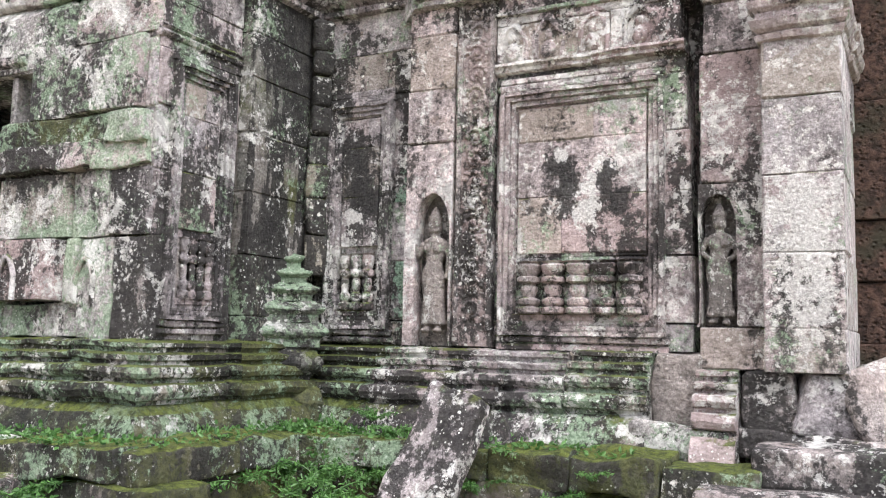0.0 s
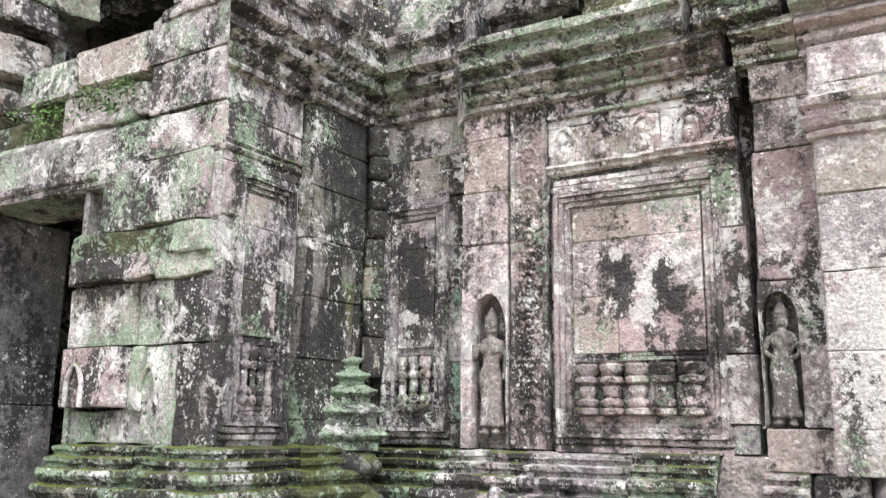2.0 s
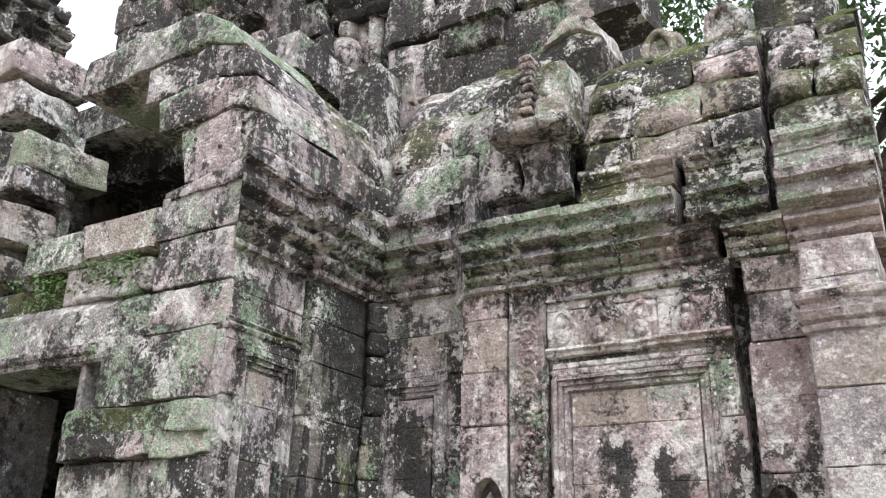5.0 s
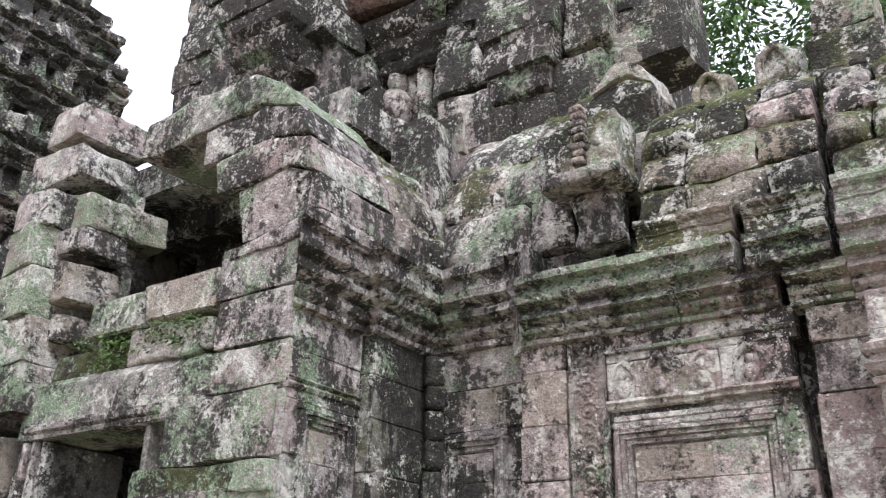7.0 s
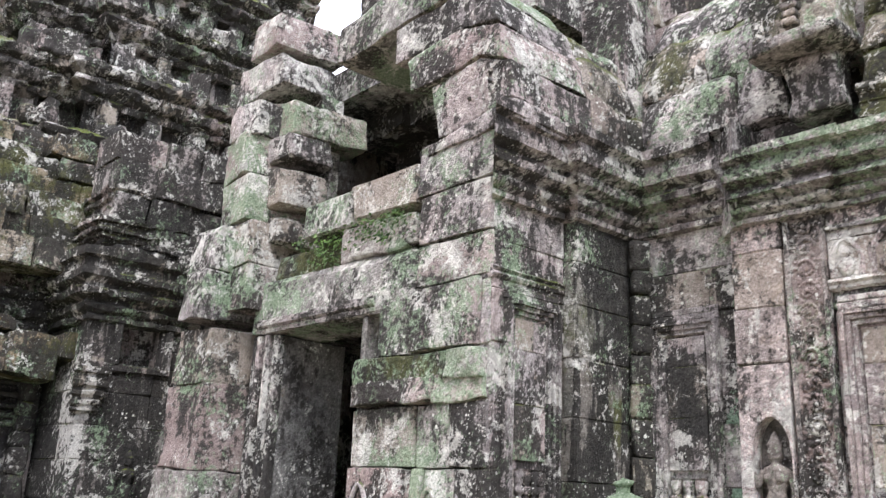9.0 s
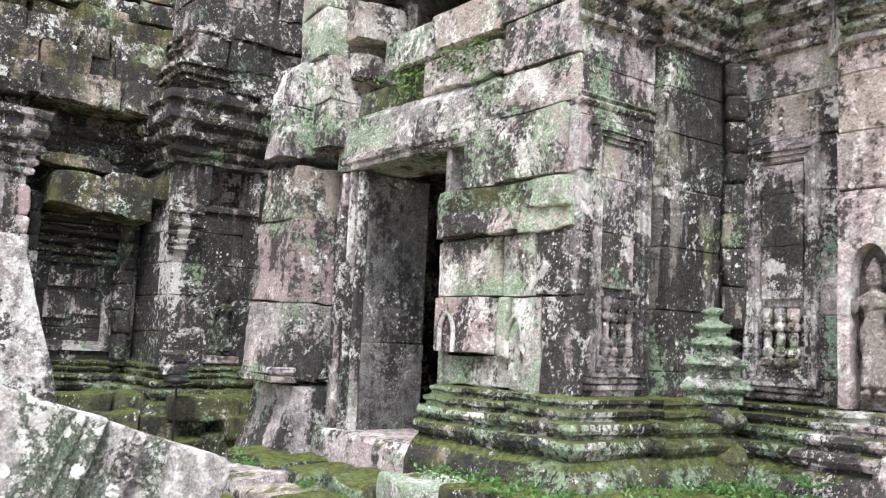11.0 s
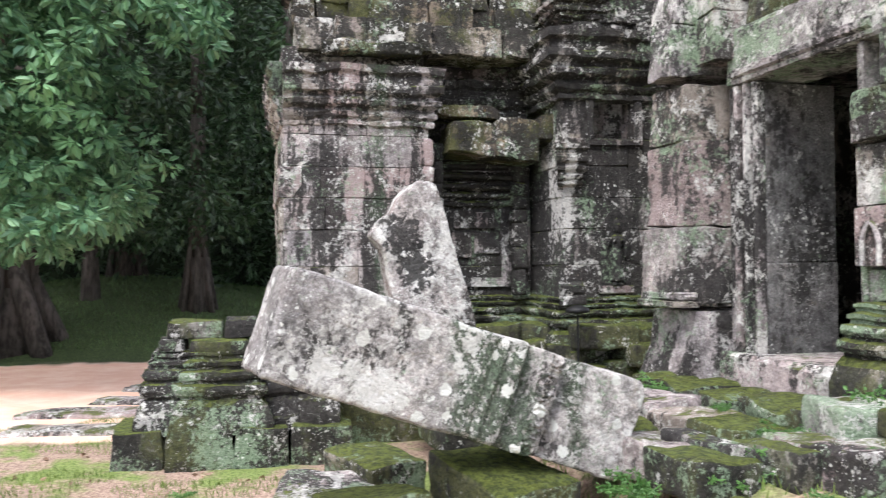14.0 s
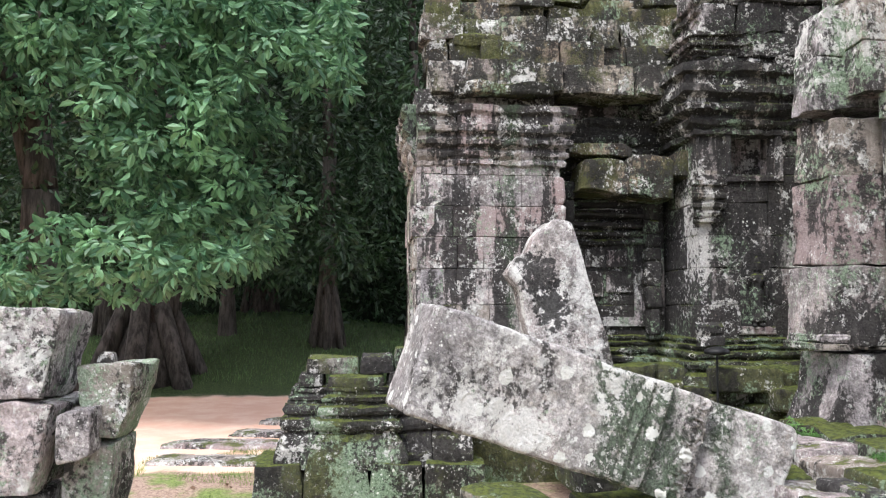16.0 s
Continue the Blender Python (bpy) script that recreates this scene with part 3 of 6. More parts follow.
def wrap(parent, pts, z, profile, material, name, piece=0.9, pick=None, ends=(0, 0), wear=0.009):
    """Mouldings round a run of wall corners."""
    way = [Vector((b[0] - a[0], b[1] - a[1])).normalized() for a, b in zip(pts, pts[1:])]
    turn = [1 if u.x * v.y - u.y * v.x > 0 else -1 for u, v in zip(way, way[1:])]
    turn = [ends[0], *turn, ends[1]]
    for i in range(len(way)):
        mid = ((pts[i][0] + pts[i + 1][0]) / 2, (pts[i][1] + pts[i + 1][1]) / 2)
        moulding(parent, pts[i], pts[i + 1], z, profile, pick(*mid) if pick else material, turn[i], turn[i + 1], name, piece, wear)


gallery = thing("wall_gallery", "carved grey-pink sandstone gallery wall with false windows and cracks", "wall", kind="structure")
solid("core", [(-3.92, 5.0), (-0.5, 5.0), (-0.5, 5.7), (-3.92, 5.7)], 0.1, 4.45, STONE_DARK, "", parent=gallery)

# corner pier and the end of the porch flank
PORCH_Y, FLANK_X = 3.45, -3.87
RUN = [(FLANK_X, PORCH_Y), (FLANK_X, 4.15), (-3.76, 4.15), (-3.76, 4.86), (-2.94, 4.86), (-2.94, 4.72), (-2.33, 4.72), (-2.33, 4.78), (-1.16, 4.78)]
FOOT = RUN[:-1] + [(-1.34, 4.78)]


def gallery_pick(x, y, z=2):
    if x < -3.5:
        return STONE_DARK
    if x < -3.0:
        return STONE_DARK if rng.random() < 0.5 else STONE
    return STONE_PINK if rng.random() < 0.7 else STONE


wrap(gallery, FOOT, 0.95, BASE, STONE_BASE, "base_moulding", 0.6, lambda x, y: STONE_MOSS if x < -3.4 and y > 4.2 else (STONE_BASE if x < -2.9 else STONE_DARK), ends=(1, 0), wear=0.008)
moulding(gallery, (-1.10, 4.74), (-0.88, 4.74), 0.90, [(o, u * 0.95) for o, u in BASE], STONE, 0, 0, "base_moulding", 1.0)


def ledge(parent, p0, p1, seed):
    """A low ledge of two rough mossy courses along a wall's foot."""
    r = random.Random(seed)
    a, b = Vector((*p0, 0)), Vector((*p1, 0))
    way = (b - a).normalized()
    turn = math.degrees(math.atan2(way.y, way.x))
    for k, (z0, z1, out) in enumerate(((0.30, 0.62, 0.05), (0.62, 0.80, 0.0), (0.80, 0.97, 0.03))):
        s = -r.uniform(0.0, 0.2)
        while s < (b - a).length:
            w = r.uniform(0.45, 0.85)
            m = a + way * (s + w / 2) + Vector((way.y, -way.x, 0)) * (out + r.uniform(-0.03, 0.03))
            rock("ledge_stone", (w, 0.42, z1 - z0 + 0.01), pose(m.x, m.y, (z0 + z1) / 2 + r.uniform(-0.015, 0.015), r.uniform(-2, 2), r.uniform(-2, 2), turn + r.uniform(-4, 4)), STONE_MOSS if r.random() < 0.75 else STONE_BASE, parent, cuts=12, rough=0.035, round_=0.022, seed=seed + k * 17 + int(s * 7))
            s += w


ledge(gallery, (-3.45, 4.40), (-1.0, 4.44), 1200)
ledge(gallery, (-3.52, 3.1), (-3.52, 4.5), 1260)
wrap(gallery, RUN[:6], 3.78, CORNICE, STONE_DARK, "cornice", 0.65, ends=(1, -1))
LOW = [(o, u * 0.76) for o, u in CORNICE]
LOW_A, LOW_B = LOW[:9] + [(0.10, 0.235), (0.0, 0.24)], [(0.0, 0.24), (0.10, 0.242), *LOW[10:]]
over = lambda x, y: STONE_DARK if x < -2.9 else STONE
wrap(gallery, RUN[5:8] + [(-1.20, 4.78)], 3.67, LOW_A, STONE, "cornice", 0.65, over, ends=(-1, 0))
wrap(gallery, RUN[5:8] + [(-1.40, 4.78)], 3.67, LOW_B, STONE, "cornice", 0.65, over, ends=(-1, 0))
UPPER = [(0.0, 0.0), (0.06, 0.01), (0.06, 0.04), (0.04, 0.05), (0.035, 0.10), (0.045, 0.11), (0.035, 0.12), (0.04, 0.16), (0.06, 0.17), (0.075, 0.19), (0.07, 0.225), (0.0, 0.235)]
moulding(gallery, (-2.02, 4.70), (-1.40, 4.70), 4.16, UPPER, STONE_ROOF, 0, 0, "upper_course", 0.6, 0.012)
ZS = [1.5, 1.66, 2.05, 2.45, 2.84, 3.2, 3.5, 3.86]
courses(gallery, (FLANK_X, 3.47), (FLANK_X, 4.15), [1.49, 1.72, 2.1, 2.48, 2.86, 3.2, 3.52, 3.86], STONE, 0.7, 0.2, pick=lambda x, y, z: STONE_DARK)
courses(gallery, (-3.76, 4.15), (-3.76, 4.86), ZS, STONE_STREAK, 0.7, 0.2)
courses(gallery, (-3.87, 4.15), (-3.76, 4.15), ZS, STONE_STREAK, 0.5, 0.2)
# a worn colonnette in the wet inner corner
cz, cr_ = 1.95, random.Random(19)
while cz < 3.74:
    ch_ = cr_.uniform(0.16, 0.34)
    rock("colonnette", (cr_.uniform(0.13, 0.17), 0.16, ch_), pose(-3.70, 4.78, cz + ch_ / 2, 0, 0, 45), STONE_STREAK, gallery, cuts=7, rough=0.02, round_=0.03, seed=int(cz * 40))
    cz += ch_
courses(gallery, (-3.76, 4.86), (-2.94, 4.86), ZS, STONE_DARK, 0.8, 0.2, pick=gallery_pick)
courses(gallery, (-2.94, 4.72), (-2.60, 4.72), [2.79, 3.14, 3.5, 3.86], STONE_PINK, 0.5, 0.3)


def arch_points(x, z0, z1, w, n=9):
    """A pointed opening, from its right foot over the top to its left foot."""
    rise_ = (z1 - z0) * 0.22
    pts = [(x + w / 2, z0)]
    for i in range(n + 1):
        t = math.pi * i / n
        pts.append((x + math.cos(t) * w / 2 * (0.82 + 0.18 * abs(math.cos(t))), z1 - rise_ + math.sin(t) * rise_))
    return pts + [(x - w / 2, z0)]


def niche_stone(x0, x1, z0, z1, y, x, n0, n1, w, material, seed):
    """A wall stone with a niche cut into it, and the back of the niche."""
    cut_stone("stone", [(x0, z0), (x - w / 2 - 0.01, z0), *arch_points(x, n0, n1, w)[::-1], (x + w / 2 + 0.01, z0), (x1, z0), (x1, z1), (x0, z1)], y, y + 0.12, material, gallery, rough=0.008, bevel=0.006, cell=0.08, seed=seed)
    cut_stone("niche_back", [(x0 + 0.01, z0), (x1 - 0.01, z0), (x1 - 0.01, z1), (x0 + 0.01, z1)], y + 0.115, y + 0.28, STONE_FIGURE, gallery, rough=0.006, bevel=0.004, cell=0.2, seed=seed + 1)


niche_stone(-2.94, -2.602, 1.5, 2.785, 4.715, -2.74, 1.585, 2.47, 0.25, STONE_PINK, 5)
niche_stone(-1.085, -0.742, 1.645, 2.415, 4.715, -0.985, 1.66, 2.36, 0.185, STONE_PINK, 8)
courses(gallery, (-2.60, 4.74), (-2.33, 4.74), [1.5, 2.2, 2.85, 3.5, 3.86], STONE_CARVED, 0.5, 0.3)
for (z0, z1), end in zip(((1.5, 1.66), (1.66, 2.04), (2.04, 2.4), (2.4, 2.75), (2.75, 3.08), (3.08, 3.2)), (-1.125, -1.12, -1.13, -1.14, -1.16, -1.165)):
    courses(gallery, (-2.33, 4.78), (end, 4.78), [z0, z1], STONE_PINK, 0.6, 0.22, pick=gallery_pick)
courses(gallery, (-2.33, 4.76), (-1.19, 4.76), [3.2, 3.5], STONE_PINK, 0.5, 0.22)
courses(gallery, (-2.33, 4.76), (-1.14, 4.76), [3.5, 3.69], STONE_PINK, 0.5, 0.22)
# the part that has settled past the crack
END = [(-1.085, 4.72), (-0.74, 4.72), (-0.74, 4.60), (-0.36, 4.60), (-0.36, 5.7)]
for p, q in zip(END, END[1:]):
    for (z0, z1), shift in zip(((1.42, 1.64), (1.64, 2.02), (2.02, 2.42), (2.42, 2.82), (2.82, 3.14), (3.14, 3.42), (3.42, 3.64)), (0, 0.005, -0.005, 0.01, 0.0, 0.03, 0.015)):
        if p == END[0] and 1.6 < z0 < 2.1:
            continue
        courses(gallery, (p[0] + shift, p[1]) if p == END[0] else p, q, [z0, z1], STONE_PALE, 0.45, 0.24, pick=lambda x, y, z: STONE_PALE if x > -0.8 else STONE_PINK)
PILE = [(0.0, 0.0), (0.02, 0.01), (0.03, 0.04), (0.01, 0.05), (0.04, 0.07), (0.055, 0.11), (0.02, 0.12), (0.02, 0.16), (0.05, 0.18), (0.06, 0.215), (0.03, 0.22), (0.0, 0.25)]
wrap(gallery, END[1:5], 3.12, PILE, STONE_PALE, "capital", 0.6, ends=(-1, 0))
# its cornice has slipped a hand's breadth
moulding(gallery, (-1.14, 4.76), (-0.80, 4.76), 3.645, LOW_A, STONE, 0, 0, "cornice", 0.5)
moulding(gallery, (-1.335, 4.77), (-0.86, 4.77), 3.655, LOW_B, STONE_DARK, 0, 0, "cornice", 0.5)
moulding(gallery, (-1.33, 4.70), (-0.86, 4.70), 4.14, UPPER, STONE_ROOF, 0, 0, "upper_course", 0.5, 0.012)
moulding(gallery, (-0.79, 4.74), (-0.30, 4.74), 3.63, LOW_A, STONE_PALE, 0, 0, "cornice", 0.5)
moulding(gallery, (-0.80, 4.74), (-0.28, 4.74), 3.62, LOW_B, STONE, 0, 0, "cornice", 0.5)
moulding(gallery, (-0.80, 4.68), (-0.26, 4.68), 4.09, [(o, u * 1.25) for o, u in UPPER], STONE_GREEN, 0, 0, "upper_course", 0.6, 0.012)
solid("core", [(-1.0, 4.85), (-0.5, 4.85), (-0.5, 5.1), (-1.0, 5.1)], 0.6, 4.4, STONE_DARK, "", parent=gallery)

# laterite return beyond the corner
lat = thing("wall_laterite", "dark pitted red-brown laterite block wall", "wall", kind="structure")
solid("core", [(-0.3, 5.75), (4.0, 5.75), (4.0, 6.2), (-0.3, 6.2)], -0.1, 4.6, LATERITE, "", parent=lat)
courses(lat, (-0.5, 5.6), (3.6, 5.6), [0.5 + 0.36 * i for i in range(12)], LATERITE, 0.7, 0.3, proud=0.03, tilt=1)

# ---- the porch ----
porch = thing("wall_porch", "ruined sandstone porch front with a dark doorway and broken gable", "wall", kind="structure")
DOOR_L, DOOR_R, SILL, HEAD = -6.34, -5.22, 1.04, 3.16
REVEAL = 0.72
wrap(porch, [(DOOR_R + 0.04, PORCH_Y), (FLANK_X, PORCH_Y)], 0.95, BASE, STONE_BASE, "base_moulding", 0.5, ends=(0, 1), wear=0.012)
ledge(porch, (-4.75, 3.12), (-3.45, 3.12), 1320)
Y = PORCH_Y
rows = [
    (-5.18, -4.43, 1.50, 1.70, STONE_GREEN, -0.02), (-5.14, -4.55, 1.72, 2.09, STONE_PINK, 0.07), (-4.54, -4.43, 1.70, 2.09, STONE_GREEN, 0.01), (-4.42, -4.14, 1.50, 2.09, STONE_GREEN, 0.0), (-4.13, -3.875, 1.50, 2.09, STONE_DARK, 0.0),
    (-5.18, -4.52, 2.10, 2.49, STONE_GREEN, 0.02), (-4.51, -4.20, 2.10, 2.49, STONE_GREEN, 0.0), (-4.19, -3.875, 2.10, 2.49, STONE_DARK, 0.01),
    (-5.18, -4.35, 2.50, 2.67, STONE_GREEN, 0.06), (-4.36, -3.9, 2.50, 2.68, STONE_GREEN, 0.03), (-5.18, -4.2, 2.64, 2.83, STONE_BASE, 0.04), (-4.22, -3.9, 2.65, 2.83, STONE_GREEN, 0.05),
    (-4.94, -4.60, 2.84, 3.34, STONE_GREEN, 0.03), (-4.585, -3.955, 2.84, 3.27, STONE, 0.05), (-3.95, -3.875, 2.84, 3.27, STONE, 0.0),
    (-4.58, -3.875, 3.29, 3.58, STONE_GREEN, 0.0), (-4.57, -3.875, 3.59, 3.94, STONE, 0.01), (-4.62, -3.875, 3.95, 4.27, STONE, 0.0),
]
for x0, x1, z0, z1, stuff, out in rows:
    rock("stone", (x1 - x0 + 0.002, 0.42 + out, z1 - z0 + 0.002), pose((x0 + x1) / 2, Y + 0.21 - out / 2, (z0 + z1) / 2, rng.uniform(-0.6, 0.6), rng.uniform(-0.8, 0.8), rng.uniform(-0.8, 0.8)), stuff, porch, cuts=16, rough=0.03 if 2.4 < z0 < 2.7 else 0.014, round_=0.012, seed=int(-x0 * 31 + z0 * 17))
solid("core", [(-5.1, Y + 0.3), (-3.95, Y + 0.3), (-3.95, 4.98), (-4.5, 4.98), (-5.1, 4.3)], 0.2, 4.25, STONE_DARK, "", parent=porch)
# lintel and what lies on it
block(porch, -6.72, -4.60, Y - 0.02, Y + 0.5, 3.17, 3.62, STONE_GREEN, "lintel", 0.03, 0.014)
block(porch, -6.60, -5.55, Y + 0.10, Y + 0.5, 3.63, 3.86, STONE_MOSS, "stone", 0.03, 0.02)
rock("stone", (0.9, 0.5, 0.28), pose(-5.1, Y + 0.26, 3.765, 0, 1, 0), STONE_GREEN, porch, cuts=14, rough=0.04, round_=0.03, seed=91)
block(porch, -6.05, -5.42, Y - 0.01, Y + 0.45, 3.90, 4.20, STONE_GREEN, "stone", 0.02, 0.012)
block(porch, -5.41, -4.63, Y - 0.01, Y + 0.5, 3.91, 4.22, STONE, "stone", 0.02, 0.012)
moulding(porch, (-6.62, Y), (-5.0, Y), 3.17, [(0.03, 0), (0.04, 0.03), (0.02, 0.035), (0.055, 0.06), (0.06, 0.09), (0.03, 0.1), (0.03, 0.12), (0.0, 0.13)], STONE, name="moulding", piece=3)


# doorway: fluted frame, deep left reveal, sill
door = thing("door_1", "open stone doorway with stepped jambs and a dark interior", "doorway", kind="structure")
for x0, x1, y0 in ((-6.70, -6.60, Y), (-6.595, -6.55, Y - 0.03), (-6.545, -6.49, Y + 0.03), (-6.485, -6.44, Y - 0.02), (-6.435, -6.395, Y + 0.04), (-6.39, DOOR_L, Y + 0.01)):
    block(door, x0, x1, y0, Y + 0.095, SILL - 0.1, 3.165, STONE_DARK, "jamb", 0.008, 0.003, 0.1)
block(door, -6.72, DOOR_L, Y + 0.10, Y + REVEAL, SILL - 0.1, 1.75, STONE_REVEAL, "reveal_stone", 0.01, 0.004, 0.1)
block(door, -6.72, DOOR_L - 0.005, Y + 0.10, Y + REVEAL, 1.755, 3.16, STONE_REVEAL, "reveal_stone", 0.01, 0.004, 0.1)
for x0, x1, y0 in ((DOOR_R - 0.005, DOOR_R + 0.05, Y + 0.04), (DOOR_R + 0.055, DOOR_R + 0.10, Y + 0.0)):
    block(door, x0, x1, y0, Y + 1.0, SILL, 3.16, STONE_GREEN, "jamb", 0.008, 0.003, 0.1)
block(door, -6.7, -5.0, Y - 0.12, Y + 1.2, 0.55, SILL, STONE_PALE, "sill", 0.02, 0.008, 0.2)

# closed dark room behind
room = thing("wall_porch_inner", "dark plain stone inside of the porch", "wall", kind="structure")
solid("wall", [(-7.7, Y + 0.45), (-6.65, Y + 0.45), (-6.65, Y + 0.7), (-7.7, Y + 0.7)], 0.3, 5.6, STONE_DARK, "", parent=room)
# flat slab added to keep light from the gable hole out of the room
solid("vault", [(-7.7, Y + 0.52), (-3.95, Y + 0.52), (-3.95, 7.3), (-7.7, 7.3)], 3.35, 3.6, STONE_DARK, "", parent=room)
solid("wall", [(-7.75, 7.2), (-3.9, 7.2), (-3.9, 7.6), (-7.75, 7.6)], 0.3, 6.4, STONE_DARK, "", parent=room)
solid("wall", [(-8.0, Y + 0.45), (-7.6, Y + 0.45), (-7.6, 7.6), (-8.0, 7.6)], 0.3, 6.3, STONE_DARK, "", parent=room)
solid("wall", [(-4.3, 4.9), (-3.9, 4.9), (-3.9, 7.6), (-4.3, 7.6)], 0.3, 6.0, STONE_DARK, "", parent=room)
solid("wall", [(-5.1, Y + 0.42), (-4.2, Y + 0.42), (-4.2, 5.0), (-5.1, 5.0)], 0.3, 4.6, STONE_DARK, "", parent=room)
solid("wall", [(-4.6, Y + 0.5), (-4.0, Y + 0.5), (-4.0, 5.0), (-4.6, 5.0)], 4.6, 5.3, STONE_DARK, "", parent=room)
tagged(solid("floor", [(-7.7, Y + 0.2), (-4, Y + 0.2), (-4, 7.5), (-7.7, 7.5)], 0.7, 0.98, STONE_BASE, "worn stone porch floor", category="floor"), kind="structure")
# another added slab, holding the sky off the gable cavity
tagged(solid("ceiling", [(-8.0, Y + 0.85), (-4.3, Y + 0.85), (-4.3, 7.6), (-8.0, 7.6)], 5.75, 6.1, STONE_DARK, "flat slab added to close off the sky above the porch", category="ceiling"), kind="structure")

# broken gable: stones corbelled from both sides
GABLE_R = [
    ([(-4.52, 4.24), (-3.66, 4.27), (-3.69, 4.44), (-4.32, 4.34), (-4.52, 4.32)], STONE_DARK, ()),
    ([(-4.43, 4.355), (-4.30, 4.35), (-3.72, 4.45), (-3.76, 4.74), (-4.02, 4.84), (-4.54, 4.79)], STONE_DARK, ((-4.36, 4.67, 0.018), (-4.36, 4.60, 0.018), (-3.92, 4.70, 0.018), (-3.92, 4.63, 0.018), (-4.12, 4.56, 0.014))),
    ([(-4.74, 4.81), (-4.54, 4.80), (-4.03, 4.85), (-3.77, 4.75), (-3.84, 5.04), (-4.22, 5.14), (-4.82, 5.10)], STONE, ()),
    ([(-4.96, 5.12), (-4.22, 5.15), (-3.85, 5.05), (-3.97, 5.33), (-4.36, 5.46), (-5.0, 5.43)], STONE_DARK, ()),
    ([(-5.78, 5.44), (-5.62, 5.40), (-5.0, 5.445), (-4.36, 5.475), (-3.98, 5.345), (-4.16, 5.58), (-4.45, 5.76), (-5.1, 5.80), (-5.74, 5.72)], STONE_GREEN, ((-4.62, 5.66, 0.02),)),
]
for i, (outline, stuff, holes) in enumerate(GABLE_R):
    cut_stone("stone", outline, Y - 0.02 + 0.02 * (i % 2), Y + 0.86, stuff, porch, rough=0.022, bevel=0.022, seed=i + 3, holes=holes)
GABLE_L = [((-7.18, -6.62), (3.38, 4.10), (5.93, 6.30), STONE, 5), ((-7.40, -6.64), (3.40, 4.05), (5.52, 5.91), STONE, -3), ((-7.26, -6.45), (3.52, 4.34), (5.05, 5.50), STONE_GREEN, 4), ((-7.0, -6.46), (3.44, 3.95), (4.75, 5.04), STONE_DARK, -4), ((-6.96, -6.42), (3.42, 3.92), (4.33, 4.74), STONE, 5), ((-6.9, -6.5), (3.46, 3.9), (3.98, 4.32), STONE_DARK, 0)]
for i, ((x0, x1), (y0, y1), (z0, z1), stuff, ry) in enumerate(GABLE_L):
    h_ = (z1 - z0) / 2
    ob = cut_stone("stone", [((x0 - x1) / 2 - 0.04 * (i % 2), -h_), ((x1 - x0) / 2, -h_ + 0.03), ((x1 - x0) / 2 - 0.03, h_ - 0.05 * (i % 3)), ((x0 - x1) / 2 + 0.05, h_)], -(y1 - y0) / 2, (y1 - y0) / 2, stuff, porch, rough=0.03, bevel=0.03, seed=20 + i)
    ob.matrix_basis = pose((x0 + x1) / 2, (y0 + y1) / 2, (z0 + z1) / 2, 2, ry, -ry)
for i, (x, z, w, h, stuff) in enumerate([(-6.86, 3.58, 0.52, 0.40, STONE), (-6.90, 3.98, 0.50, 0.40, STONE), (-6.93, 4.40, 0.52, 0.44, STONE_GREEN), (-6.98, 4.84, 0.5, 0.42, STONE_GREEN), (-6.95, 5.2, 0.45, 0.34, STONE)]):
    rock("stone", (w, 0.7, h), pose(x, Y + 0.15, z, 0, rng.uniform(-4, 4), rng.uniform(-6, 6)), stuff, porch, cuts=12, rough=0.025, round_=0.02, seed=40 + i)

# left jamb pillar
for i, (x0, x1, y0, z0, z1) in enumerate([(-7.5, -6.82, 2.98, 0.70, 1.36), (-7.42, -6.78, 2.98, 1.42, 2.05), (-7.40, -6.78, 3.04, 2.06, 2.75), (-7.34, -6.80, 3.06, 2.76, 3.22), (-7.3, -6.84, 3.0, 3.30, 3.72), (-7.3, -6.86, 3.06, 3.73, 4.14)]):
    cut_stone("stone", [(y0, z0), (3.95, z0), (3.95, z1), (y0 + (0.05 if i else 0.2), z1), (y0 + (0.02 if i else 0.13), (z0 + z1) / 2)], x1, x0, (STONE_DARK, STONE_CARVED, STONE_CARVED, STONE_CARVED, STONE, STONE)[i], porch, plane="x", rough=0.03, bevel=0.014, seed=50 + i)
block(porch, -7.36, -6.76, 2.93, 3.20, 1.38, 1.45, STONE, "bracket", 0.02, 0.01)
block(porch, -7.34, -6.77, 2.96, 3.20, 1.45, 1.52, STONE, "bracket", 0.02, 0.01)

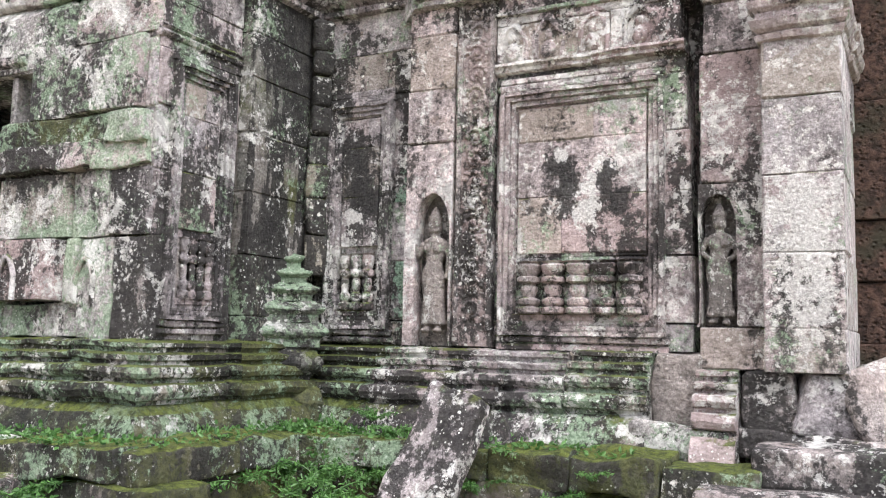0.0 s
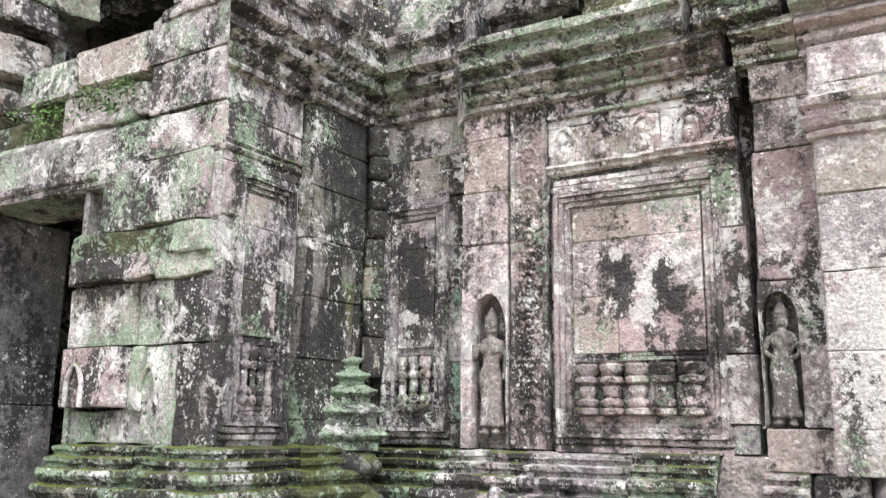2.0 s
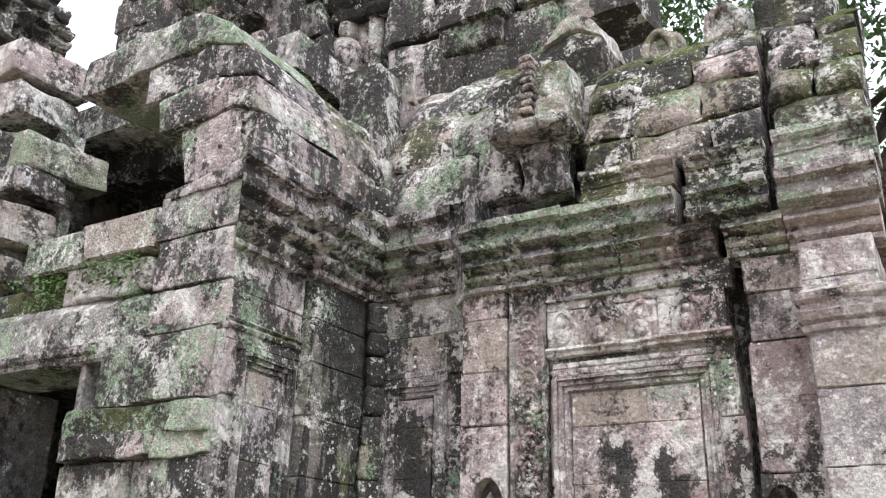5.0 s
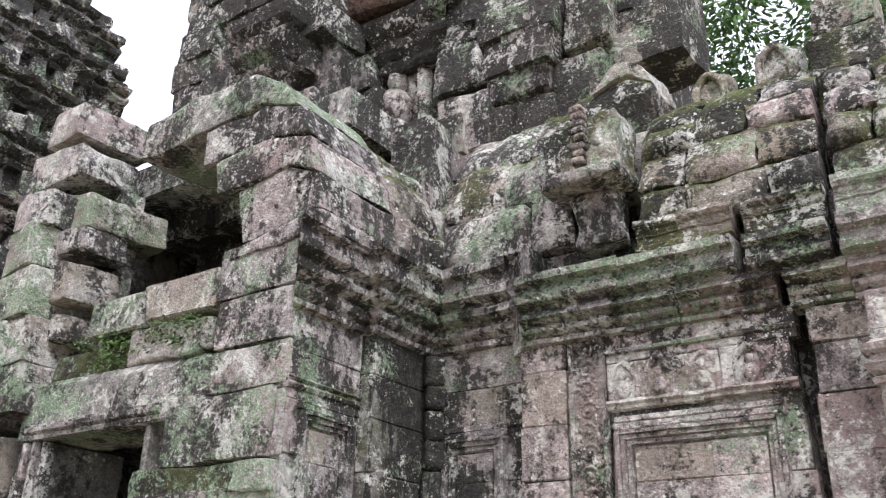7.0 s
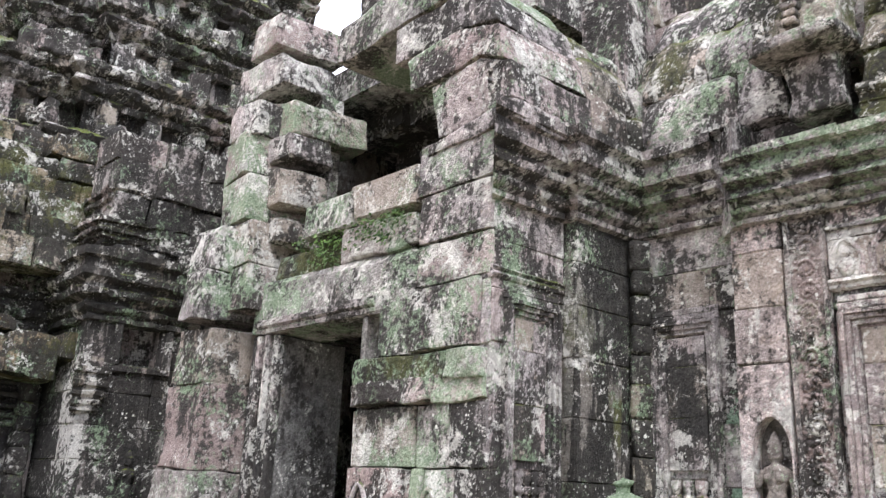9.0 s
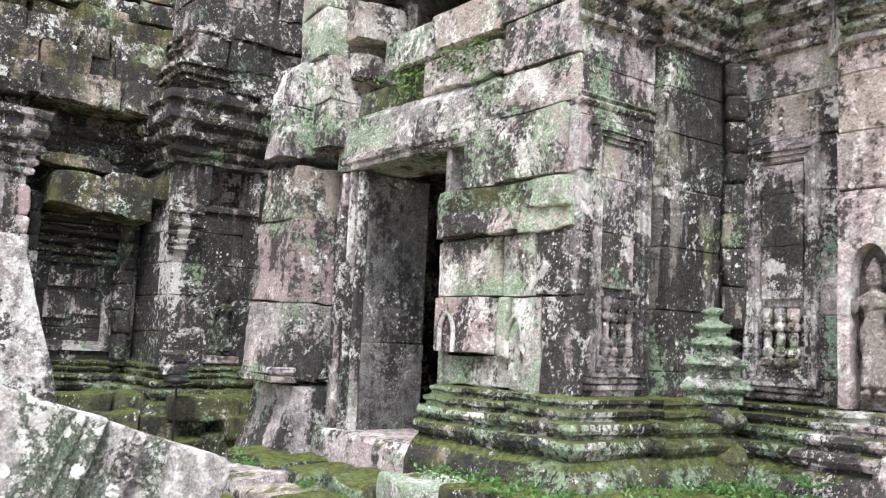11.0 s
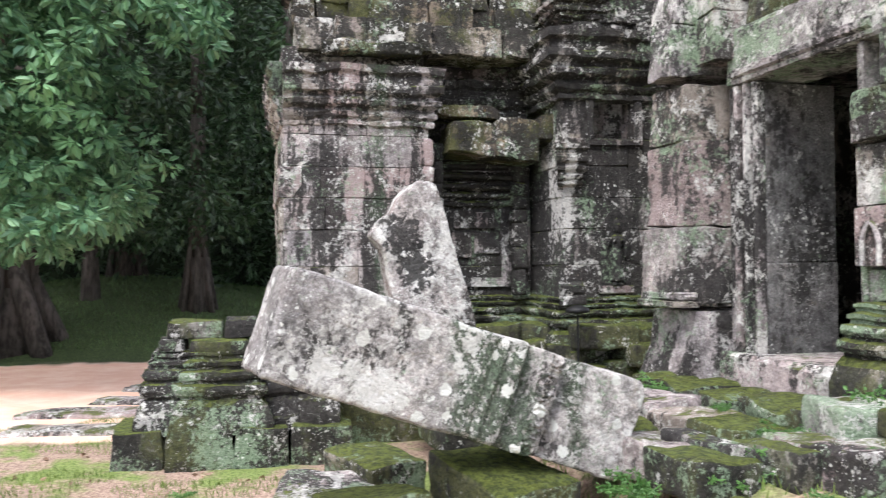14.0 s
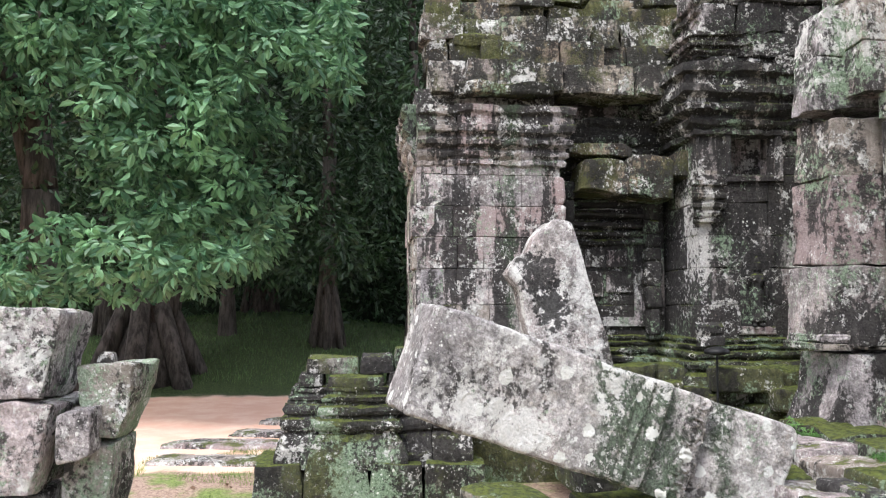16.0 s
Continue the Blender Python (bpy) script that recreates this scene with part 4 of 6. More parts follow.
# roof flank of the porch, falling to the valley
def vault_stone(parent, place, a0, a1, b0, b1, material, seed, bulge=0.03, wear=0.03):
    """A roof stone fitted between its neighbours: place(along, round) gives a point of the vault and its outward way."""
    nu, nv = max(4, round((a1 - a0) / 0.06)), 6
    off = Vector((seed * 3.7, seed * 1.3, 0))
    bm, top, low = bmesh.new(), [], []
    for i in range(nu + 1):
        u = i / nu
        top.append([])
        low.append([])
        for j in range(nv + 1):
            v = j / nv
            a = a0 + (a1 - a0) * u
            wob = 0.03 * noise.noise(Vector((a * 2.3, (b0 if v < 0.5 else b1) * 9, 1.7)))
            p, out = place(a + 0.02 * noise.noise(Vector((a0 if u < 0.5 else a1, b0 * 5, 4))) * (1 if 0.01 < v < 0.99 else 0.6), b0 + (b1 - b0) * v + wob)
            pill = (1 - abs(2 * u - 1) ** 5) * (1 - abs(2 * v - 1) ** 5)
            edge = -0.022 if i in (0, nu) or j in (0, nv) else 0.0
            top[-1].append(bm.verts.new(p + out * (bulge * pill + edge) + noise.noise_vector(p * 4 + off) * wear + noise.noise_vector(p * 15 + off) * wear * 0.35))
            low[-1].append(bm.verts.new(p - out * 0.28))
    for i in range(nu):
        for j in range(nv):
            bm.faces.new((top[i][j], top[i + 1][j], top[i + 1][j + 1], top[i][j + 1]))
            bm.faces.new((low[i][j], low[i][j + 1], low[i + 1][j + 1], low[i + 1][j]))
    for i in range(nu):
        for j in (0, nv):
            bm.faces.new((top[i][j], low[i][j], low[i + 1][j], top[i + 1][j]))
    for j in range(nv):
        for i in (0, nu):
            bm.faces.new((top[i][j], top[i][j + 1], low[i][j + 1], low[i][j]))
    bmesh.ops.recalc_face_normals(bm, faces=bm.faces[:])
    ob = part("stone", bm, material, parent, smooth=True)
    ob.data.set_sharp_from_angle(angle=radians(45))


def vault(parent, place, a0, a1, rows_, widths, pick, seed, bulge=0.03, wear=0.03):
    """Courses of fitted stones over a vault."""
    r = random.Random(seed)
    for k, (b0, b1) in enumerate(zip(rows_, rows_[1:])):
        a = a0
        while a < a1 - 0.05:
            w = r.uniform(*widths)
            e = a1 if a1 - a - w < 0.2 else a + w
            vault_stone(parent, place, a + 0.003, e - 0.003, b0 + 0.003, b1 - 0.003, pick(a, k, r), seed + k * 13 + int(a * 7), bulge + r.uniform(-0.012, 0.02), wear)
            a = e


# roof flank of the porch, falling to the valley
flank = thing("roof_porch", "worn vaulted stone roof of the porch with green lichen", "roof", kind="structure")


def flank_place(a, b):
    t = b * math.pi / 2
    return Vector((-3.72 - 0.95 * (1 - math.cos(t)), a, 4.44 + 1.22 * math.sin(t))), Vector((math.cos(t), 0, math.sin(t)))


vault(flank, flank_place, 4.28, 5.25, [0.0, 0.2, 0.42, 0.65, 0.8], (0.4, 0.7), lambda a, k, r: STONE_GREEN if r.random() < 0.4 else STONE_ROOF, 60, 0.025, 0.035)

# ---- gallery roof ----
roof = thing("roof_gallery", "curved stone gallery roof with moss, lichen and open joints", "roof", kind="structure")
solid("core", [(-3.9, 5.15), (-0.4, 5.15), (-0.4, 6.9), (-3.9, 6.9)], 4.1, 5.0, STONE_DARK, "", parent=roof)


def roof_place(a, b):
    t = b * math.pi / 2
    return Vector((a, 4.72 + 0.80 * (1 - math.cos(t)), 4.36 + 1.24 * math.sin(t))), Vector((0, -math.cos(t), math.sin(t)))


ROWS = [0.0, 0.15, 0.31, 0.47, 0.64, 0.82, 1.0]
roof_pick = lambda a, k, r: r.choice((STONE_ROOF, STONE_ROOF, STONE_PINK, STONE_DARK)) if a > -1.5 else STONE_ROOF
vault(roof, roof_place, -2.02, -0.85, ROWS, (0.3, 0.55), roof_pick, 100, 0.012, 0.035)
vault(roof, lambda a, b: (roof_place(a, b)[0] + Vector((0, -0.02, -0.05)), roof_place(a, b)[1]), -0.79, -0.26, ROWS, (0.25, 0.4), roof_pick, 140, 0.012, 0.04)
vault(roof, lambda a, b: (roof_place(a, b)[0] + Vector((0, 0.16, 0.10 + 0.3 * b)), roof_place(a, b)[1]), -3.75, -2.6, [0.0, 0.2, 0.45, 0.72, 1.0], (0.5, 0.9), lambda a, k, r: r.choice((STONE_ROOF, STONE_DARK, STONE)), 170, 0.02, 0.05)


# ---- central tower behind ----
tower = thing("tower_central", "weathered sandstone tower with deep mouldings and ruined carved niches", "tower", kind="structure")
solid("core", [(-7.1, 5.2), (-5.8, 5.2), (-5.8, 6.1), (-2.7, 6.1), (-2.7, 9.5), (-7.1, 9.5)], 4.6, 11.0, STONE_FAR, "", parent=tower)


def stack(parent, x0, x1, y, z0, z1, material, seed, side=None, h=0.36, ln=0.6, wild=0.1):
    """A ruined face of rough stones, set in and out."""
    z, k = z0, 0
    r = random.Random(seed)
    while z < z1:
        hh = h * r.uniform(0.8, 1.2)
        x = x0 + r.uniform(-0.1, 0.1)
        while x < x1:
            w = ln * r.uniform(0.6, 1.35)
            o = r.uniform(-wild, wild)
            size, c = ((w, 0.6, hh), (x + w / 2, y + 0.3 - o)) if side is None else ((0.6, w, hh), (y - 0.3 + o, x + w / 2))
            rock("stone", size, pose(*c, z + hh / 2, 0, 0, r.uniform(-4, 4)), material, parent, cuts=7, rough=0.035, round_=0.02, seed=seed + k)
            x += w
            k += 1
        z += hh


stack(tower, -7.3, -5.7, 4.75, 5.5, 9.6, STONE_FAR, 300, wild=0.07)
stack(tower, -5.6, -5.25, 5.35, 5.6, 9.0, STONE_FAR, 320)
stack(tower, -4.25, -3.7, 5.45, 5.5, 8.6, STONE_FAR, 340)
stack(tower, -3.7, -2.5, 5.8, 5.2, 8.8, STONE_FAR, 350, wild=0.14)
stack(tower, -5.25, -4.25, 5.65, 5.5, 7.2, STONE, 380, wild=0.04, ln=0.35)
for i in range(7):
    rock("stone", (0.9, 0.55, 0.5), pose(-3.9 + i * 0.24, 5.35 + 0.05 * i, 4.95 + 0.13 * i, -25, 18, rng.uniform(-10, 10)), STONE_ROOF, tower, cuts=6, rough=0.06, round_=0.08, seed=420 + i)
CAP = [(0.0, 0.0), (0.05, 0.03), (0.06, 0.10), (0.02, 0.13), (0.12, 0.22), (0.15, 0.30), (0.08, 0.34), (0.20, 0.46), (0.25, 0.58), (0.16, 0.64), (0.26, 0.74), (0.28, 0.90), (0.0, 0.95)]
moulding(tower, (-6.2, 4.72), (-5.62, 4.72), 6.75, CAP, STONE_FAR, 0, 1, "capital", 0.8, 0.03)
moulding(tower, (-5.62, 4.72), (-5.62, 5.6), 6.75, CAP, STONE_FAR, 1, 0, "capital", 0.8, 0.03)
cut_stone("pendant", [(-5.52, 6.75), (-5.18, 6.62), (-5.14, 7.3), (-5.24, 7.62), (-5.46, 7.6)], 4.98, 5.5, STONE_FAR, tower, rough=0.03, bevel=0.03, seed=61)
moulding(tower, (-4.9, 5.5), (-4.2, 5.5), 7.1, CAP, STONE_BLACK, 1, 1, "corbel", 0.8, 0.05)
cut_stone("niche_panel", [(-5.2, 5.8), (-4.3, 5.8), (-4.28, 6.6), (-4.42, 7.12), (-5.16, 7.15)], 5.62, 5.8, STONE, tower, rough=0.03, bevel=0.03, seed=63)
for i, (x0, x1, y0, z0, z1) in enumerate([(-4.22, -3.62, 5.42, 5.9, 6.5), (-3.6, -3.0, 5.5, 5.7, 6.28), (-4.2, -3.7, 5.36, 6.52, 7.05), (-3.68, -3.05, 5.46, 6.3, 6.86), (-3.03, -2.52, 5.55, 5.95, 6.6), (-4.16, -3.5, 5.44, 7.07, 7.6), (-3.48, -2.9, 5.38, 6.88, 7.5), (-2.88, -2.46, 5.5, 6.62, 7.25), (-4.1, -3.4, 5.36, 7.62, 8.3), (-3.38, -2.5, 5.44, 7.52, 8.2)]):
    cut_stone("stone", [(x0, z0), (x1, z0 + 0.03), (x1 - 0.01, z1), (x0 + 0.02, z1 + 0.02)], y0, y0 + 0.7, STONE_FAR if i % 3 else STONE_DARK, tower, rough=0.04, bevel=0.03, seed=70 + i)
rock("laterite_block", (1.3, 0.7, 0.65), pose(-4.95, 5.55, 8.10, 0, 2, 3), LATERITE, tower, cuts=10, rough=0.07, round_=0.06, seed=9)

# ---- far ruin across the court ----
XB = -9.9
ruin = thing("wall_far_wing", "blackened sandstone wing with false window, cornice and collapsed roof", "wall", kind="structure")
solid("core", [(-12.0, 0.0), (XB - 0.15, 0.0), (XB - 0.15, 1.6), (XB - 0.8, 1.6), (XB - 0.8, 3.12), (XB + 0.02, 3.12), (XB + 0.02, 6.0), (-12.0, 6.0)], -0.2, 4.2, STONE_DARK, "", parent=ruin)
FAR = [(XB, 0.0), (XB, 1.62), (XB - 0.6, 1.62), (XB - 0.6, 3.0), (XB + 0.55, 3.0), (XB + 0.55, 4.3)]


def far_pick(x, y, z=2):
    # recess walls: black growth, with the corner's shade put into the same colour
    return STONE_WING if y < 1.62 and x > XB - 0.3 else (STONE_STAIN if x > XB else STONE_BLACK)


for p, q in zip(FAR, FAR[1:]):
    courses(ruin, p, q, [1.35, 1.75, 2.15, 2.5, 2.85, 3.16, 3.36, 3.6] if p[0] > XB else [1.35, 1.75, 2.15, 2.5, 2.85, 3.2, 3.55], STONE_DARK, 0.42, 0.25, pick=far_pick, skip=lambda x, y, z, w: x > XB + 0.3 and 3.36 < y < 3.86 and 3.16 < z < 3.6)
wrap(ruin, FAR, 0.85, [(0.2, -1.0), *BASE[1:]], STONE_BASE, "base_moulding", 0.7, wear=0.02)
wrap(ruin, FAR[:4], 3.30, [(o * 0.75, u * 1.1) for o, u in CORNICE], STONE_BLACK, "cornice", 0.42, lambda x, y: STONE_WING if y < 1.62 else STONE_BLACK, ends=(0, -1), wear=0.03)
HEAVY = [(o * 1.15, u * 1.25) for o, u in CORNICE]
wrap(ruin, FAR[3:] + [(XB + 0.55, 4.7)], 3.56, HEAVY, STONE_STAIN, "cornice", 0.5, ends=(-1, 0), wear=0.03)
for k in range(3):
    wrap(ruin, [(XB - 0.2, 3.08 + 0.08 * k), (XB + 0.52 - 0.08 * k, 3.08 + 0.08 * k), (XB + 0.52 - 0.08 * k, 4.8)], 4.33 + 0.36 * k, [(o * 0.9, u * 0.6) for o, u in CORNICE], STONE_FAR, "roof_course", 0.45, ends=(-1, 0), wear=0.04)
# corner pilaster with its capital, horizontal fillets in the recess, worn colonnettes beside it
for x, y, w in ((XB + 0.60, 3.06, 0.26), (XB + 0.60, 4.2, 0.22)):
    moulding(ruin, (x, y - w / 2), (x, y + w / 2), 2.62, [(o * 0.55, u * 0.75) for o, u in CORNICE], STONE_STAIN, 0.5, 0.5, "capital", 1, 0.02)
    moulding(ruin, (x, y - w / 2), (x, y + w / 2), 1.32, [(0.06, 0), (0.06, 0.08), (0.03, 0.10), (0.05, 0.14), (0.05, 0.2), (0.0, 0.24)], STONE_STAIN, 0.5, 0.5, "pilaster_base", 1, 0.02)
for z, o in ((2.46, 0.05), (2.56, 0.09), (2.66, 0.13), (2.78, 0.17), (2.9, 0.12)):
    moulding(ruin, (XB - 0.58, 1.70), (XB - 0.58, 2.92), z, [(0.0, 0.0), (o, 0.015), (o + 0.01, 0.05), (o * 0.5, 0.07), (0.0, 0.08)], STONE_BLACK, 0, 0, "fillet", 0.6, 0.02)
for i, y in enumerate((1.60, 1.80, 2.80)):
    r_ = random.Random(610 + i)
    z = 1.4
    while z < 3.1:
        h = r_.uniform(0.14, 0.34)
        rock("colonnette", (0.2, r_.uniform(0.13, 0.19), h), pose(XB - (0.02 if i == 0 else 0.40), y, z + h / 2, 0, 0, r_.uniform(-6, 6)), STONE_WING if i == 0 else STONE_BLACK, ruin, cuts=6, rough=0.02, round_=0.04, seed=620 + int(z * 20) + i)
        z += h
wrap(ruin, [(XB + 0.1, -0.2), (XB + 0.1, 1.8), (XB, 1.8), (XB, 3.1), (XB + 0.9, 3.1)], 0.4, [(0.3, -0.55), (0.3, 0.2), (0.15, 0.22), (0.15, 0.42), (0.0, 0.45)], STONE_MOSS, "plinth", 0.8, wear=0.03)
wrap(ruin, [(XB - 1.9, 0.0), (XB, 0.0)], 3.30, [(o * 0.75, u * 1.1) for o, u in CORNICE], STONE_DARK, "cornice", 0.7, ends=(0, 1), wear=0.03)
courses(ruin, (XB - 1.9, 0.0), (XB, 0.0), [0.3, 0.85, 1.35, 1.75, 2.15, 2.5, 2.85, 3.2, 3.55], STONE, 0.6, 0.25, proud=0.05)
for k in range(4):
    sr = random.Random(700 + k)
    y = 1.5 - 0.1 * k
    while y < 4.3:
        w = sr.uniform(0.4, 0.8)
        xx = XB + 0.30 + 0.24 * k + (0.55 if y > 2.75 and k < 2 else 0.0)
        rock("step_stone", (0.6, w, 0.26), pose(xx, y + w / 2, 1.0 - 0.21 * k + sr.uniform(-0.02, 0.02), sr.uniform(-2, 2), sr.uniform(-3, 3), sr.uniform(-4, 4)), STONE_MOSS, ruin, cuts=9, rough=0.04, round_=0.04, seed=720 + k * 11 + int(y * 4))
        y += w
# mossy ledge over the recess
for i, (y0, y1, x1, z0, z1) in enumerate(((1.84, 2.36, 0.12, 2.98, 3.38), (2.37, 2.88, 0.16, 2.94, 3.42), (2.86, 3.30, 0.30, 3.12, 3.46), (1.72, 2.5, -0.10, 3.44, 3.60))):
    cut_stone("ledge_stone", [(y0, z0 + 0.06), (y1, z0), (y1, z1 - 0.04), (y1 - 0.1, z1), (y0 + 0.05, z1)], XB + x1, XB - 0.55, STONE_LEDGE, ruin, plane="x", rough=0.035, bevel=0.014, cell=0.06, seed=3 + i)
far_roof = thing("roof_far_wing", "collapsed stone roof courses with ochre moss", "roof", kind="structure")
for r in range(6):
    stack(far_roof, 0.05 + 0.02 * r, 3.4, XB + 0.12 - 0.14 * r, 4.14 + 0.3 * r, 4.15 + 0.3 * r, STONE_LEDGE if r % 2 else STONE_ROOF, 500 + 40 * r, side=1, h=0.3, ln=0.40, wild=0.14)
for i, (x, y, z, w) in enumerate(((XB - 0.02, 0.95, 4.16, 1.1), (XB - 0.30, 0.75, 4.76, 0.7), (XB - 0.36, 1.9, 4.78, 0.9), (XB - 0.58, 1.2, 5.36, 0.9))):
    rock("mossy_slab", (0.5, w, 0.15), pose(x, y, z, 1, 5, 2), STONE_LEDGE, far_roof, cuts=12, rough=0.05, round_=0.03, seed=560 + i)
solid("core", [(XB - 2, 0.3), (XB - 0.9, 0.3), (XB - 0.9, 6), (XB - 2, 6)], 4.1, 6.0, STONE_DARK, "", parent=far_roof)
stack(ruin, 3.0, 4.9, XB + 0.7, 4.1, 5.6, STONE_FAR, 800, side=1, h=0.3, ln=0.5, wild=0.06)

tower2 = thing("tower_far", "tall tiered sandstone tower with dark galleries", "tower", kind="structure")
TIER = [(-0.15, 0.0), (-0.15, 0.62), (0.05, 0.66), (0.10, 0.74), (0.04, 0.78), (0.16, 0.84), (0.24, 0.93), (0.22, 1.0), (0.14, 1.05), (0.30, 1.12), (0.34, 1.22), (0.20, 1.30), (-0.1, 1.36)]
tr = random.Random(77)
for k in range(7):
    inset = 0.42 * k
    y0, y1, x1 = 2.0 + inset, 9.3 - inset * 0.3, -12.6 - inset
    z = 4.2 + 1.36 * k
    solid("core", [(-18, y0 + 0.2), (x1 - 0.2, y0 + 0.2), (x1 - 0.2, y1), (-18, y1)], z, z + 1.37, STONE_BLACK, "", parent=tower2)
    step = [(x1 - 3, y0), (x1 - 0.9, y0), (x1 - 0.9, y0 + 0.0 - 0.35), (x1, y0 - 0.35), (x1, y0 + 0.9), (x1 + 0.35, y0 + 0.9), (x1 + 0.35, y1 - 1.2), (x1, y1 - 1.2), (x1, y1)]
    wrap(tower2, step, z, TIER, STONE_FAR, "cornice", 0.8, wear=0.06)
    for q in range(9):
        y = y0 - 0.2 + (y1 - y0 - 0.3) * q / 8
        xx = x1 + (0.30 if y0 + 0.9 < y < y1 - 1.2 else -0.05)
        rock("pilaster", (0.34, tr.uniform(0.16, 0.4), 0.66), pose(xx, y, z + 0.32, 0, 0, tr.uniform(-5, 5)), STONE_FAR, tower2, cuts=6, rough=0.05, round_=0.03, seed=900 + k * 10 + q)
    for q in range(7):
        rock("antefix", (0.3, tr.uniform(0.3, 0.5), tr.uniform(0.25, 0.5)), pose(x1 + tr.uniform(0.0, 0.3), tr.uniform(y0, y1 - 0.3), z + 1.45, tr.uniform(-8, 8), 0, tr.uniform(-20, 20)), STONE_FAR, tower2, cuts=6, rough=0.07, round_=0.06, seed=980 + k * 8 + q)


# ---- loose stones in the court ----
def beam_shape(p):
    """Worn faces, rounded arrises, and near one end two grooves with a roll of rosettes between them."""
    half = Vector((1.2, 0.275, 0.32))
    inner = Vector([max(-(h - 0.03), min(h - 0.03, c)) for c, h in zip(p, half)])
    d = p - inner
    if d.length > 0.03:
        p = inner + d.normalized() * 0.03
    y = 0.0
    if p.y < 0:
        lean = p.x - 0.06 * p.z
        for c, w, deep in ((0.35, 0.06, 0.09), (0.62, 0.06, 0.12), (0.20, 0.03, 0.02), (0.12, 0.03, 0.018)):
            y += deep * max(0.0, 1 - ((lean - c) / w) ** 2)
        if 0.39 < lean < 0.58:
            y -= 0.025 * math.sin(math.pi * (lean - 0.39) / 0.19)
            for k in range(-1, 3):
                r = math.hypot(lean - 0.485, p.z + 0.09 - 0.19 * k)
                if r < 0.085:
                    y -= 0.022 * (0.5 + 0.5 * math.cos(r * 150))
    chip = 0.0
    if p.x > 1.0:
        chip = 0.10 * max(0, noise.noise(Vector((p.y * 4, p.z * 4, 2))) + 0.1)
    return p + Vector((-chip, y, 0)) + noise.noise_vector(p * 2.3 + Vector((3, 1, 4))) * 0.022 + noise.noise_vector(p * 9) * 0.010


beam = part("fallen_lintel", box_grid(2.4, 0.55, 0.64, 150, 20, 44, beam_shape), STONE_BEAM, smooth=True)
beam.data.set_sharp_from_angle(angle=radians(42))
tagged(beam, "fallen pale carved stone lintel propped aslant on rubble", "fallen stone")
a, b = Vector((-5.10, -0.22, 1.76)), Vector((-5.42, 2.08, 0.97))
along = (b - a).normalized()
side = along.cross(Vector((0, 0, 1))).normalized()
upw = side.cross(along).normalized()
M = Matrix((along, -side, upw)).transposed()
if M.determinant() < 0:
    M = Matrix((along, side, upw)).transposed()
mid = (a + b) / 2 - upw * 0.32 + Vector((-0.27, 0, 0))
beam.matrix_basis = Matrix.Translation(mid) @ M.to_4x4()



slab = cut_stone("standing_slab", [(0.56, 1.98), (0.62, 2.10), (0.72, 2.16), (0.80, 2.30), (0.94, 2.42), (1.09, 2.40), (1.37, 1.45), (1.44, 1.15), (1.40, 0.72), (0.92, 0.62), (0.80, 1.1), (0.72, 1.55), (0.66, 1.86)], -7.1, -7.45, STONE_SLAB, None, plane="x", rough=0.025, bevel=0.03, cell=0.06, seed=5)
tagged(slab, "broken pale stone slab with black patches standing tilted", "fallen stone")

STACK = [
    ([(-2.95, 1.20), (-2.46, 1.18), (-2.42, 1.30), (-2.34, 1.70), (-2.92, 1.73)], (-5.62, -6.25), STONE_PALE, "squared pale block topping a stack of stones"),
    ([(-3.0, 0.66), (-2.50, 0.62), (-2.36, 1.16), (-2.98, 1.18)], (-5.60, -6.3), STONE_PALE, "pale squared block in a stack of stones"),
    ([(-3.1, -0.15), (-2.44, -0.15), (-2.48, 0.60), (-3.05, 0.64)], (-5.55, -6.35), STONE_PALE, "grey squared block at the foot of a stack"),
    ([(-2.28, 0.93), (-2.09, 0.90), (-1.98, 1.20), (-1.95, 1.37), (-2.02, 1.36), (-2.30, 1.35)], (-5.85, -6.45), STONE_GREEN, "green-stained broken block on a stack"),
    ([(-2.34, 0.80), (-2.14, 0.86), (-2.16, 1.13), (-2.34, 1.10)], (-5.62, -5.9), STONE_PALE, "small worn block wedged in a stack"),
    ([(-2.38, 0.36), (-2.12, 0.38), (-2.08, 0.88), (-2.36, 0.86)], (-5.85, -6.4), STONE_GREEN, "green-stained block in a stack"),
    ([(-2.42, -0.15), (-1.95, -0.15), (-1.93, 0.30), (-2.40, 0.34)], (-5.75, -6.4), STONE_PALE, "pale broken stone on the grass"),
]
for i, (outline, (x0, x1), stuff, label) in enumerate(STACK):
    ob = cut_stone("fallen_block", outline, x0, x1, stuff, None, plane="x", rough=0.03, bevel=0.022, cell=0.06, seed=70 + i)
    tagged(ob, label, "fallen stone", "stacked stones")
chip = cut_stone("fallen_block", [(-2.24, 1.37), (-2.13, 1.37), (-2.15, 1.43), (-2.21, 1.44)], -6.0, -6.12, STONE_DARK, None, plane="x", rough=0.01, bevel=0.012, cell=0.04, seed=79)
tagged(chip, "small dark stone chip lying on a block", "fallen stone", "stacked stones")

# ---- carved work on the gallery ----
BALUSTER = [(0.052, 0.0), (0.058, 0.01), (0.058, 0.035), (0.046, 0.045), (0.054, 0.06), (0.054, 0.085), (0.040, 0.10), (0.047, 0.135), (0.047, 0.16), (0.040, 0.175), (0.056, 0.19), (0.056, 0.215), (0.044, 0.225), (0.054, 0.25), (0.058, 0.285), (0.050, 0.30), (0.058, 0.31)]


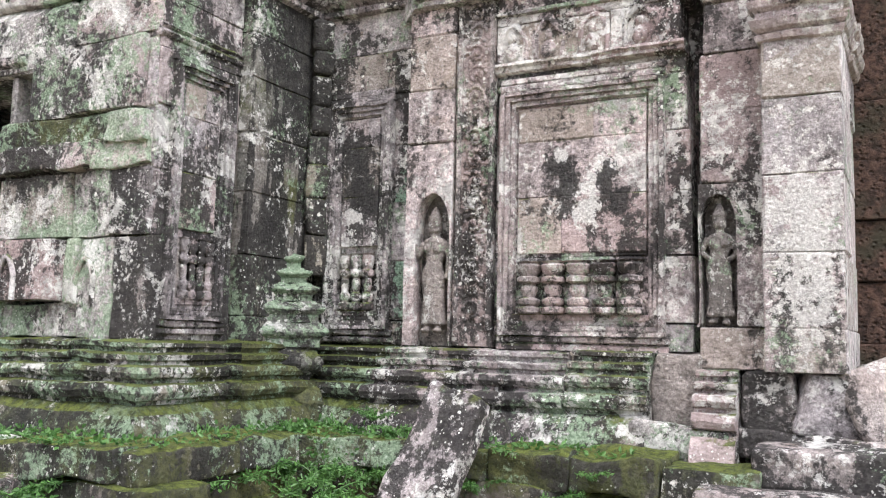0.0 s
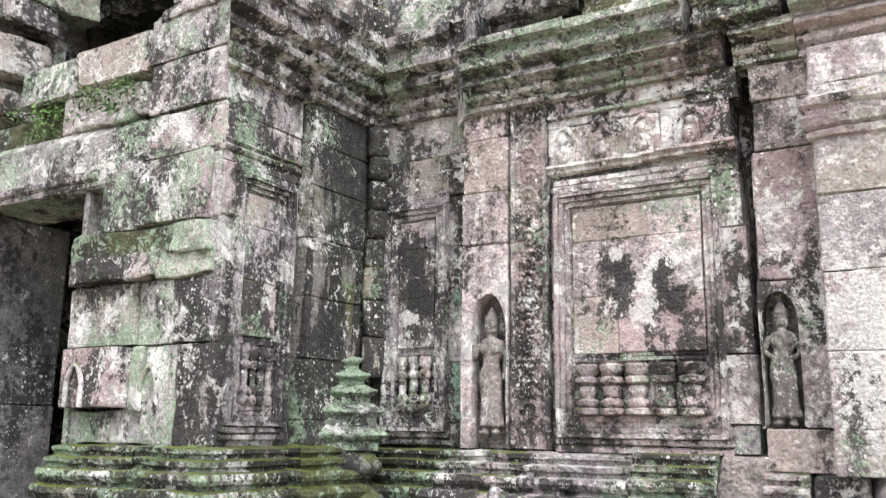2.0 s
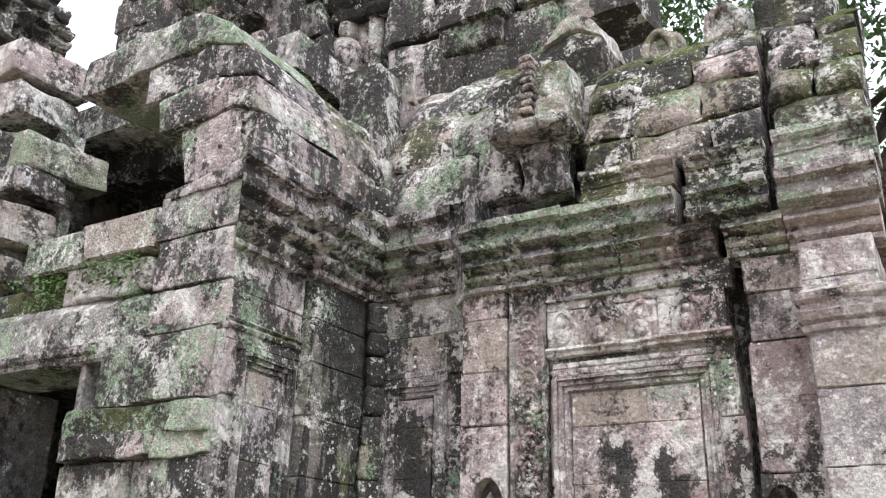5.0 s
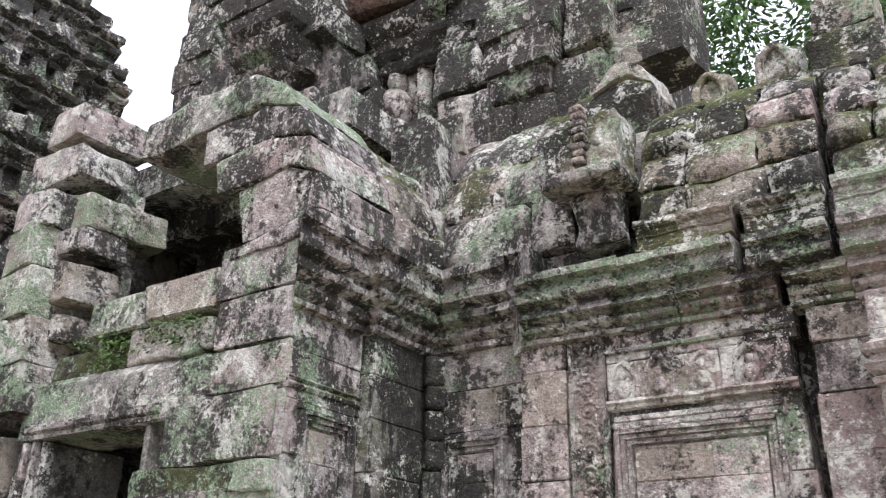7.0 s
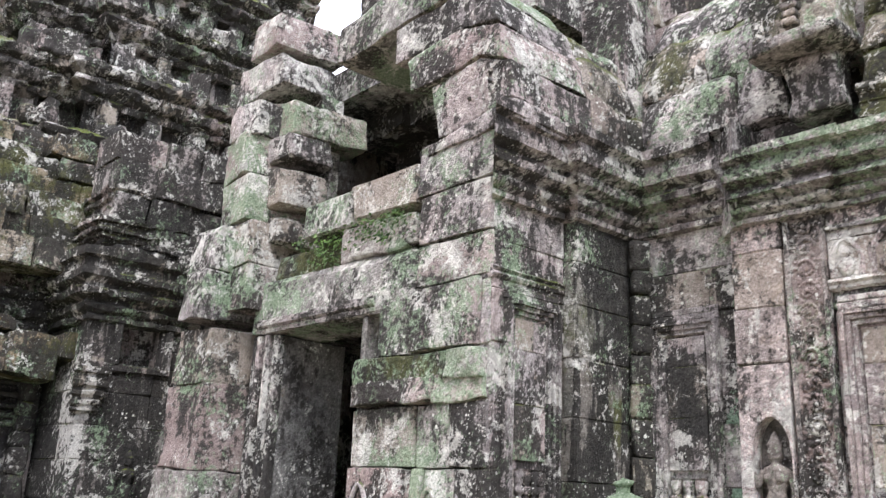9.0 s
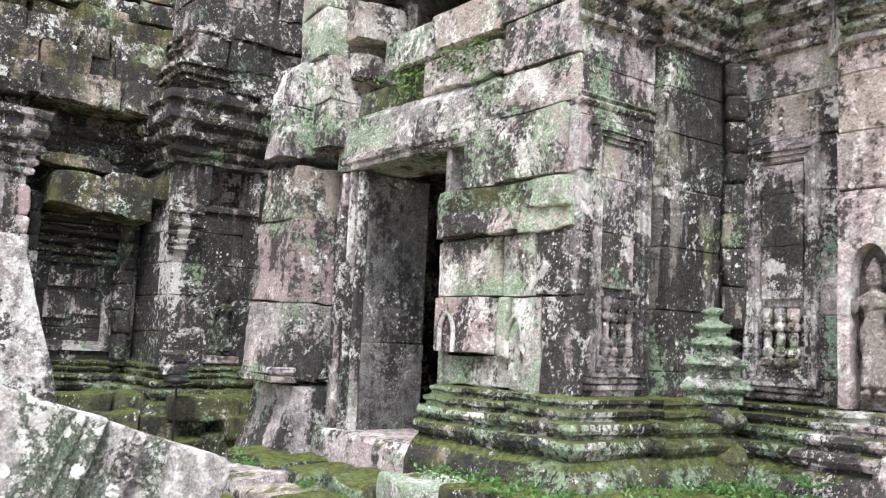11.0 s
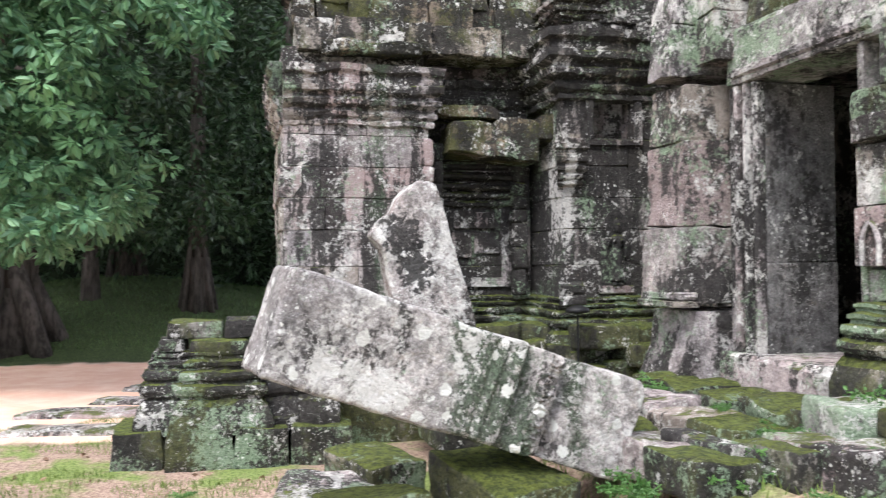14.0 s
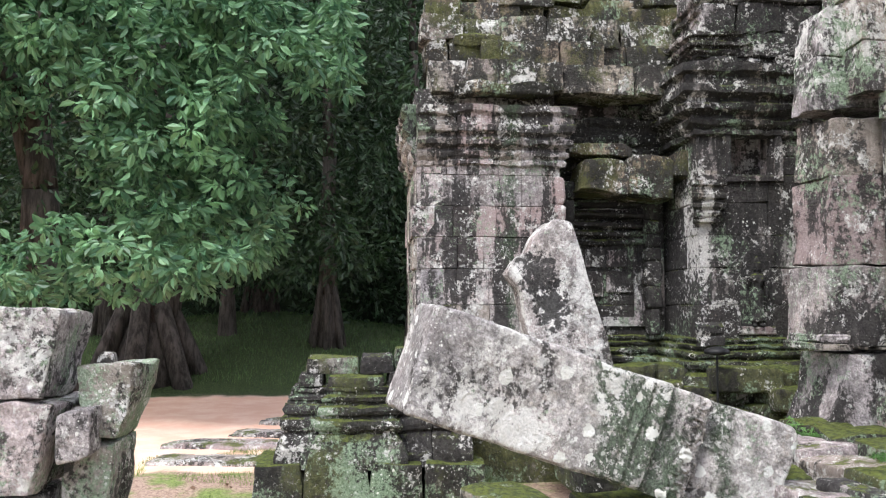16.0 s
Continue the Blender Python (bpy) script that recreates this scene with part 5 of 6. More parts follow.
def false_window(x0, x1, z0, z1, y, count, bal_h, stuff, label, turn=0.0, at=None, plain=STONE_PINK, bars=STONE_PINK):
    """A false window: stepped frame, plain blind above, a row of turned bars below."""
    win = thing("window_false", label, "false window", "false windows", "structure")
    w, h = x1 - x0, z1 - z0
    part("window_frame", frame_mesh(w, h, 0.032, 0.05, 3), stuff, win)
    inner = 0.105
    blind_z = inner + bal_h + 0.07
    zz = blind_z
    while zz < h - inner - 0.01:
        hh = min(0.34, h - inner - zz)
        split = rng.uniform(0.3, 0.7)
        for s0, s1 in ((0, split), (split, 1)):
            a = -w / 2 + inner + (w - 2 * inner) * s0
            b = -w / 2 + inner + (w - 2 * inner) * s1
            block(win, a, b, -0.006, 0.1, zz, zz + hh - 0.002, plain, "blind_stone", 0.004, 0.001, 0.1)
        zz += hh
    k = bal_h / 0.31
    span = w - 2 * inner - 0.02
    for i in range(count):
        r = span / count / 0.118
        bm = lathe([((q - (0.058 - q) * 0.7) * r, u * k) for q, u in BALUSTER], 16)
        for v in bm.verts:
            v.co += noise.noise_vector(v.co * 30 + Vector((i * 3, x0, 0))) * 0.004
        ob = part("baluster", bm, bars, win, smooth=True)
        ob.data.set_sharp_from_angle(angle=radians(50))
        ob.matrix_basis = pose(-span / 2 + span * (i + 0.5) / count, -0.012, inner + 0.02)
    block(win, -w / 2 + inner - 0.02, w / 2 - inner + 0.02, -0.02, 0.1, inner - 0.02, inner + 0.02, stuff, "sill", 0.006, 0.002, 0.1)
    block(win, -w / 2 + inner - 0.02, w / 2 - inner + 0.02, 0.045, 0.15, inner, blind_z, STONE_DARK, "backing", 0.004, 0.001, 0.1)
    for k2 in range(2):
        block(win, -w / 2 - 0.01, w / 2 + 0.01, (-0.035 if w > 0.7 else -0.02) + 0.012 * k2, 0.08, h + 0.005 + 0.045 * k2, h + 0.045 + 0.045 * k2, stuff, "cap", 0.006, 0.003, 0.1)
        block(win, -w / 2 - 0.02, w / 2 + 0.02, -0.03 + 0.012 * k2, 0.08, -0.04 - 0.045 * k2, -0.005 - 0.045 * k2, stuff, "sill", 0.006, 0.003, 0.1)
    win.matrix_basis = pose(*(at or ((x0 + x1) / 2, y)), z0, 0, 0, turn)
    return win


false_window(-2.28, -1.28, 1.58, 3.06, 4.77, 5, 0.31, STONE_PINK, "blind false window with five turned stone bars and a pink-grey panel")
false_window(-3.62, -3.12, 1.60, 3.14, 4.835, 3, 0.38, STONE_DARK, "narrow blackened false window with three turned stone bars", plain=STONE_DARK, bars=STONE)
false_window(-0.25, 0.25, 1.62, 3.14, 0, 4, 0.36, STONE_DARK, "weathered narrow false window on the porch flank", 90, (-3.862, 3.82), STONE, STONE_DARK)


def niche_arch(bm, x, z, w, h, y=0.0, depth=0.03, seg=12):
    """Adds a pointed arch band, standing in the xz plane."""
    pts = []
    for i in range(seg + 1):
        t = math.pi * i / seg
        pts.append((x - math.cos(t) * w / 2, z + h * 0.55 + math.sin(t) * h * 0.45 * (1 + 0.25 * math.sin(t) ** 6)))
    pts = [(x - w / 2, z)] + pts + [(x + w / 2, z)]
    rings = []
    for i, p in enumerate(pts):
        a, b = Vector(pts[max(0, i - 1)]), Vector(pts[min(len(pts) - 1, i + 1)])
        t = (b - a).normalized()
        rings.append([bm.verts.new((p[0] - t.y * depth * math.cos(q * 1.0472), y + depth * math.sin(q * 1.0472), p[1] + t.x * depth * math.cos(q * 1.0472))) for q in range(6)])
    for r0, r1 in zip(rings, rings[1:]):
        for q in range(6):
            bm.faces.new((r0[q], r0[(q + 1) % 6], r1[(q + 1) % 6], r1[q]))


def devata(x, y, z, h, label, lift=True):
    """A worn standing relief figure in plain rounded forms, one mesh."""
    bm = bmesh.new()
    u = h / 7.7
    body = [(0.5, 0.86, 0.40, 0.05), (0.62, 0.92, 0.44, 0.05), (1.3, 0.74, 0.44, 0.04), (2.4, 0.70, 0.46, 0.0), (3.3, 0.80, 0.50, -0.06), (3.7, 0.74, 0.48, -0.06), (4.3, 0.50, 0.40, 0.0), (4.8, 0.66, 0.46, 0.05), (5.3, 0.82, 0.46, 0.06), (5.62, 0.74, 0.38, 0.05), (5.8, 0.26, 0.26, 0.04), (6.0, 0.25, 0.26, 0.03), (6.15, 0.40, 0.40, 0.02), (6.5, 0.46, 0.44, 0.0), (6.8, 0.42, 0.42, 0.0), (6.9, 0.48, 0.46, 0.0), (7.05, 0.36, 0.36, 0.0), (7.3, 0.28, 0.28, 0.0), (7.5, 0.18, 0.18, 0.0), (7.7, 0.05, 0.05, 0.0)]
    rings = [[bm.verts.new(((c + rx * math.cos(q * math.pi / 10)) * u, ry * math.sin(q * math.pi / 10) * u, zz * u)) for q in range(20)] for zz, rx, ry, c in body]
    for r0, r1 in zip(rings, rings[1:]):
        for q in range(20):
            bm.faces.new((r0[q], r0[(q + 1) % 20], r1[(q + 1) % 20], r1[q]))
    bm.faces.new(rings[0][::-1])
    bm.faces.new(rings[-1])
    for side_ in (-0.34, 0.36):
        limb(bm, (side_ * u, 0, 0.8 * u), (side_ * u, -0.1 * u, 0.1 * u), 0.24 * u, 0.2 * u)
        ball(bm, (side_ * 1.25 * u, -0.25 * u, 0.12 * u), (0.30 * u, 0.42 * u, 0.14 * u), 8)
    ball(bm, (-0.34 * u, -0.38 * u, 5.05 * u), (0.27 * u, 0.22 * u, 0.27 * u), 8)
    ball(bm, (0.42 * u, -0.38 * u, 5.05 * u), (0.27 * u, 0.22 * u, 0.27 * u), 8)
    limb(bm, (-0.74 * u, 0, 5.45 * u), (-1.12 * u, -0.1 * u, 4.5 * u), 0.22 * u, 0.19 * u)
    limb(bm, (-1.12 * u, -0.1 * u, 4.5 * u), (-1.30 * u if lift else -0.5 * u, -0.3 * u, (5.5 if lift else 4.1) * u), 0.19 * u, 0.16 * u)
    limb(bm, (0.80 * u, 0, 5.45 * u), (1.10 * u, -0.1 * u, 4.4 * u), 0.22 * u, 0.19 * u)
    limb(bm, (1.10 * u, -0.1 * u, 4.4 * u), ((0.95 if lift else 0.4) * u, -0.25 * u, (3.2 if lift else 3.9) * u), 0.19 * u, 0.16 * u)
    for v in bm.verts:
        v.co += noise.noise_vector(v.co * 18 + Vector((x, 0, 0))) * 0.006
    ob = part("statue", bm, STONE_FIGURE, smooth=True)
    ob.matrix_basis = pose(x, y, z)
    fuse = ob.modifiers.new("fuse", "REMESH")
    fuse.mode, fuse.voxel_size, fuse.use_smooth_shade = "VOXEL", 0.006, True
    return tagged(ob, label, "statue", "relief figures")


def niche(x, y, z0, z1, w, label, turn=0):
    """A flat dark sheet with a rounded head, painted for a niche's shade, and the block under it."""
    ob = thing("niche", label, "niche", "niches", "structure")
    bm = bmesh.new()
    seg = [(-w / 2, 0.0)] + [(-math.cos(math.pi * i / 10) * w / 2, (z1 - z0) * (0.55 + 0.45 * math.sin(math.pi * i / 10))) for i in range(11)] + [(w / 2, 0.0)]
    f = [bm.verts.new((a, -0.004, b + 0.02)) for a, b in seg]
    bm.faces.new(f)
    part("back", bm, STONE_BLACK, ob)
    block(ob, -w / 2 - 0.03, w / 2 + 0.03, -0.022, 0.06, -0.07, 0.02, STONE, "plinth", 0.01, 0.006)
    ob.matrix_basis = pose(x, y, z0, 0, 0, turn)


devata(-2.74, 4.765, 1.585, 0.80, "worn grey stone relief figure standing in a niche")
devata(-0.985, 4.765, 1.655, 0.66, "smooth grey stone relief figure beside a crack", False)

# scroll band: a stem with curled leaves
scroll = thing("scroll_band", "carved upright band of curled stone foliage", "carving", kind="structure")
for side_x in (-2.565, -2.345):
    block(scroll, side_x - 0.012, side_x + 0.012, 4.715, 4.80, 1.60, 3.66, STONE_CARVED, "border", 0.005, 0.003, 0.05)
for i in range(15):
    bm = bmesh.new()
    n = 16
    for q in range(n):
        t0, t1 = q / n * 4.2 * math.pi / 1.5, (q + 1) / n * 4.2 * math.pi / 1.5
        r0, r1 = 0.066 * (1 - q / n * 0.85), 0.066 * (1 - (q + 1) / n * 0.85)
        limb(bm, (r0 * math.cos(t0), 0, r0 * math.sin(t0)), (r1 * math.cos(t1), 0, r1 * math.sin(t1)), 0.014, 0.012, 5)
    ball(bm, (0, -0.004, 0), (0.018, 0.02, 0.018), 7)
    for q in range(4):
        a = q * 1.57 + 0.7
        ball(bm, (0.078 * math.cos(a), 0.004, 0.074 * math.sin(a)), (0.020, 0.014, 0.020), 6)
    ob = part("curl", bm, STONE_CARVED, scroll, smooth=True)
    ob.matrix_basis = pose(-2.455, 4.738, 1.72 + 0.135 * i) @ Matrix.Diagonal((1 if i % 2 else -1, 1, 1, 1))

# frieze of worn arches over the large window
frieze = thing("frieze", "row of small worn stone arches under the cornice", "carving", kind="structure")
for i, x in enumerate((-2.22, -1.98, -1.70, -1.42)):
    bm = bmesh.new()
    niche_arch(bm, 0, 0, 0.17, 0.21, 0.012, 0.022)
    ball(bm, (0, 0.006, 0.14), (0.03, 0.028, 0.04), 8)
    ball(bm, (0, 0.006, 0.06), (0.05, 0.028, 0.06), 8)
    for v in bm.verts:
        v.co += noise.noise_vector(v.co * 13 + Vector((i * 3, 0, 0))) * 0.018
    ob = part("arch", bm, STONE_PINK, frieze, smooth=True)
    ob["kind"] = "stuff"
    ob.matrix_basis = pose(x, 4.75, 3.26)
moulding(frieze, (-2.33, 4.76), (-1.16, 4.76), 3.185, [(0.0, 0.0), (0.02, 0.01), (0.02, 0.03), (0.04, 0.045), (0.03, 0.065), (0.0, 0.07)], STONE_PINK, 0, 0, "moulding", 0.7)
moulding(frieze, (-2.33, 4.76), (-1.16, 4.76), 3.545, [(0.0, 0.0), (0.02, 0.01), (0.02, 0.03), (0.0, 0.04)], STONE, 0, 0, "moulding", 0.7)
moulding(frieze, (FLANK_X, 3.46), (FLANK_X, 4.15), 3.26, [(0.0, 0.0), (0.02, 0.01), (0.03, 0.03), (0.01, 0.05), (0.03, 0.07), (0.0, 0.09)], STONE_DARK, 0, 0, "moulding", 0.7)

# corner spire in relief, green with lichen, on its dark urn
spire = thing("corner_spire", "small tiered stone spire, mint-green with lichen, in the corner", "carving")


def tier(z, h, w_lo, w_eave, w_hi, material, seed):
    """One storey of the spire: a square drum under a flaring, drooping eave."""
    prof = [(w_lo, 0), (w_lo, h * 0.35), (w_eave * 0.94, h * 0.5), (w_eave, h * 0.62), (w_eave * 0.97, h * 0.72), (w_hi * 1.08, h * 0.92), (w_hi, h)]
    bm = lathe([(r * 0.53, q) for r, q in prof], 4)
    bmesh.ops.subdivide_edges(bm, edges=bm.edges[:], cuts=3, use_grid_fill=True)
    for v in bm.verts:
        mid = 1 - abs(abs(v.co.x) - abs(v.co.y)) / max(1e-4, abs(v.co.x) + abs(v.co.y))
        v.co *= 1 - 0.10 * mid if h < 0.19 else 1
        v.co += noise.noise_vector(v.co * 14 + Vector((seed, 0, 0))) * 0.010
    ob = part("tier", bm, material, spire, smooth=True)
    ob.data.set_sharp_from_angle(angle=radians(40))
    ob.matrix_basis = pose(0, 0, z, 0, 0, 0)


tier(0.0, 0.30, 0.60, 0.62, 0.50, STONE_MOSS, 1)
tier(0.25, 0.30, 0.40, 0.60, 0.42, STONE_STREAK, 2)
tier(0.54, 0.17, 0.52, 0.66, 0.50, STONE_MINT, 3)
tier(0.70, 0.15, 0.48, 0.60, 0.42, STONE_MINT, 4)
tier(0.84, 0.13, 0.38, 0.50, 0.32, STONE_MINT, 5)
tier(0.96, 0.11, 0.28, 0.38, 0.22, STONE_MINT, 6)
tier(1.06, 0.12, 0.18, 0.24, 0.06, STONE_MINT, 7)
spire.matrix_basis = pose(-3.79, 4.63, 0.93)

# ornament over the cornice, ridge crests and the gable end of the roof
kala = thing("antefix", "broken carved roof ornament with a ribbed finial", "roof ornament", "roof ornaments")
rock("body", (0.54, 0.36, 0.46), pose(0, 0.12, 0.60, -6, 0, 0), STONE_ROOF, kala, cuts=14, rough=0.05, round_=0.03, seed=140)
rock("slab", (0.60, 0.42, 0.09), pose(0, 0.08, 0.37, 2, 0, 0), STONE_DARK, kala, cuts=9, rough=0.03, round_=0.03, seed=139)
rock("foot", (0.34, 0.24, 0.42), pose(0.02, 0.22, 0.14, 0, 0, 0), STONE_DARK, kala, cuts=12, rough=0.05, round_=0.04, seed=141)
for i in range(8):
    rock("rib", (0.10, 0.10, 0.055), pose(0.02, -0.10, 0.46 + 0.06 * i, 0, 0, 0), STONE_CARVED, kala, cuts=5, rough=0.008, round_=0.02, seed=142 + i)
kala.matrix_basis = pose(-2.34, 4.60, 4.40)
for i, (x, z, s) in enumerate(((-1.66, 5.60, 1.0), (-1.16, 5.66, 1.05), (-0.66, 5.60, 1.0))):
    crest = thing("ridge_crest", "worn arched stone crest on the roof ridge", "roof ornament", "ridge crests")
    rock("body", (0.34 * s, 0.24, 0.36 * s), pose(0, 0.08, 0.16), STONE_ROOF, crest, cuts=12, rough=0.04, round_=0.09, seed=160 + i)
    bm = bmesh.new()
    niche_arch(bm, 0, 0.0, 0.22 * s, 0.28 * s, -0.06, 0.035)
    part("arch", bm, STONE_ROOF, crest, smooth=True)
    crest.matrix_basis = pose(x, 5.55, z)
finial = thing("roof_end", "tall broken stone at the roof's end with a ribbed finial", "roof ornament", "roof ornaments")
rock("body", (0.5, 0.5, 0.7), pose(0, 0.2, 0.35), STONE_ROOF, finial, cuts=14, rough=0.05, round_=0.04, seed=170)
rock("cap", (0.42, 0.42, 0.28), pose(0.0, 0.2, 0.86, 0, 4, 0), STONE, finial, cuts=10, rough=0.03, round_=0.02, seed=171)
for i in range(6):
    rock("rib", (0.11, 0.11, 0.06), pose(0.05, -0.12, 0.02 + 0.06 * i), STONE_CARVED, finial, cuts=5, rough=0.01, round_=0.02, seed=172 + i)
finial.matrix_basis = pose(-0.62, 5.15, 5.0)
cut_stone("stone", [(-2.92, 4.90), (-2.36, 4.80), (-2.30, 5.32), (-2.78, 5.42)], 5.02, 5.6, STONE_ROOF, roof, rough=0.05, bevel=0.04, seed=180)
cut_stone("stone", [(-2.34, 4.78), (-1.99, 4.72), (-1.93, 5.25), (-2.28, 5.33)], 4.98, 5.6, STONE_GREEN, roof, rough=0.04, bevel=0.03, seed=181)
cut_stone("stone", [(-2.74, 5.43), (-2.30, 5.35), (-1.94, 5.28), (-1.96, 5.70), (-2.12, 5.84), (-2.5, 5.74)], 5.06, 5.7, STONE_ROOF, roof, rough=0.05, bevel=0.03, seed=182)
cut_stone("stone", [(-2.46, 5.77), (-2.13, 5.86), (-1.98, 5.74), (-2.02, 5.94), (-2.2, 6.02)], 5.05, 5.6, STONE_PALE, roof, rough=0.04, bevel=0.02, seed=183)

# ruined relief on the tower face
relief = thing("tower_niche", "eroded relief niche with broken stone figure", "carving")
devm = bmesh.new()
limb(devm, (0, 0, 0), (0, 0, 0.8), 0.16, 0.14, 10)
ball(devm, (0, 0, 1.0), (0.19, 0.14, 0.24))
ball(devm, (0, 0, 1.33), (0.11, 0.11, 0.14))
for s in (-1, 1):
    limb(devm, (s * 0.34, 0.05, 0), (s * 0.34, 0.05, 1.3), 0.07, 0.06, 8)
niche_arch(devm, 0, 0.9, 0.68, 0.7, 0.04, 0.07)
for v in devm.verts:
    v.co += noise.noise_vector(v.co * 6) * 0.05
part("figure", devm, STONE, relief, smooth=True)
relief.matrix_basis = pose(-4.8, 5.55, 5.72)

# plaque and small arches at the foot of the porch pier
for i, (x, z) in enumerate(((-4.98, 1.72), (-4.36, 1.70))):
    bm = bmesh.new()
    niche_arch(bm, 0, 0, 0.15, 0.24, 0, 0.018)
    ob = part("arch", bm, STONE, porch, smooth=True)
    ob.matrix_basis = pose(x, PORCH_Y - (0.08 if i == 0 else 0.005), z)

# ---- stones at the foot of the walls ----
GROUNDED = [
    ("fallen_slab", (0.37, 0.16, 0.95), pose(-2.32, 3.98, 0.84, -24, 10, -6), STONE_DARK, "grey stone slab leaning against the wall base"),
    ("boulder", (0.42, 0.34, 0.32), pose(-2.72, 2.75, 0.66, 0, 0, 15), STONE, "rounded grey boulder among ferns"),
    ("fallen_block", (0.80, 0.40, 0.26), pose(-4.42, 2.72, 0.66, 2, -2, 6), STONE, "moulded grey stone block lying on the bank"),
    ("fallen_block", (0.85, 0.66, 0.50), pose(-5.05, 2.56, 0.46, 0, 2, 12), STONE_DARK, "broad green-stained stone block by the door path"),
    ("fallen_block", (0.5, 0.45, 0.22), pose(-4.05, 2.0, 0.44, 4, -3, 30), STONE_MOSS, "mossy stone block in the rubble"),
    ("fallen_block", (0.55, 0.4, 0.2), pose(-3.45, 2.25, 0.52, 3, 4, -14), STONE, "flat grey stone in the rubble"),
    ("fallen_block", (0.5, 0.4, 0.35), pose(-4.62, 2.95, 0.78, 0, 0, -8), STONE_GREEN, "green-stained stone beside the door step"),
    ("fallen_block", (1.45, 0.36, 0.19), pose(-0.04, 4.46, 0.985, 2, 0, 1), STONE_CARVED, "long rounded grey coping stone on the ledge"),
    ("fallen_block", (1.7, 0.62, 0.22), pose(-0.12, 4.34, 0.785, 0, 0, 1), STONE_CARVED, "long flat base stone under the coping"),
    ("fallen_block", (0.24, 0.4, 0.34), pose(-0.74, 4.86, 1.25, 2, 1, 4), STONE_CARVED, "dark squared stone under the hanging wall corner"),
    ("fallen_block", (0.36, 0.42, 0.34), pose(-0.47, 4.88, 1.26, 8, 14, 22), STONE, "broken grey stone under the hanging wall corner"),
    ("fallen_block", (0.30, 0.5, 0.52), pose(-0.24, 4.95, 1.20, -8, -26, 20), STONE_CARVED, "broken grey stone fallen from the corner"),
    ("fallen_block", (0.75, 0.42, 0.16), pose(-0.52, 4.84, 1.04, 2, 3, -3), STONE_CARVED, "flat broken stone at the wall foot"),
    ("fallen_block", (0.26, 0.34, 0.40), pose(-1.22, 4.86, 1.31, 4, 2, 6), STONE_FIGURE, "hollowed brown-grey stone beside the crack"),
    ("fallen_block", (0.52, 0.30, 0.22), pose(-1.18, 4.72, 1.02, 2, 0, 2), STONE_GREEN, "mint-stained stone at the foot of the crack"),
    ("fallen_block", (0.75, 0.55, 0.28), pose(-5.7, 0.35, 0.20, 3, -8, 12), STONE_MOSS, "mossy flat stone under the fallen lintel"),
    ("fallen_block", (0.9, 0.7, 0.22), pose(-6.4, 0.15, 0.10, -2, 4, -10), STONE, "flat grey stone under the fallen lintel"),
    ("fallen_block", (0.8, 0.6, 0.32), pose(-5.55, 1.15, 0.34, 2, 10, 20), STONE_MOSS, "dark mossy stone propping the fallen lintel"),
    ("fallen_block", (0.7, 0.5, 0.34), pose(-6.9, 0.55, 0.16, 2, 3, 25), STONE_BASE, "dark stone block behind the fallen lintel"),
    ("fallen_block", (0.7, 0.6, 0.45), pose(-7.0, 1.3, 0.55, 2, 3, 5), STONE_MOSS, "mossy stone at the foot of the slab"),
]
for i, (name, size, m, stuff, label) in enumerate(GROUNDED):
    tagged(rock(name, size, m, stuff, cuts=16, rough=0.03, round_=0.03 if name != "boulder" else 0.13, seed=200 + i), label, "fallen stone", "fallen stones")

# flagstones from the door
flags = thing("pavement_door", "uneven worn flagstones with moss leading to the door", "pavement", kind="structure")
fr = random.Random(5)
for i in range(5):
    for j in range(3):
        w, h = fr.uniform(0.5, 0.72), fr.uniform(0.42, 0.5)
        x, y = -7.05 + i * 0.56 + 0.2 * (j % 2), 2.12 + j * 0.46
        rock("flagstone", (w, h, 0.24), pose(x, y, 0.55 + 0.085 * j + fr.uniform(-0.02, 0.02), fr.uniform(-3, 3), fr.uniform(-3, 3), fr.uniform(-12, 12)), fr.choice((STONE_BASE, STONE_PINK, STONE_MOSS, STONE_BASE)), flags, cuts=9, rough=0.03, round_=0.03, seed=230 + i * 4 + j)

# stepped stub of a terrace wall in the court
stub = thing("wall_stub", "low stepped stub of moulded dark stones", "wall", kind="structure")
STUB = [(-9.6, -1.20), (-9.08, -1.20), (-9.08, -0.86), (-8.92, -0.86), (-8.92, -0.38), (-9.08, -0.38), (-9.08, 0.5)]
wrap(stub, STUB, 0.24, [(o * 0.9, u * 1.3) for o, u in BASE], STONE_BLACK, "base_moulding", 0.5, lambda x, y: STONE_BLACK if x < -9 else STONE_BASE, ends=(0, 0), wear=0.022)
solid("core", [(-9.6, -1.12), (-9.16, -1.12), (-9.16, -0.78), (-9.0, -0.78), (-9.0, -0.46), (-9.16, -0.46), (-9.16, 0.45), (-9.6, 0.45)], -0.1, 0.93, STONE_BLACK, "", parent=stub)
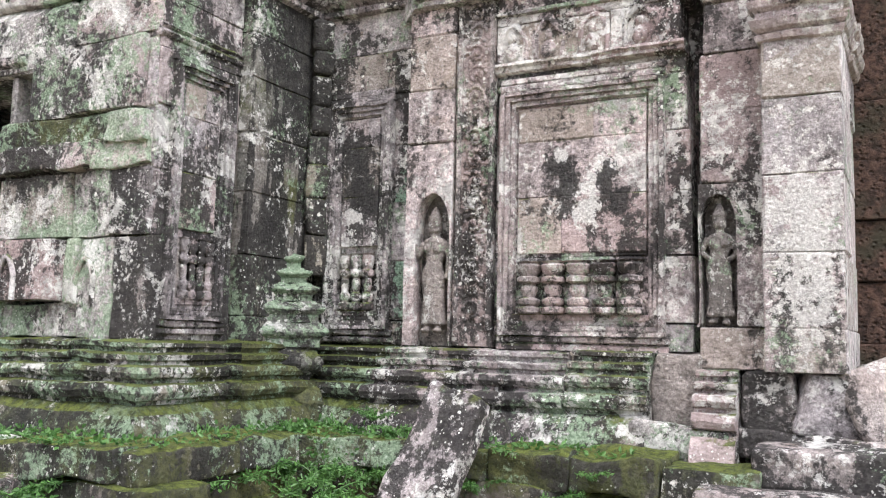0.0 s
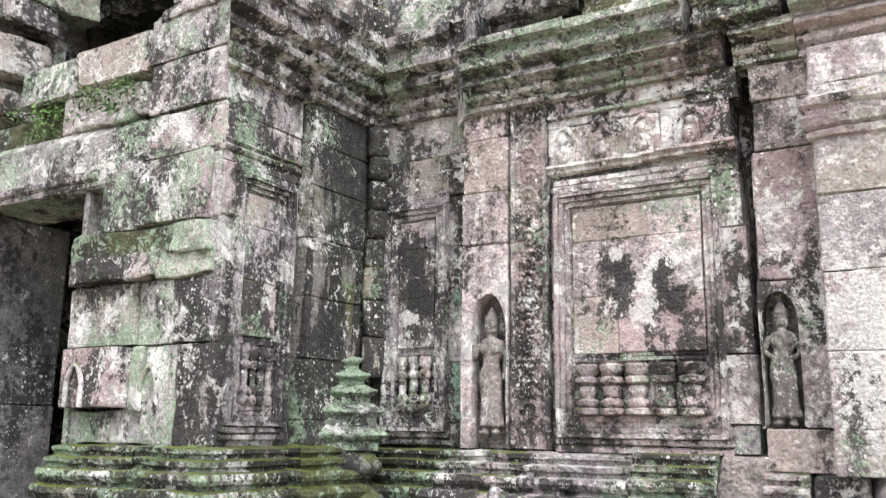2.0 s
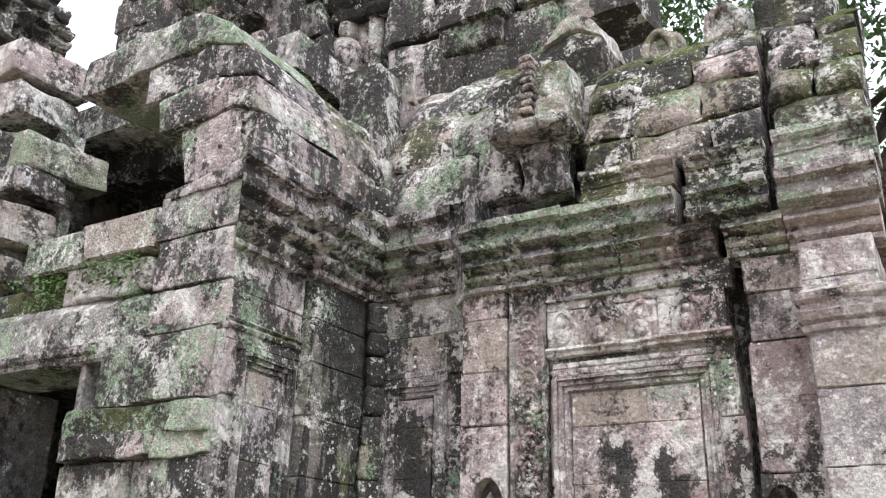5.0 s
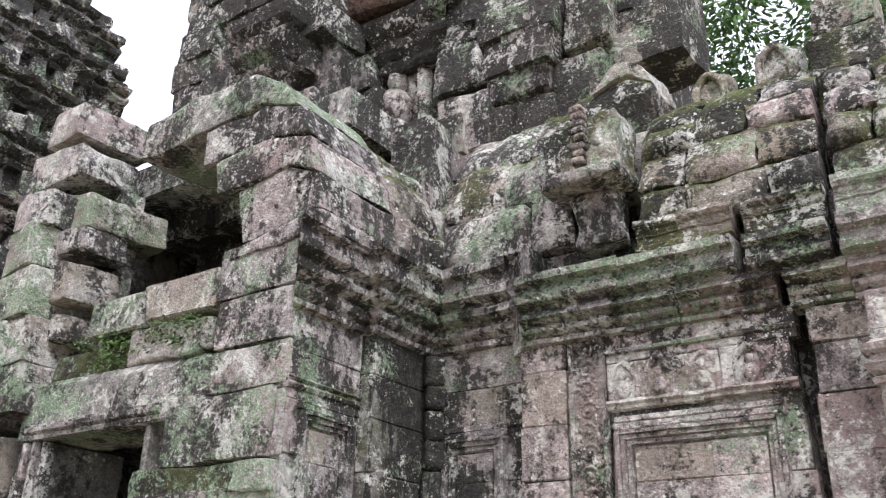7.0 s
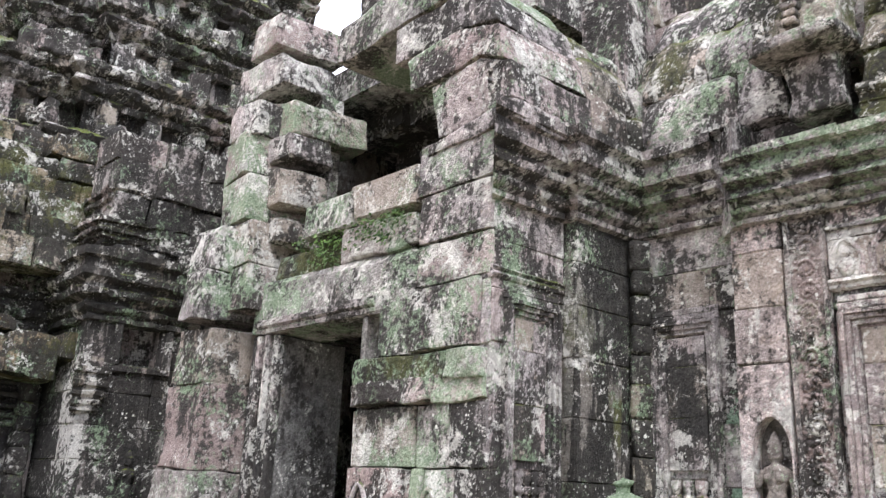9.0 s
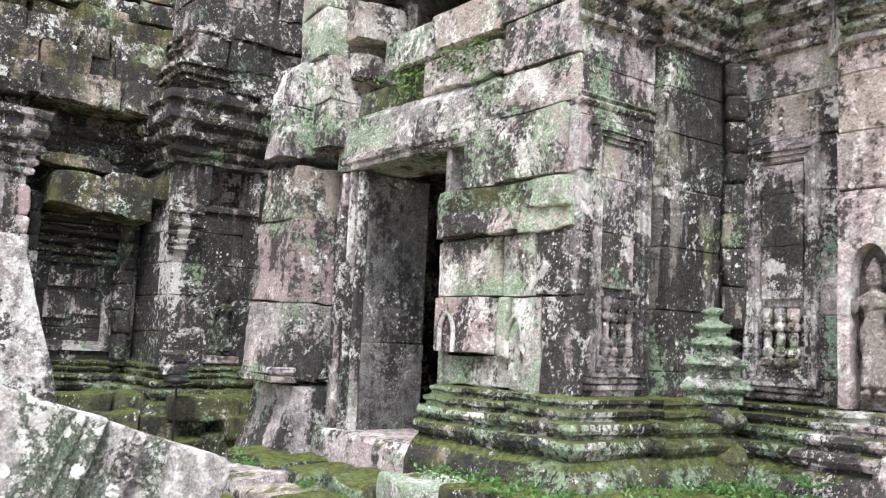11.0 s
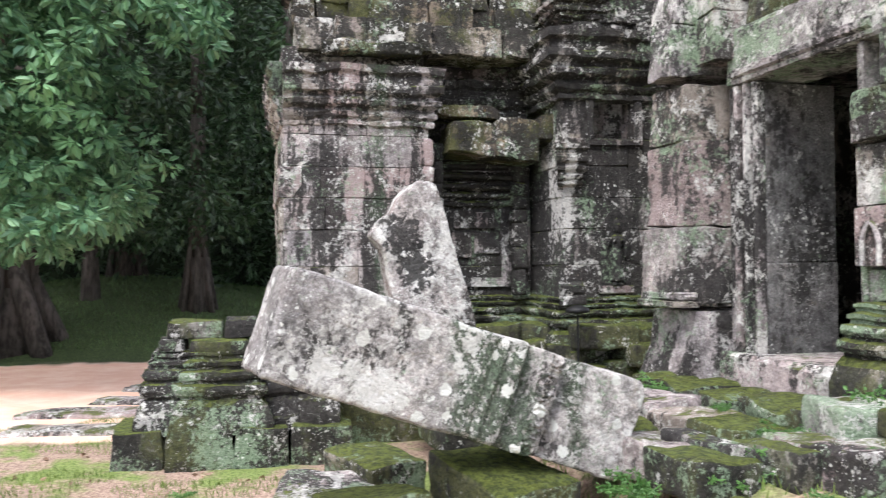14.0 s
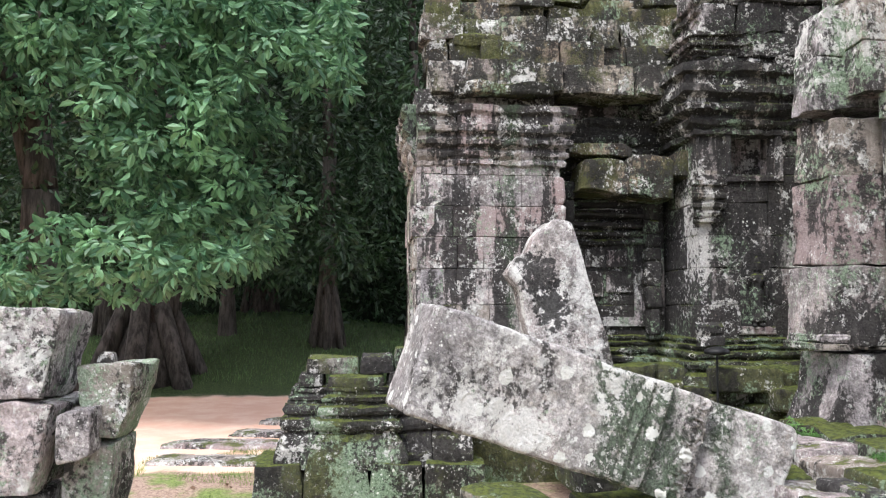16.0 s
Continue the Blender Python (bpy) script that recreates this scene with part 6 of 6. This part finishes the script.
for i, (y0, y1, x1, z0, z1, stuff) in enumerate([(-1.62, -1.15, -8.78, -0.15, 0.24, STONE_BASE), (-1.14, -0.52, -8.68, -0.15, 0.22, STONE_BASE), (-0.51, 0.0, -8.66, -0.15, 0.24, STONE_BASE), (0.01, 0.6, -8.7, -0.15, 0.23, STONE_BASE), (-1.22, -0.96, -9.02, 0.94, 1.06, STONE_BLACK), (-0.92, -0.36, -8.86, 0.93, 1.05, STONE_BASE), (-0.34, 0.2, -9.0, 0.94, 1.08, STONE_BLACK), (-1.14, -0.62, -9.06, 1.06, 1.22, STONE_BASE), (-0.60, -0.28, -9.04, 1.06, 1.24, STONE_BLACK), (-0.26, 0.15, -9.05, 1.08, 1.32, STONE_BASE)]):
    cut_stone("stone", [(y0, z0), (y1, z0), (y1 - 0.01, z1), (y0 + 0.02, z1)], x1, -9.62, stuff, stub, plane="x", rough=0.025, bevel=0.022, seed=260 + i)
for i, (x, y, w) in enumerate([(-12.2, -1.9, 2.6), (-13.2, -1.4, 2.2), (-11.0, -2.0, 2.2), (-14.5, -1.2, 2.0)]):
    tagged(rock("step_stone", (0.6, w, 0.30), pose(x, y, -0.215, 0, 0, -8), STONE_PINK, cuts=12, rough=0.03, round_=0.06, seed=290 + i), "long worn stone step sunk in the sand", "step", "court steps")

# far wing details: dark window, plaques and pilasters in the recess
far_win = thing("window_dark", "dark square opening in the blackened far wing", "window", kind="structure")
for y0, y1, z0, z1 in ((3.30, 3.36, 3.14, 3.58), (3.86, 3.94, 3.14, 3.58), (3.30, 3.94, 3.08, 3.14)):
    block(far_win, XB + 0.45, XB + 0.60, y0, y1, z0, z1, STONE_STAIN, "window_frame", 0.01, 0.006)
for i, y in enumerate((1.72, 2.86)):
    block(ruin, XB - 0.62, XB - 0.42, y - 0.10, y + 0.10, 1.35, 3.2, STONE_DARK, "pilaster", 0.01, 0.006)
for y0, y1, z0, z1 in ((2.05, 2.28, 2.2, 2.42), (2.30, 2.6, 1.9, 2.15), (2.02, 2.25, 1.85, 2.15), (2.3, 2.55, 2.2, 2.4)):
    block(ruin, XB - 0.66, XB - 0.565, y0, y1, z0, z1, STONE_WING, "plaque", 0.01, 0.004)
part("window_frame", frame_mesh(0.9, 1.5, 0.04, 0.05, 3), STONE_DARK, ruin).matrix_basis = pose(XB - 0.60, 2.3, 1.5, 0, 0, 90)
niche(XB + 0.56, 3.62, 1.5, 2.35, 0.36, "niche on the far wing, its shadow a flat dark sheet", 90)
fd = devata(0, 0, 0, 0.75, "worn dark relief figure on the far wing")
fd.data.materials[0] = STONE_BLACK
fd.matrix_basis = pose(XB + 0.58, 3.62, 1.52, 0, 0, 90)


# ---- plants ----
def leaf_cloud(name, spots, per, size, spread, material, parent=None, seed=0, droop=0.5, slim=0.46):
    """Many small folded leaves in sprays round the given spots, in one mesh."""
    r = np.random.RandomState(seed)
    spots = np.array(spots, float)
    n = len(spots) * per
    c = np.repeat(spots, per, axis=0)
    d = r.normal(size=(n, 3))
    d[:, 2] = d[:, 2] * 0.6 - droop * 0.5
    d /= np.linalg.norm(d, axis=1)[:, None]
    base = c + d * spread * r.uniform(0.15, 1.0, (n, 1))
    d[:, 2] -= droop * r.uniform(0.2, 1.0, n)
    d /= np.linalg.norm(d, axis=1)[:, None]
    sidev = np.cross(d, r.normal(size=(n, 3)))
    sidev /= np.linalg.norm(sidev, axis=1)[:, None]
    nrm = np.cross(d, sidev)
    s = size * r.uniform(0.6, 1.25, (n, 1))
    w = s * slim
    tip = base + d * s - nrm * s * 0.10
    m1, m2 = base + d * s * 0.35, base + d * s * 0.72
    v = np.stack([base, m1 + sidev * w * 0.5 + nrm * w * 0.18, m2 + sidev * w * 0.42 + nrm * w * 0.15, tip, m2 - sidev * w * 0.42 + nrm * w * 0.15, m1 - sidev * w * 0.5 + nrm * w * 0.18], 1).reshape(-1, 3)
    k = np.arange(n)[:, None] * 6
    f = np.concatenate([k + [0, 1, 2, 3], k + [0, 3, 4, 5]])
    me = bpy.data.meshes.new(name)
    me.from_pydata(v.tolist(), [], f.tolist())
    return part(name, me, material, parent)


def crown_spots(n, lo, hi, keep, seed):
    r = random.Random(seed)
    out = []
    while len(out) < n:
        p = Vector([r.uniform(a, b) for a, b in zip(lo, hi)])
        if keep(p):
            out.append(tuple(p))
    return out


def tree(name, label, foot, height, radius, spots, per, size, spread, material, seed, limbs=9, group="trees"):
    """A tapered trunk with root flare and limbs, and a crown of leaves."""
    ob = thing(name, label, "tree", group)
    r = random.Random(seed)
    bm = bmesh.new()
    p, k = Vector((0, 0, -0.3)), 7
    for i in range(k):
        q = p + Vector((r.uniform(-0.12, 0.12) * radius * 3, r.uniform(-0.12, 0.12) * radius * 3, height / k))
        limb(bm, p, q, radius * (1.5 if i == 0 else 1 - 0.1 * i), radius * (0.9 - 0.1 * i), 12)
        p = q
    if radius > 0.25:
        for i in range(7):
            a = i * 0.9
            limb(bm, (1.9 * radius * math.cos(a), 1.9 * radius * math.sin(a), -0.3), (0.4 * radius * math.cos(a), 0.4 * radius * math.sin(a), 2.2), 0.32 * radius, 0.3 * radius, 7)
    trunk = part("trunk", bm, BARK, ob, smooth=True)
    for i in range(limbs):
        bm = bmesh.new()
        t = Vector(r.choice(spots)) - Vector(foot) if spots else Vector((r.uniform(-2, 2), r.uniform(-2, 2), height + 2))
        s = Vector((0, 0, min(height * r.uniform(0.45, 0.95), max(1.0, t.z - 0.3))))
        mid = (s + t) / 2 + Vector((0, 0, 0.5))
        limb(bm, s, mid, radius * 0.30, radius * 0.18, 7)
        limb(bm, mid, t, radius * 0.18, radius * 0.06, 6)
        part("limb", bm, BARK, trunk, smooth=True)
    ob.matrix_basis = pose(*foot)
    if spots:
        cr = leaf_cloud("crown", [tuple(Vector(s) - Vector(foot)) for s in spots], per, size, spread, material, ob, seed)
        tagged(cr, kind="stuff")
    return ob


def near_keep(p):
    """The overhanging crown: billows with an uneven lower edge."""
    low = 1.9 + 0.9 * noise.noise(Vector((p.y * 0.45, p.x * 0.2, 1))) + 0.28 * max(0, p.y + 4.5) ** 1.25
    shape = noise.noise(p * 0.42 + Vector((4, 0, 0)))
    return p.z > low and shape > 0.03 + 0.10 * noise.noise(p * 1.3) and p.y < -0.75 - 0.12 * abs(p.z - 5)


tree("tree_near", "broadleaf tree with drooping bright green boughs", (-17.5, -7.0, 0.0), 7.5, 0.55,
     crown_spots(1900, (-17.5, -10.5, 1.2), (-12.5, -0.6, 10.5), near_keep, 1), 24, 0.195, 0.22, LEAF, 21, limbs=5)
r_f = random.Random(8)
for i, (x, y, h, rad) in enumerate([(-21, -5.6, 12, 0.75), (-24, -1.6, 13, 0.28), (-27, -8, 14, 0.4), (-26, 1.5, 13, 0.3), (-23, -11, 14, 0.5), (-29, -4, 15, 0.35), (-25, -4.4, 13, 0.2), (-22.5, 0.6, 12, 0.22)]):
    sp = crown_spots(240, (x - 4.5, y - 4.5, 2.5), (x + 4.5, y + 4.5, 16), lambda p, x=x, y=y: noise.noise(p * 0.3 + Vector((x, y, 0))) > -0.15 and p.z > 2.4 + 2.5 * noise.noise(p * 0.5), 40 + i)
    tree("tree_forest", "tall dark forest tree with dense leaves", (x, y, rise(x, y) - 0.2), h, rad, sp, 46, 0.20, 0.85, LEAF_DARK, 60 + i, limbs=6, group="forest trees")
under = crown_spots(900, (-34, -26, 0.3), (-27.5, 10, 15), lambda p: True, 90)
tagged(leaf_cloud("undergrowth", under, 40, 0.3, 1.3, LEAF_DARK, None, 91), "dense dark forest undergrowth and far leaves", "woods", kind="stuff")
# near-black sheet behind the trees: the forest's gloom is painted into it
bd = Graph("far_woods_shade")
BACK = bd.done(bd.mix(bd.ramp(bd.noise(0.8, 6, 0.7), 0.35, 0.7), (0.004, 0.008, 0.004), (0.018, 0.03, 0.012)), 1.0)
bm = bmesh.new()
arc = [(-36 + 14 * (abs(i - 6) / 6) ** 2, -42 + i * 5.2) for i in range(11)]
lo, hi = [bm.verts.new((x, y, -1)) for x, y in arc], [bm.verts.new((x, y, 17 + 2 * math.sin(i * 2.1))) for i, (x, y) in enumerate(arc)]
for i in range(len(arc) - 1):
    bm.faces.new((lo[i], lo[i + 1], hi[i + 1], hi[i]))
tagged(part("backdrop", bm, BACK), "flat backdrop sheet painted with distant forest shade", "backdrop", kind="structure")
sp = crown_spots(1500, (-9, 11, 7.5), (6, 18, 19), lambda p: noise.noise(p * 0.35) > -0.14 and p.z > 9.5 + 2.0 * noise.noise(p * 0.4), 70)
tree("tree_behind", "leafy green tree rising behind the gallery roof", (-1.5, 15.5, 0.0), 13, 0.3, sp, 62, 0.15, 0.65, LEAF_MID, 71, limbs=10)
# added trees behind the camera, never in view, screening the low sky
for i in range(4):
    a = i * 1.6 + 0.4
    tree("tree_unseen", "tall leafy tree added behind the camera, unseen", (9 * math.cos(a - 2.4) + 4, -14 + 4 * math.sin(a), -0.1), 9, 0.35,
         crown_spots(90, (9 * math.cos(a - 2.4), -18 + 4 * math.sin(a), 6), (9 * math.cos(a - 2.4) + 8, -10 + 4 * math.sin(a), 13), lambda p: True, 300 + i), 10, 0.6, 1.0, LEAF_DARK, 310 + i, limbs=5, group="court trees")


def fern(at, size, n, seed, stuff=FERN, label="small bright green fern"):
    """A low plant: arching stems set with small leaves."""
    ob = thing("fern", label, "plant", "ferns")
    r = random.Random(seed)
    spots, bm = [], bmesh.new()
    for i in range(n):
        a, ln = r.uniform(0, 6.28), size * r.uniform(0.6, 1.2)
        prev = Vector((0, 0, 0))
        for q in range(1, 7):
            t = q / 6
            p = Vector((math.cos(a) * ln * t, math.sin(a) * ln * t, ln * 0.9 * (t - 0.55 * t * t)))
            limb(bm, prev, p, 0.004, 0.003, 4)
            spots.append(tuple(p))
            prev = p
    stalk = tagged(part("stalk", bm, stuff, ob), kind="stuff")
    tagged(leaf_cloud("frond", spots, 9, size * 0.13, size * 0.10, stuff, stalk, seed, 0.2, 0.42), kind="stuff")
    ob.matrix_basis = pose(*at)


FERNS = [(-5.1, 1.85, 0.35, 0.26), (-4.6, 2.2, 0.5, 0.22), (-5.6, 2.75, 0.74, 0.12), (-6.6, 2.75, 0.74, 0.14), (-4.9, 2.65, 0.7, 0.2), (-6.1, 2.0, 0.62, 0.14), (-7.3, 2.1, 0.5, 0.18), (-6.0, 0.9, 0.1, 0.2), (-6.6, -0.4, -0.1, 0.14), (-7.6, -0.9, -0.1, 0.12), (-9.0, 2.2, 0.5, 0.2), (-8.7, 1.7, 0.35, 0.2), (-3.5, 4.12, 0.78, 0.2), (-3.3, 4.1, 0.74, 0.22), (-3.05, 4.08, 0.72, 0.24), (-2.8, 4.12, 0.74, 0.2), (-2.15, 4.2, 0.74, 0.2), (-1.7, 4.2, 0.72, 0.18), (-4.4, 2.86, 0.68, 0.2), (-4.0, 2.84, 0.7, 0.22), (-3.65, 2.9, 0.66, 0.24), (-3.45, 3.3, 0.66, 0.26), (-3.4, 3.7, 0.7, 0.24), (-3.85, 2.95, 0.95, 0.13), (-3.4, 4.3, 0.97, 0.12), (-2.75, 4.35, 0.98, 0.12), (-4.2, 2.9, 0.62, 0.24), (-3.3, 2.85, 0.60, 0.26), (-3.0, 3.05, 0.60, 0.30), (-2.55, 3.55, 0.62, 0.30), (-2.85, 3.75, 0.64, 0.26), (-3.15, 3.9, 0.66, 0.26),
         (-1.85, 4.25, 0.90, 0.20), (-1.5, 4.2, 0.86, 0.13), (-2.95, 4.45, 1.05, 0.14), (-3.7, 2.7, 0.60, 0.18), (-4.7, 2.55, 0.60, 0.24), (-6.9, 2.9, 0.75, 0.18),
         (-5.9, 2.65, 0.66, 0.16), (-4.85, 1.75, 0.40, 0.24), (-3.9, 2.35, 0.55, 0.18), (-2.1, 3.9, 0.62, 0.2), (-7.4, 2.6, 0.55, 0.2), (-8.2, 2.4, 0.45, 0.2), (-1.2, 4.1, 0.7, 0.14), (-6.3, 2.5, 0.66, 0.14)]
for i, (x, y, z, s) in enumerate(FERNS):
    fern((x, y, z), s, 8, 400 + i)
# creepers on the ledges and the lintel
r = random.Random(31)
creep = [(r.uniform(-3.85, -2.6), r.uniform(4.18, 4.62), 0.985) for _ in range(210)] + [(r.uniform(-2.7, -1.3), r.uniform(4.22, 4.5), 0.975) for _ in range(70)] + [(r.uniform(-4.7, -3.4), r.uniform(2.92, 3.22), 0.985) for _ in range(85)] + [(r.uniform(-3.7, -3.33), r.uniform(3.1, 4.3), 0.985) for _ in range(95)] + [(r.uniform(-3.4, -2.6), r.uniform(4.12, 4.2), r.uniform(0.5, 0.95)) for _ in range(90)]
tagged(leaf_cloud("creeper", creep, 5, 0.032, 0.05, FERN, None, 33, -0.2, 0.6), "tiny creeping plants on the mossy ledge", "creeper", kind="stuff")
tuft = [(r.uniform(-6.2, -4.75), PORCH_Y + r.uniform(-0.02, 0.08), r.uniform(3.86, 3.93)) for _ in range(60)] + [(r.uniform(-5.4, -4.65), PORCH_Y + r.uniform(-0.03, 0.02), r.uniform(3.70, 3.90)) for _ in range(45)] + [(r.uniform(-5.9, -5.5), PORCH_Y + 0.02, r.uniform(3.66, 3.85)) for _ in range(30)]
tagged(leaf_cloud("creeper", tuft, 6, 0.035, 0.06, WEEDS, None, 34, 0.4, 0.5), "small green plants growing over the lintel", "creeper", kind="stuff")


def blades(name, n, where, height, seed, label, stuff=GRASS):
    """Short grass blades over the ground."""
    r = np.random.RandomState(seed)
    rr = random.Random(seed)
    v, f = [], []
    for i in range(n):
        x, y = where(rr)
        z = rise(x, y)
        a, h, w = rr.uniform(0, 6.28), height * rr.uniform(0.4, 1.2), height * 0.09
        dx, dy, lx, ly = math.cos(a) * w, math.sin(a) * w, rr.uniform(-0.5, 0.5) * h, rr.uniform(-0.5, 0.5) * h
        k = len(v)
        v += [(x - dx, y - dy, z - 0.01), (x + dx, y + dy, z - 0.01), (x + lx, y + ly, z + h)]
        f.append((k, k + 1, k + 2))
    me = bpy.data.meshes.new(name)
    me.from_pydata(v, [], f)
    tagged(part(name, me, stuff), label, "grass", kind="stuff")


def court(rr):
    while True:
        x, y = rr.uniform(-12.0, -5.6), rr.uniform(-3.2, 1.0)
        if noise.noise(Vector((x, y, 5)) * 1.1) > -0.05:
            return x, y


def bank(rr):
    return rr.uniform(-7.6, 0.4), rr.uniform(1.6, 3.3)


blades("grass", 14000, court, 0.05, 1, "short patchy grass in the court")
blades("grass", 6000, bank, 0.07, 2, "thin grass on the rubble bank")
blades("grass", 30000, lambda rr: (rr.uniform(-31, -20.3), rr.uniform(-13, 4)), 0.10, 3, "low weeds over the far mound", WEEDS)
litter = [(r.uniform(-10, -5.5), r.uniform(-2.8, 0.6)) for _ in range(60)] + [(r.uniform(-5, -1), r.uniform(2.2, 3.9)) for _ in range(30)]
tagged(leaf_cloud("leaf_litter", [(x, y, rise(x, y) + 0.02) for x, y in litter], 2, 0.07, 0.05, DRY, None, 44, 0.05, 0.55), "scattered dry brown leaves", "leaf litter", kind="stuff")

# small black garden light on a stake before the far wing
light = thing("stake_light", "small black disc-topped light on a thin stake", "garden light")
POST = Graph("black_metal")
BLACK = POST.done((0.012, 0.012, 0.013), 0.45)
part("stake", lathe([(0.012, 0.0), (0.012, 0.95)], 10), BLACK, light)
part("shade", lathe([(0.02, 0.93), (0.13, 0.95), (0.12, 0.99), (0.03, 1.02)], 18), BLACK, light, smooth=True)
light.matrix_basis = pose(-8.75, 2.93, rise(-8.75, 2.93) - 0.02)
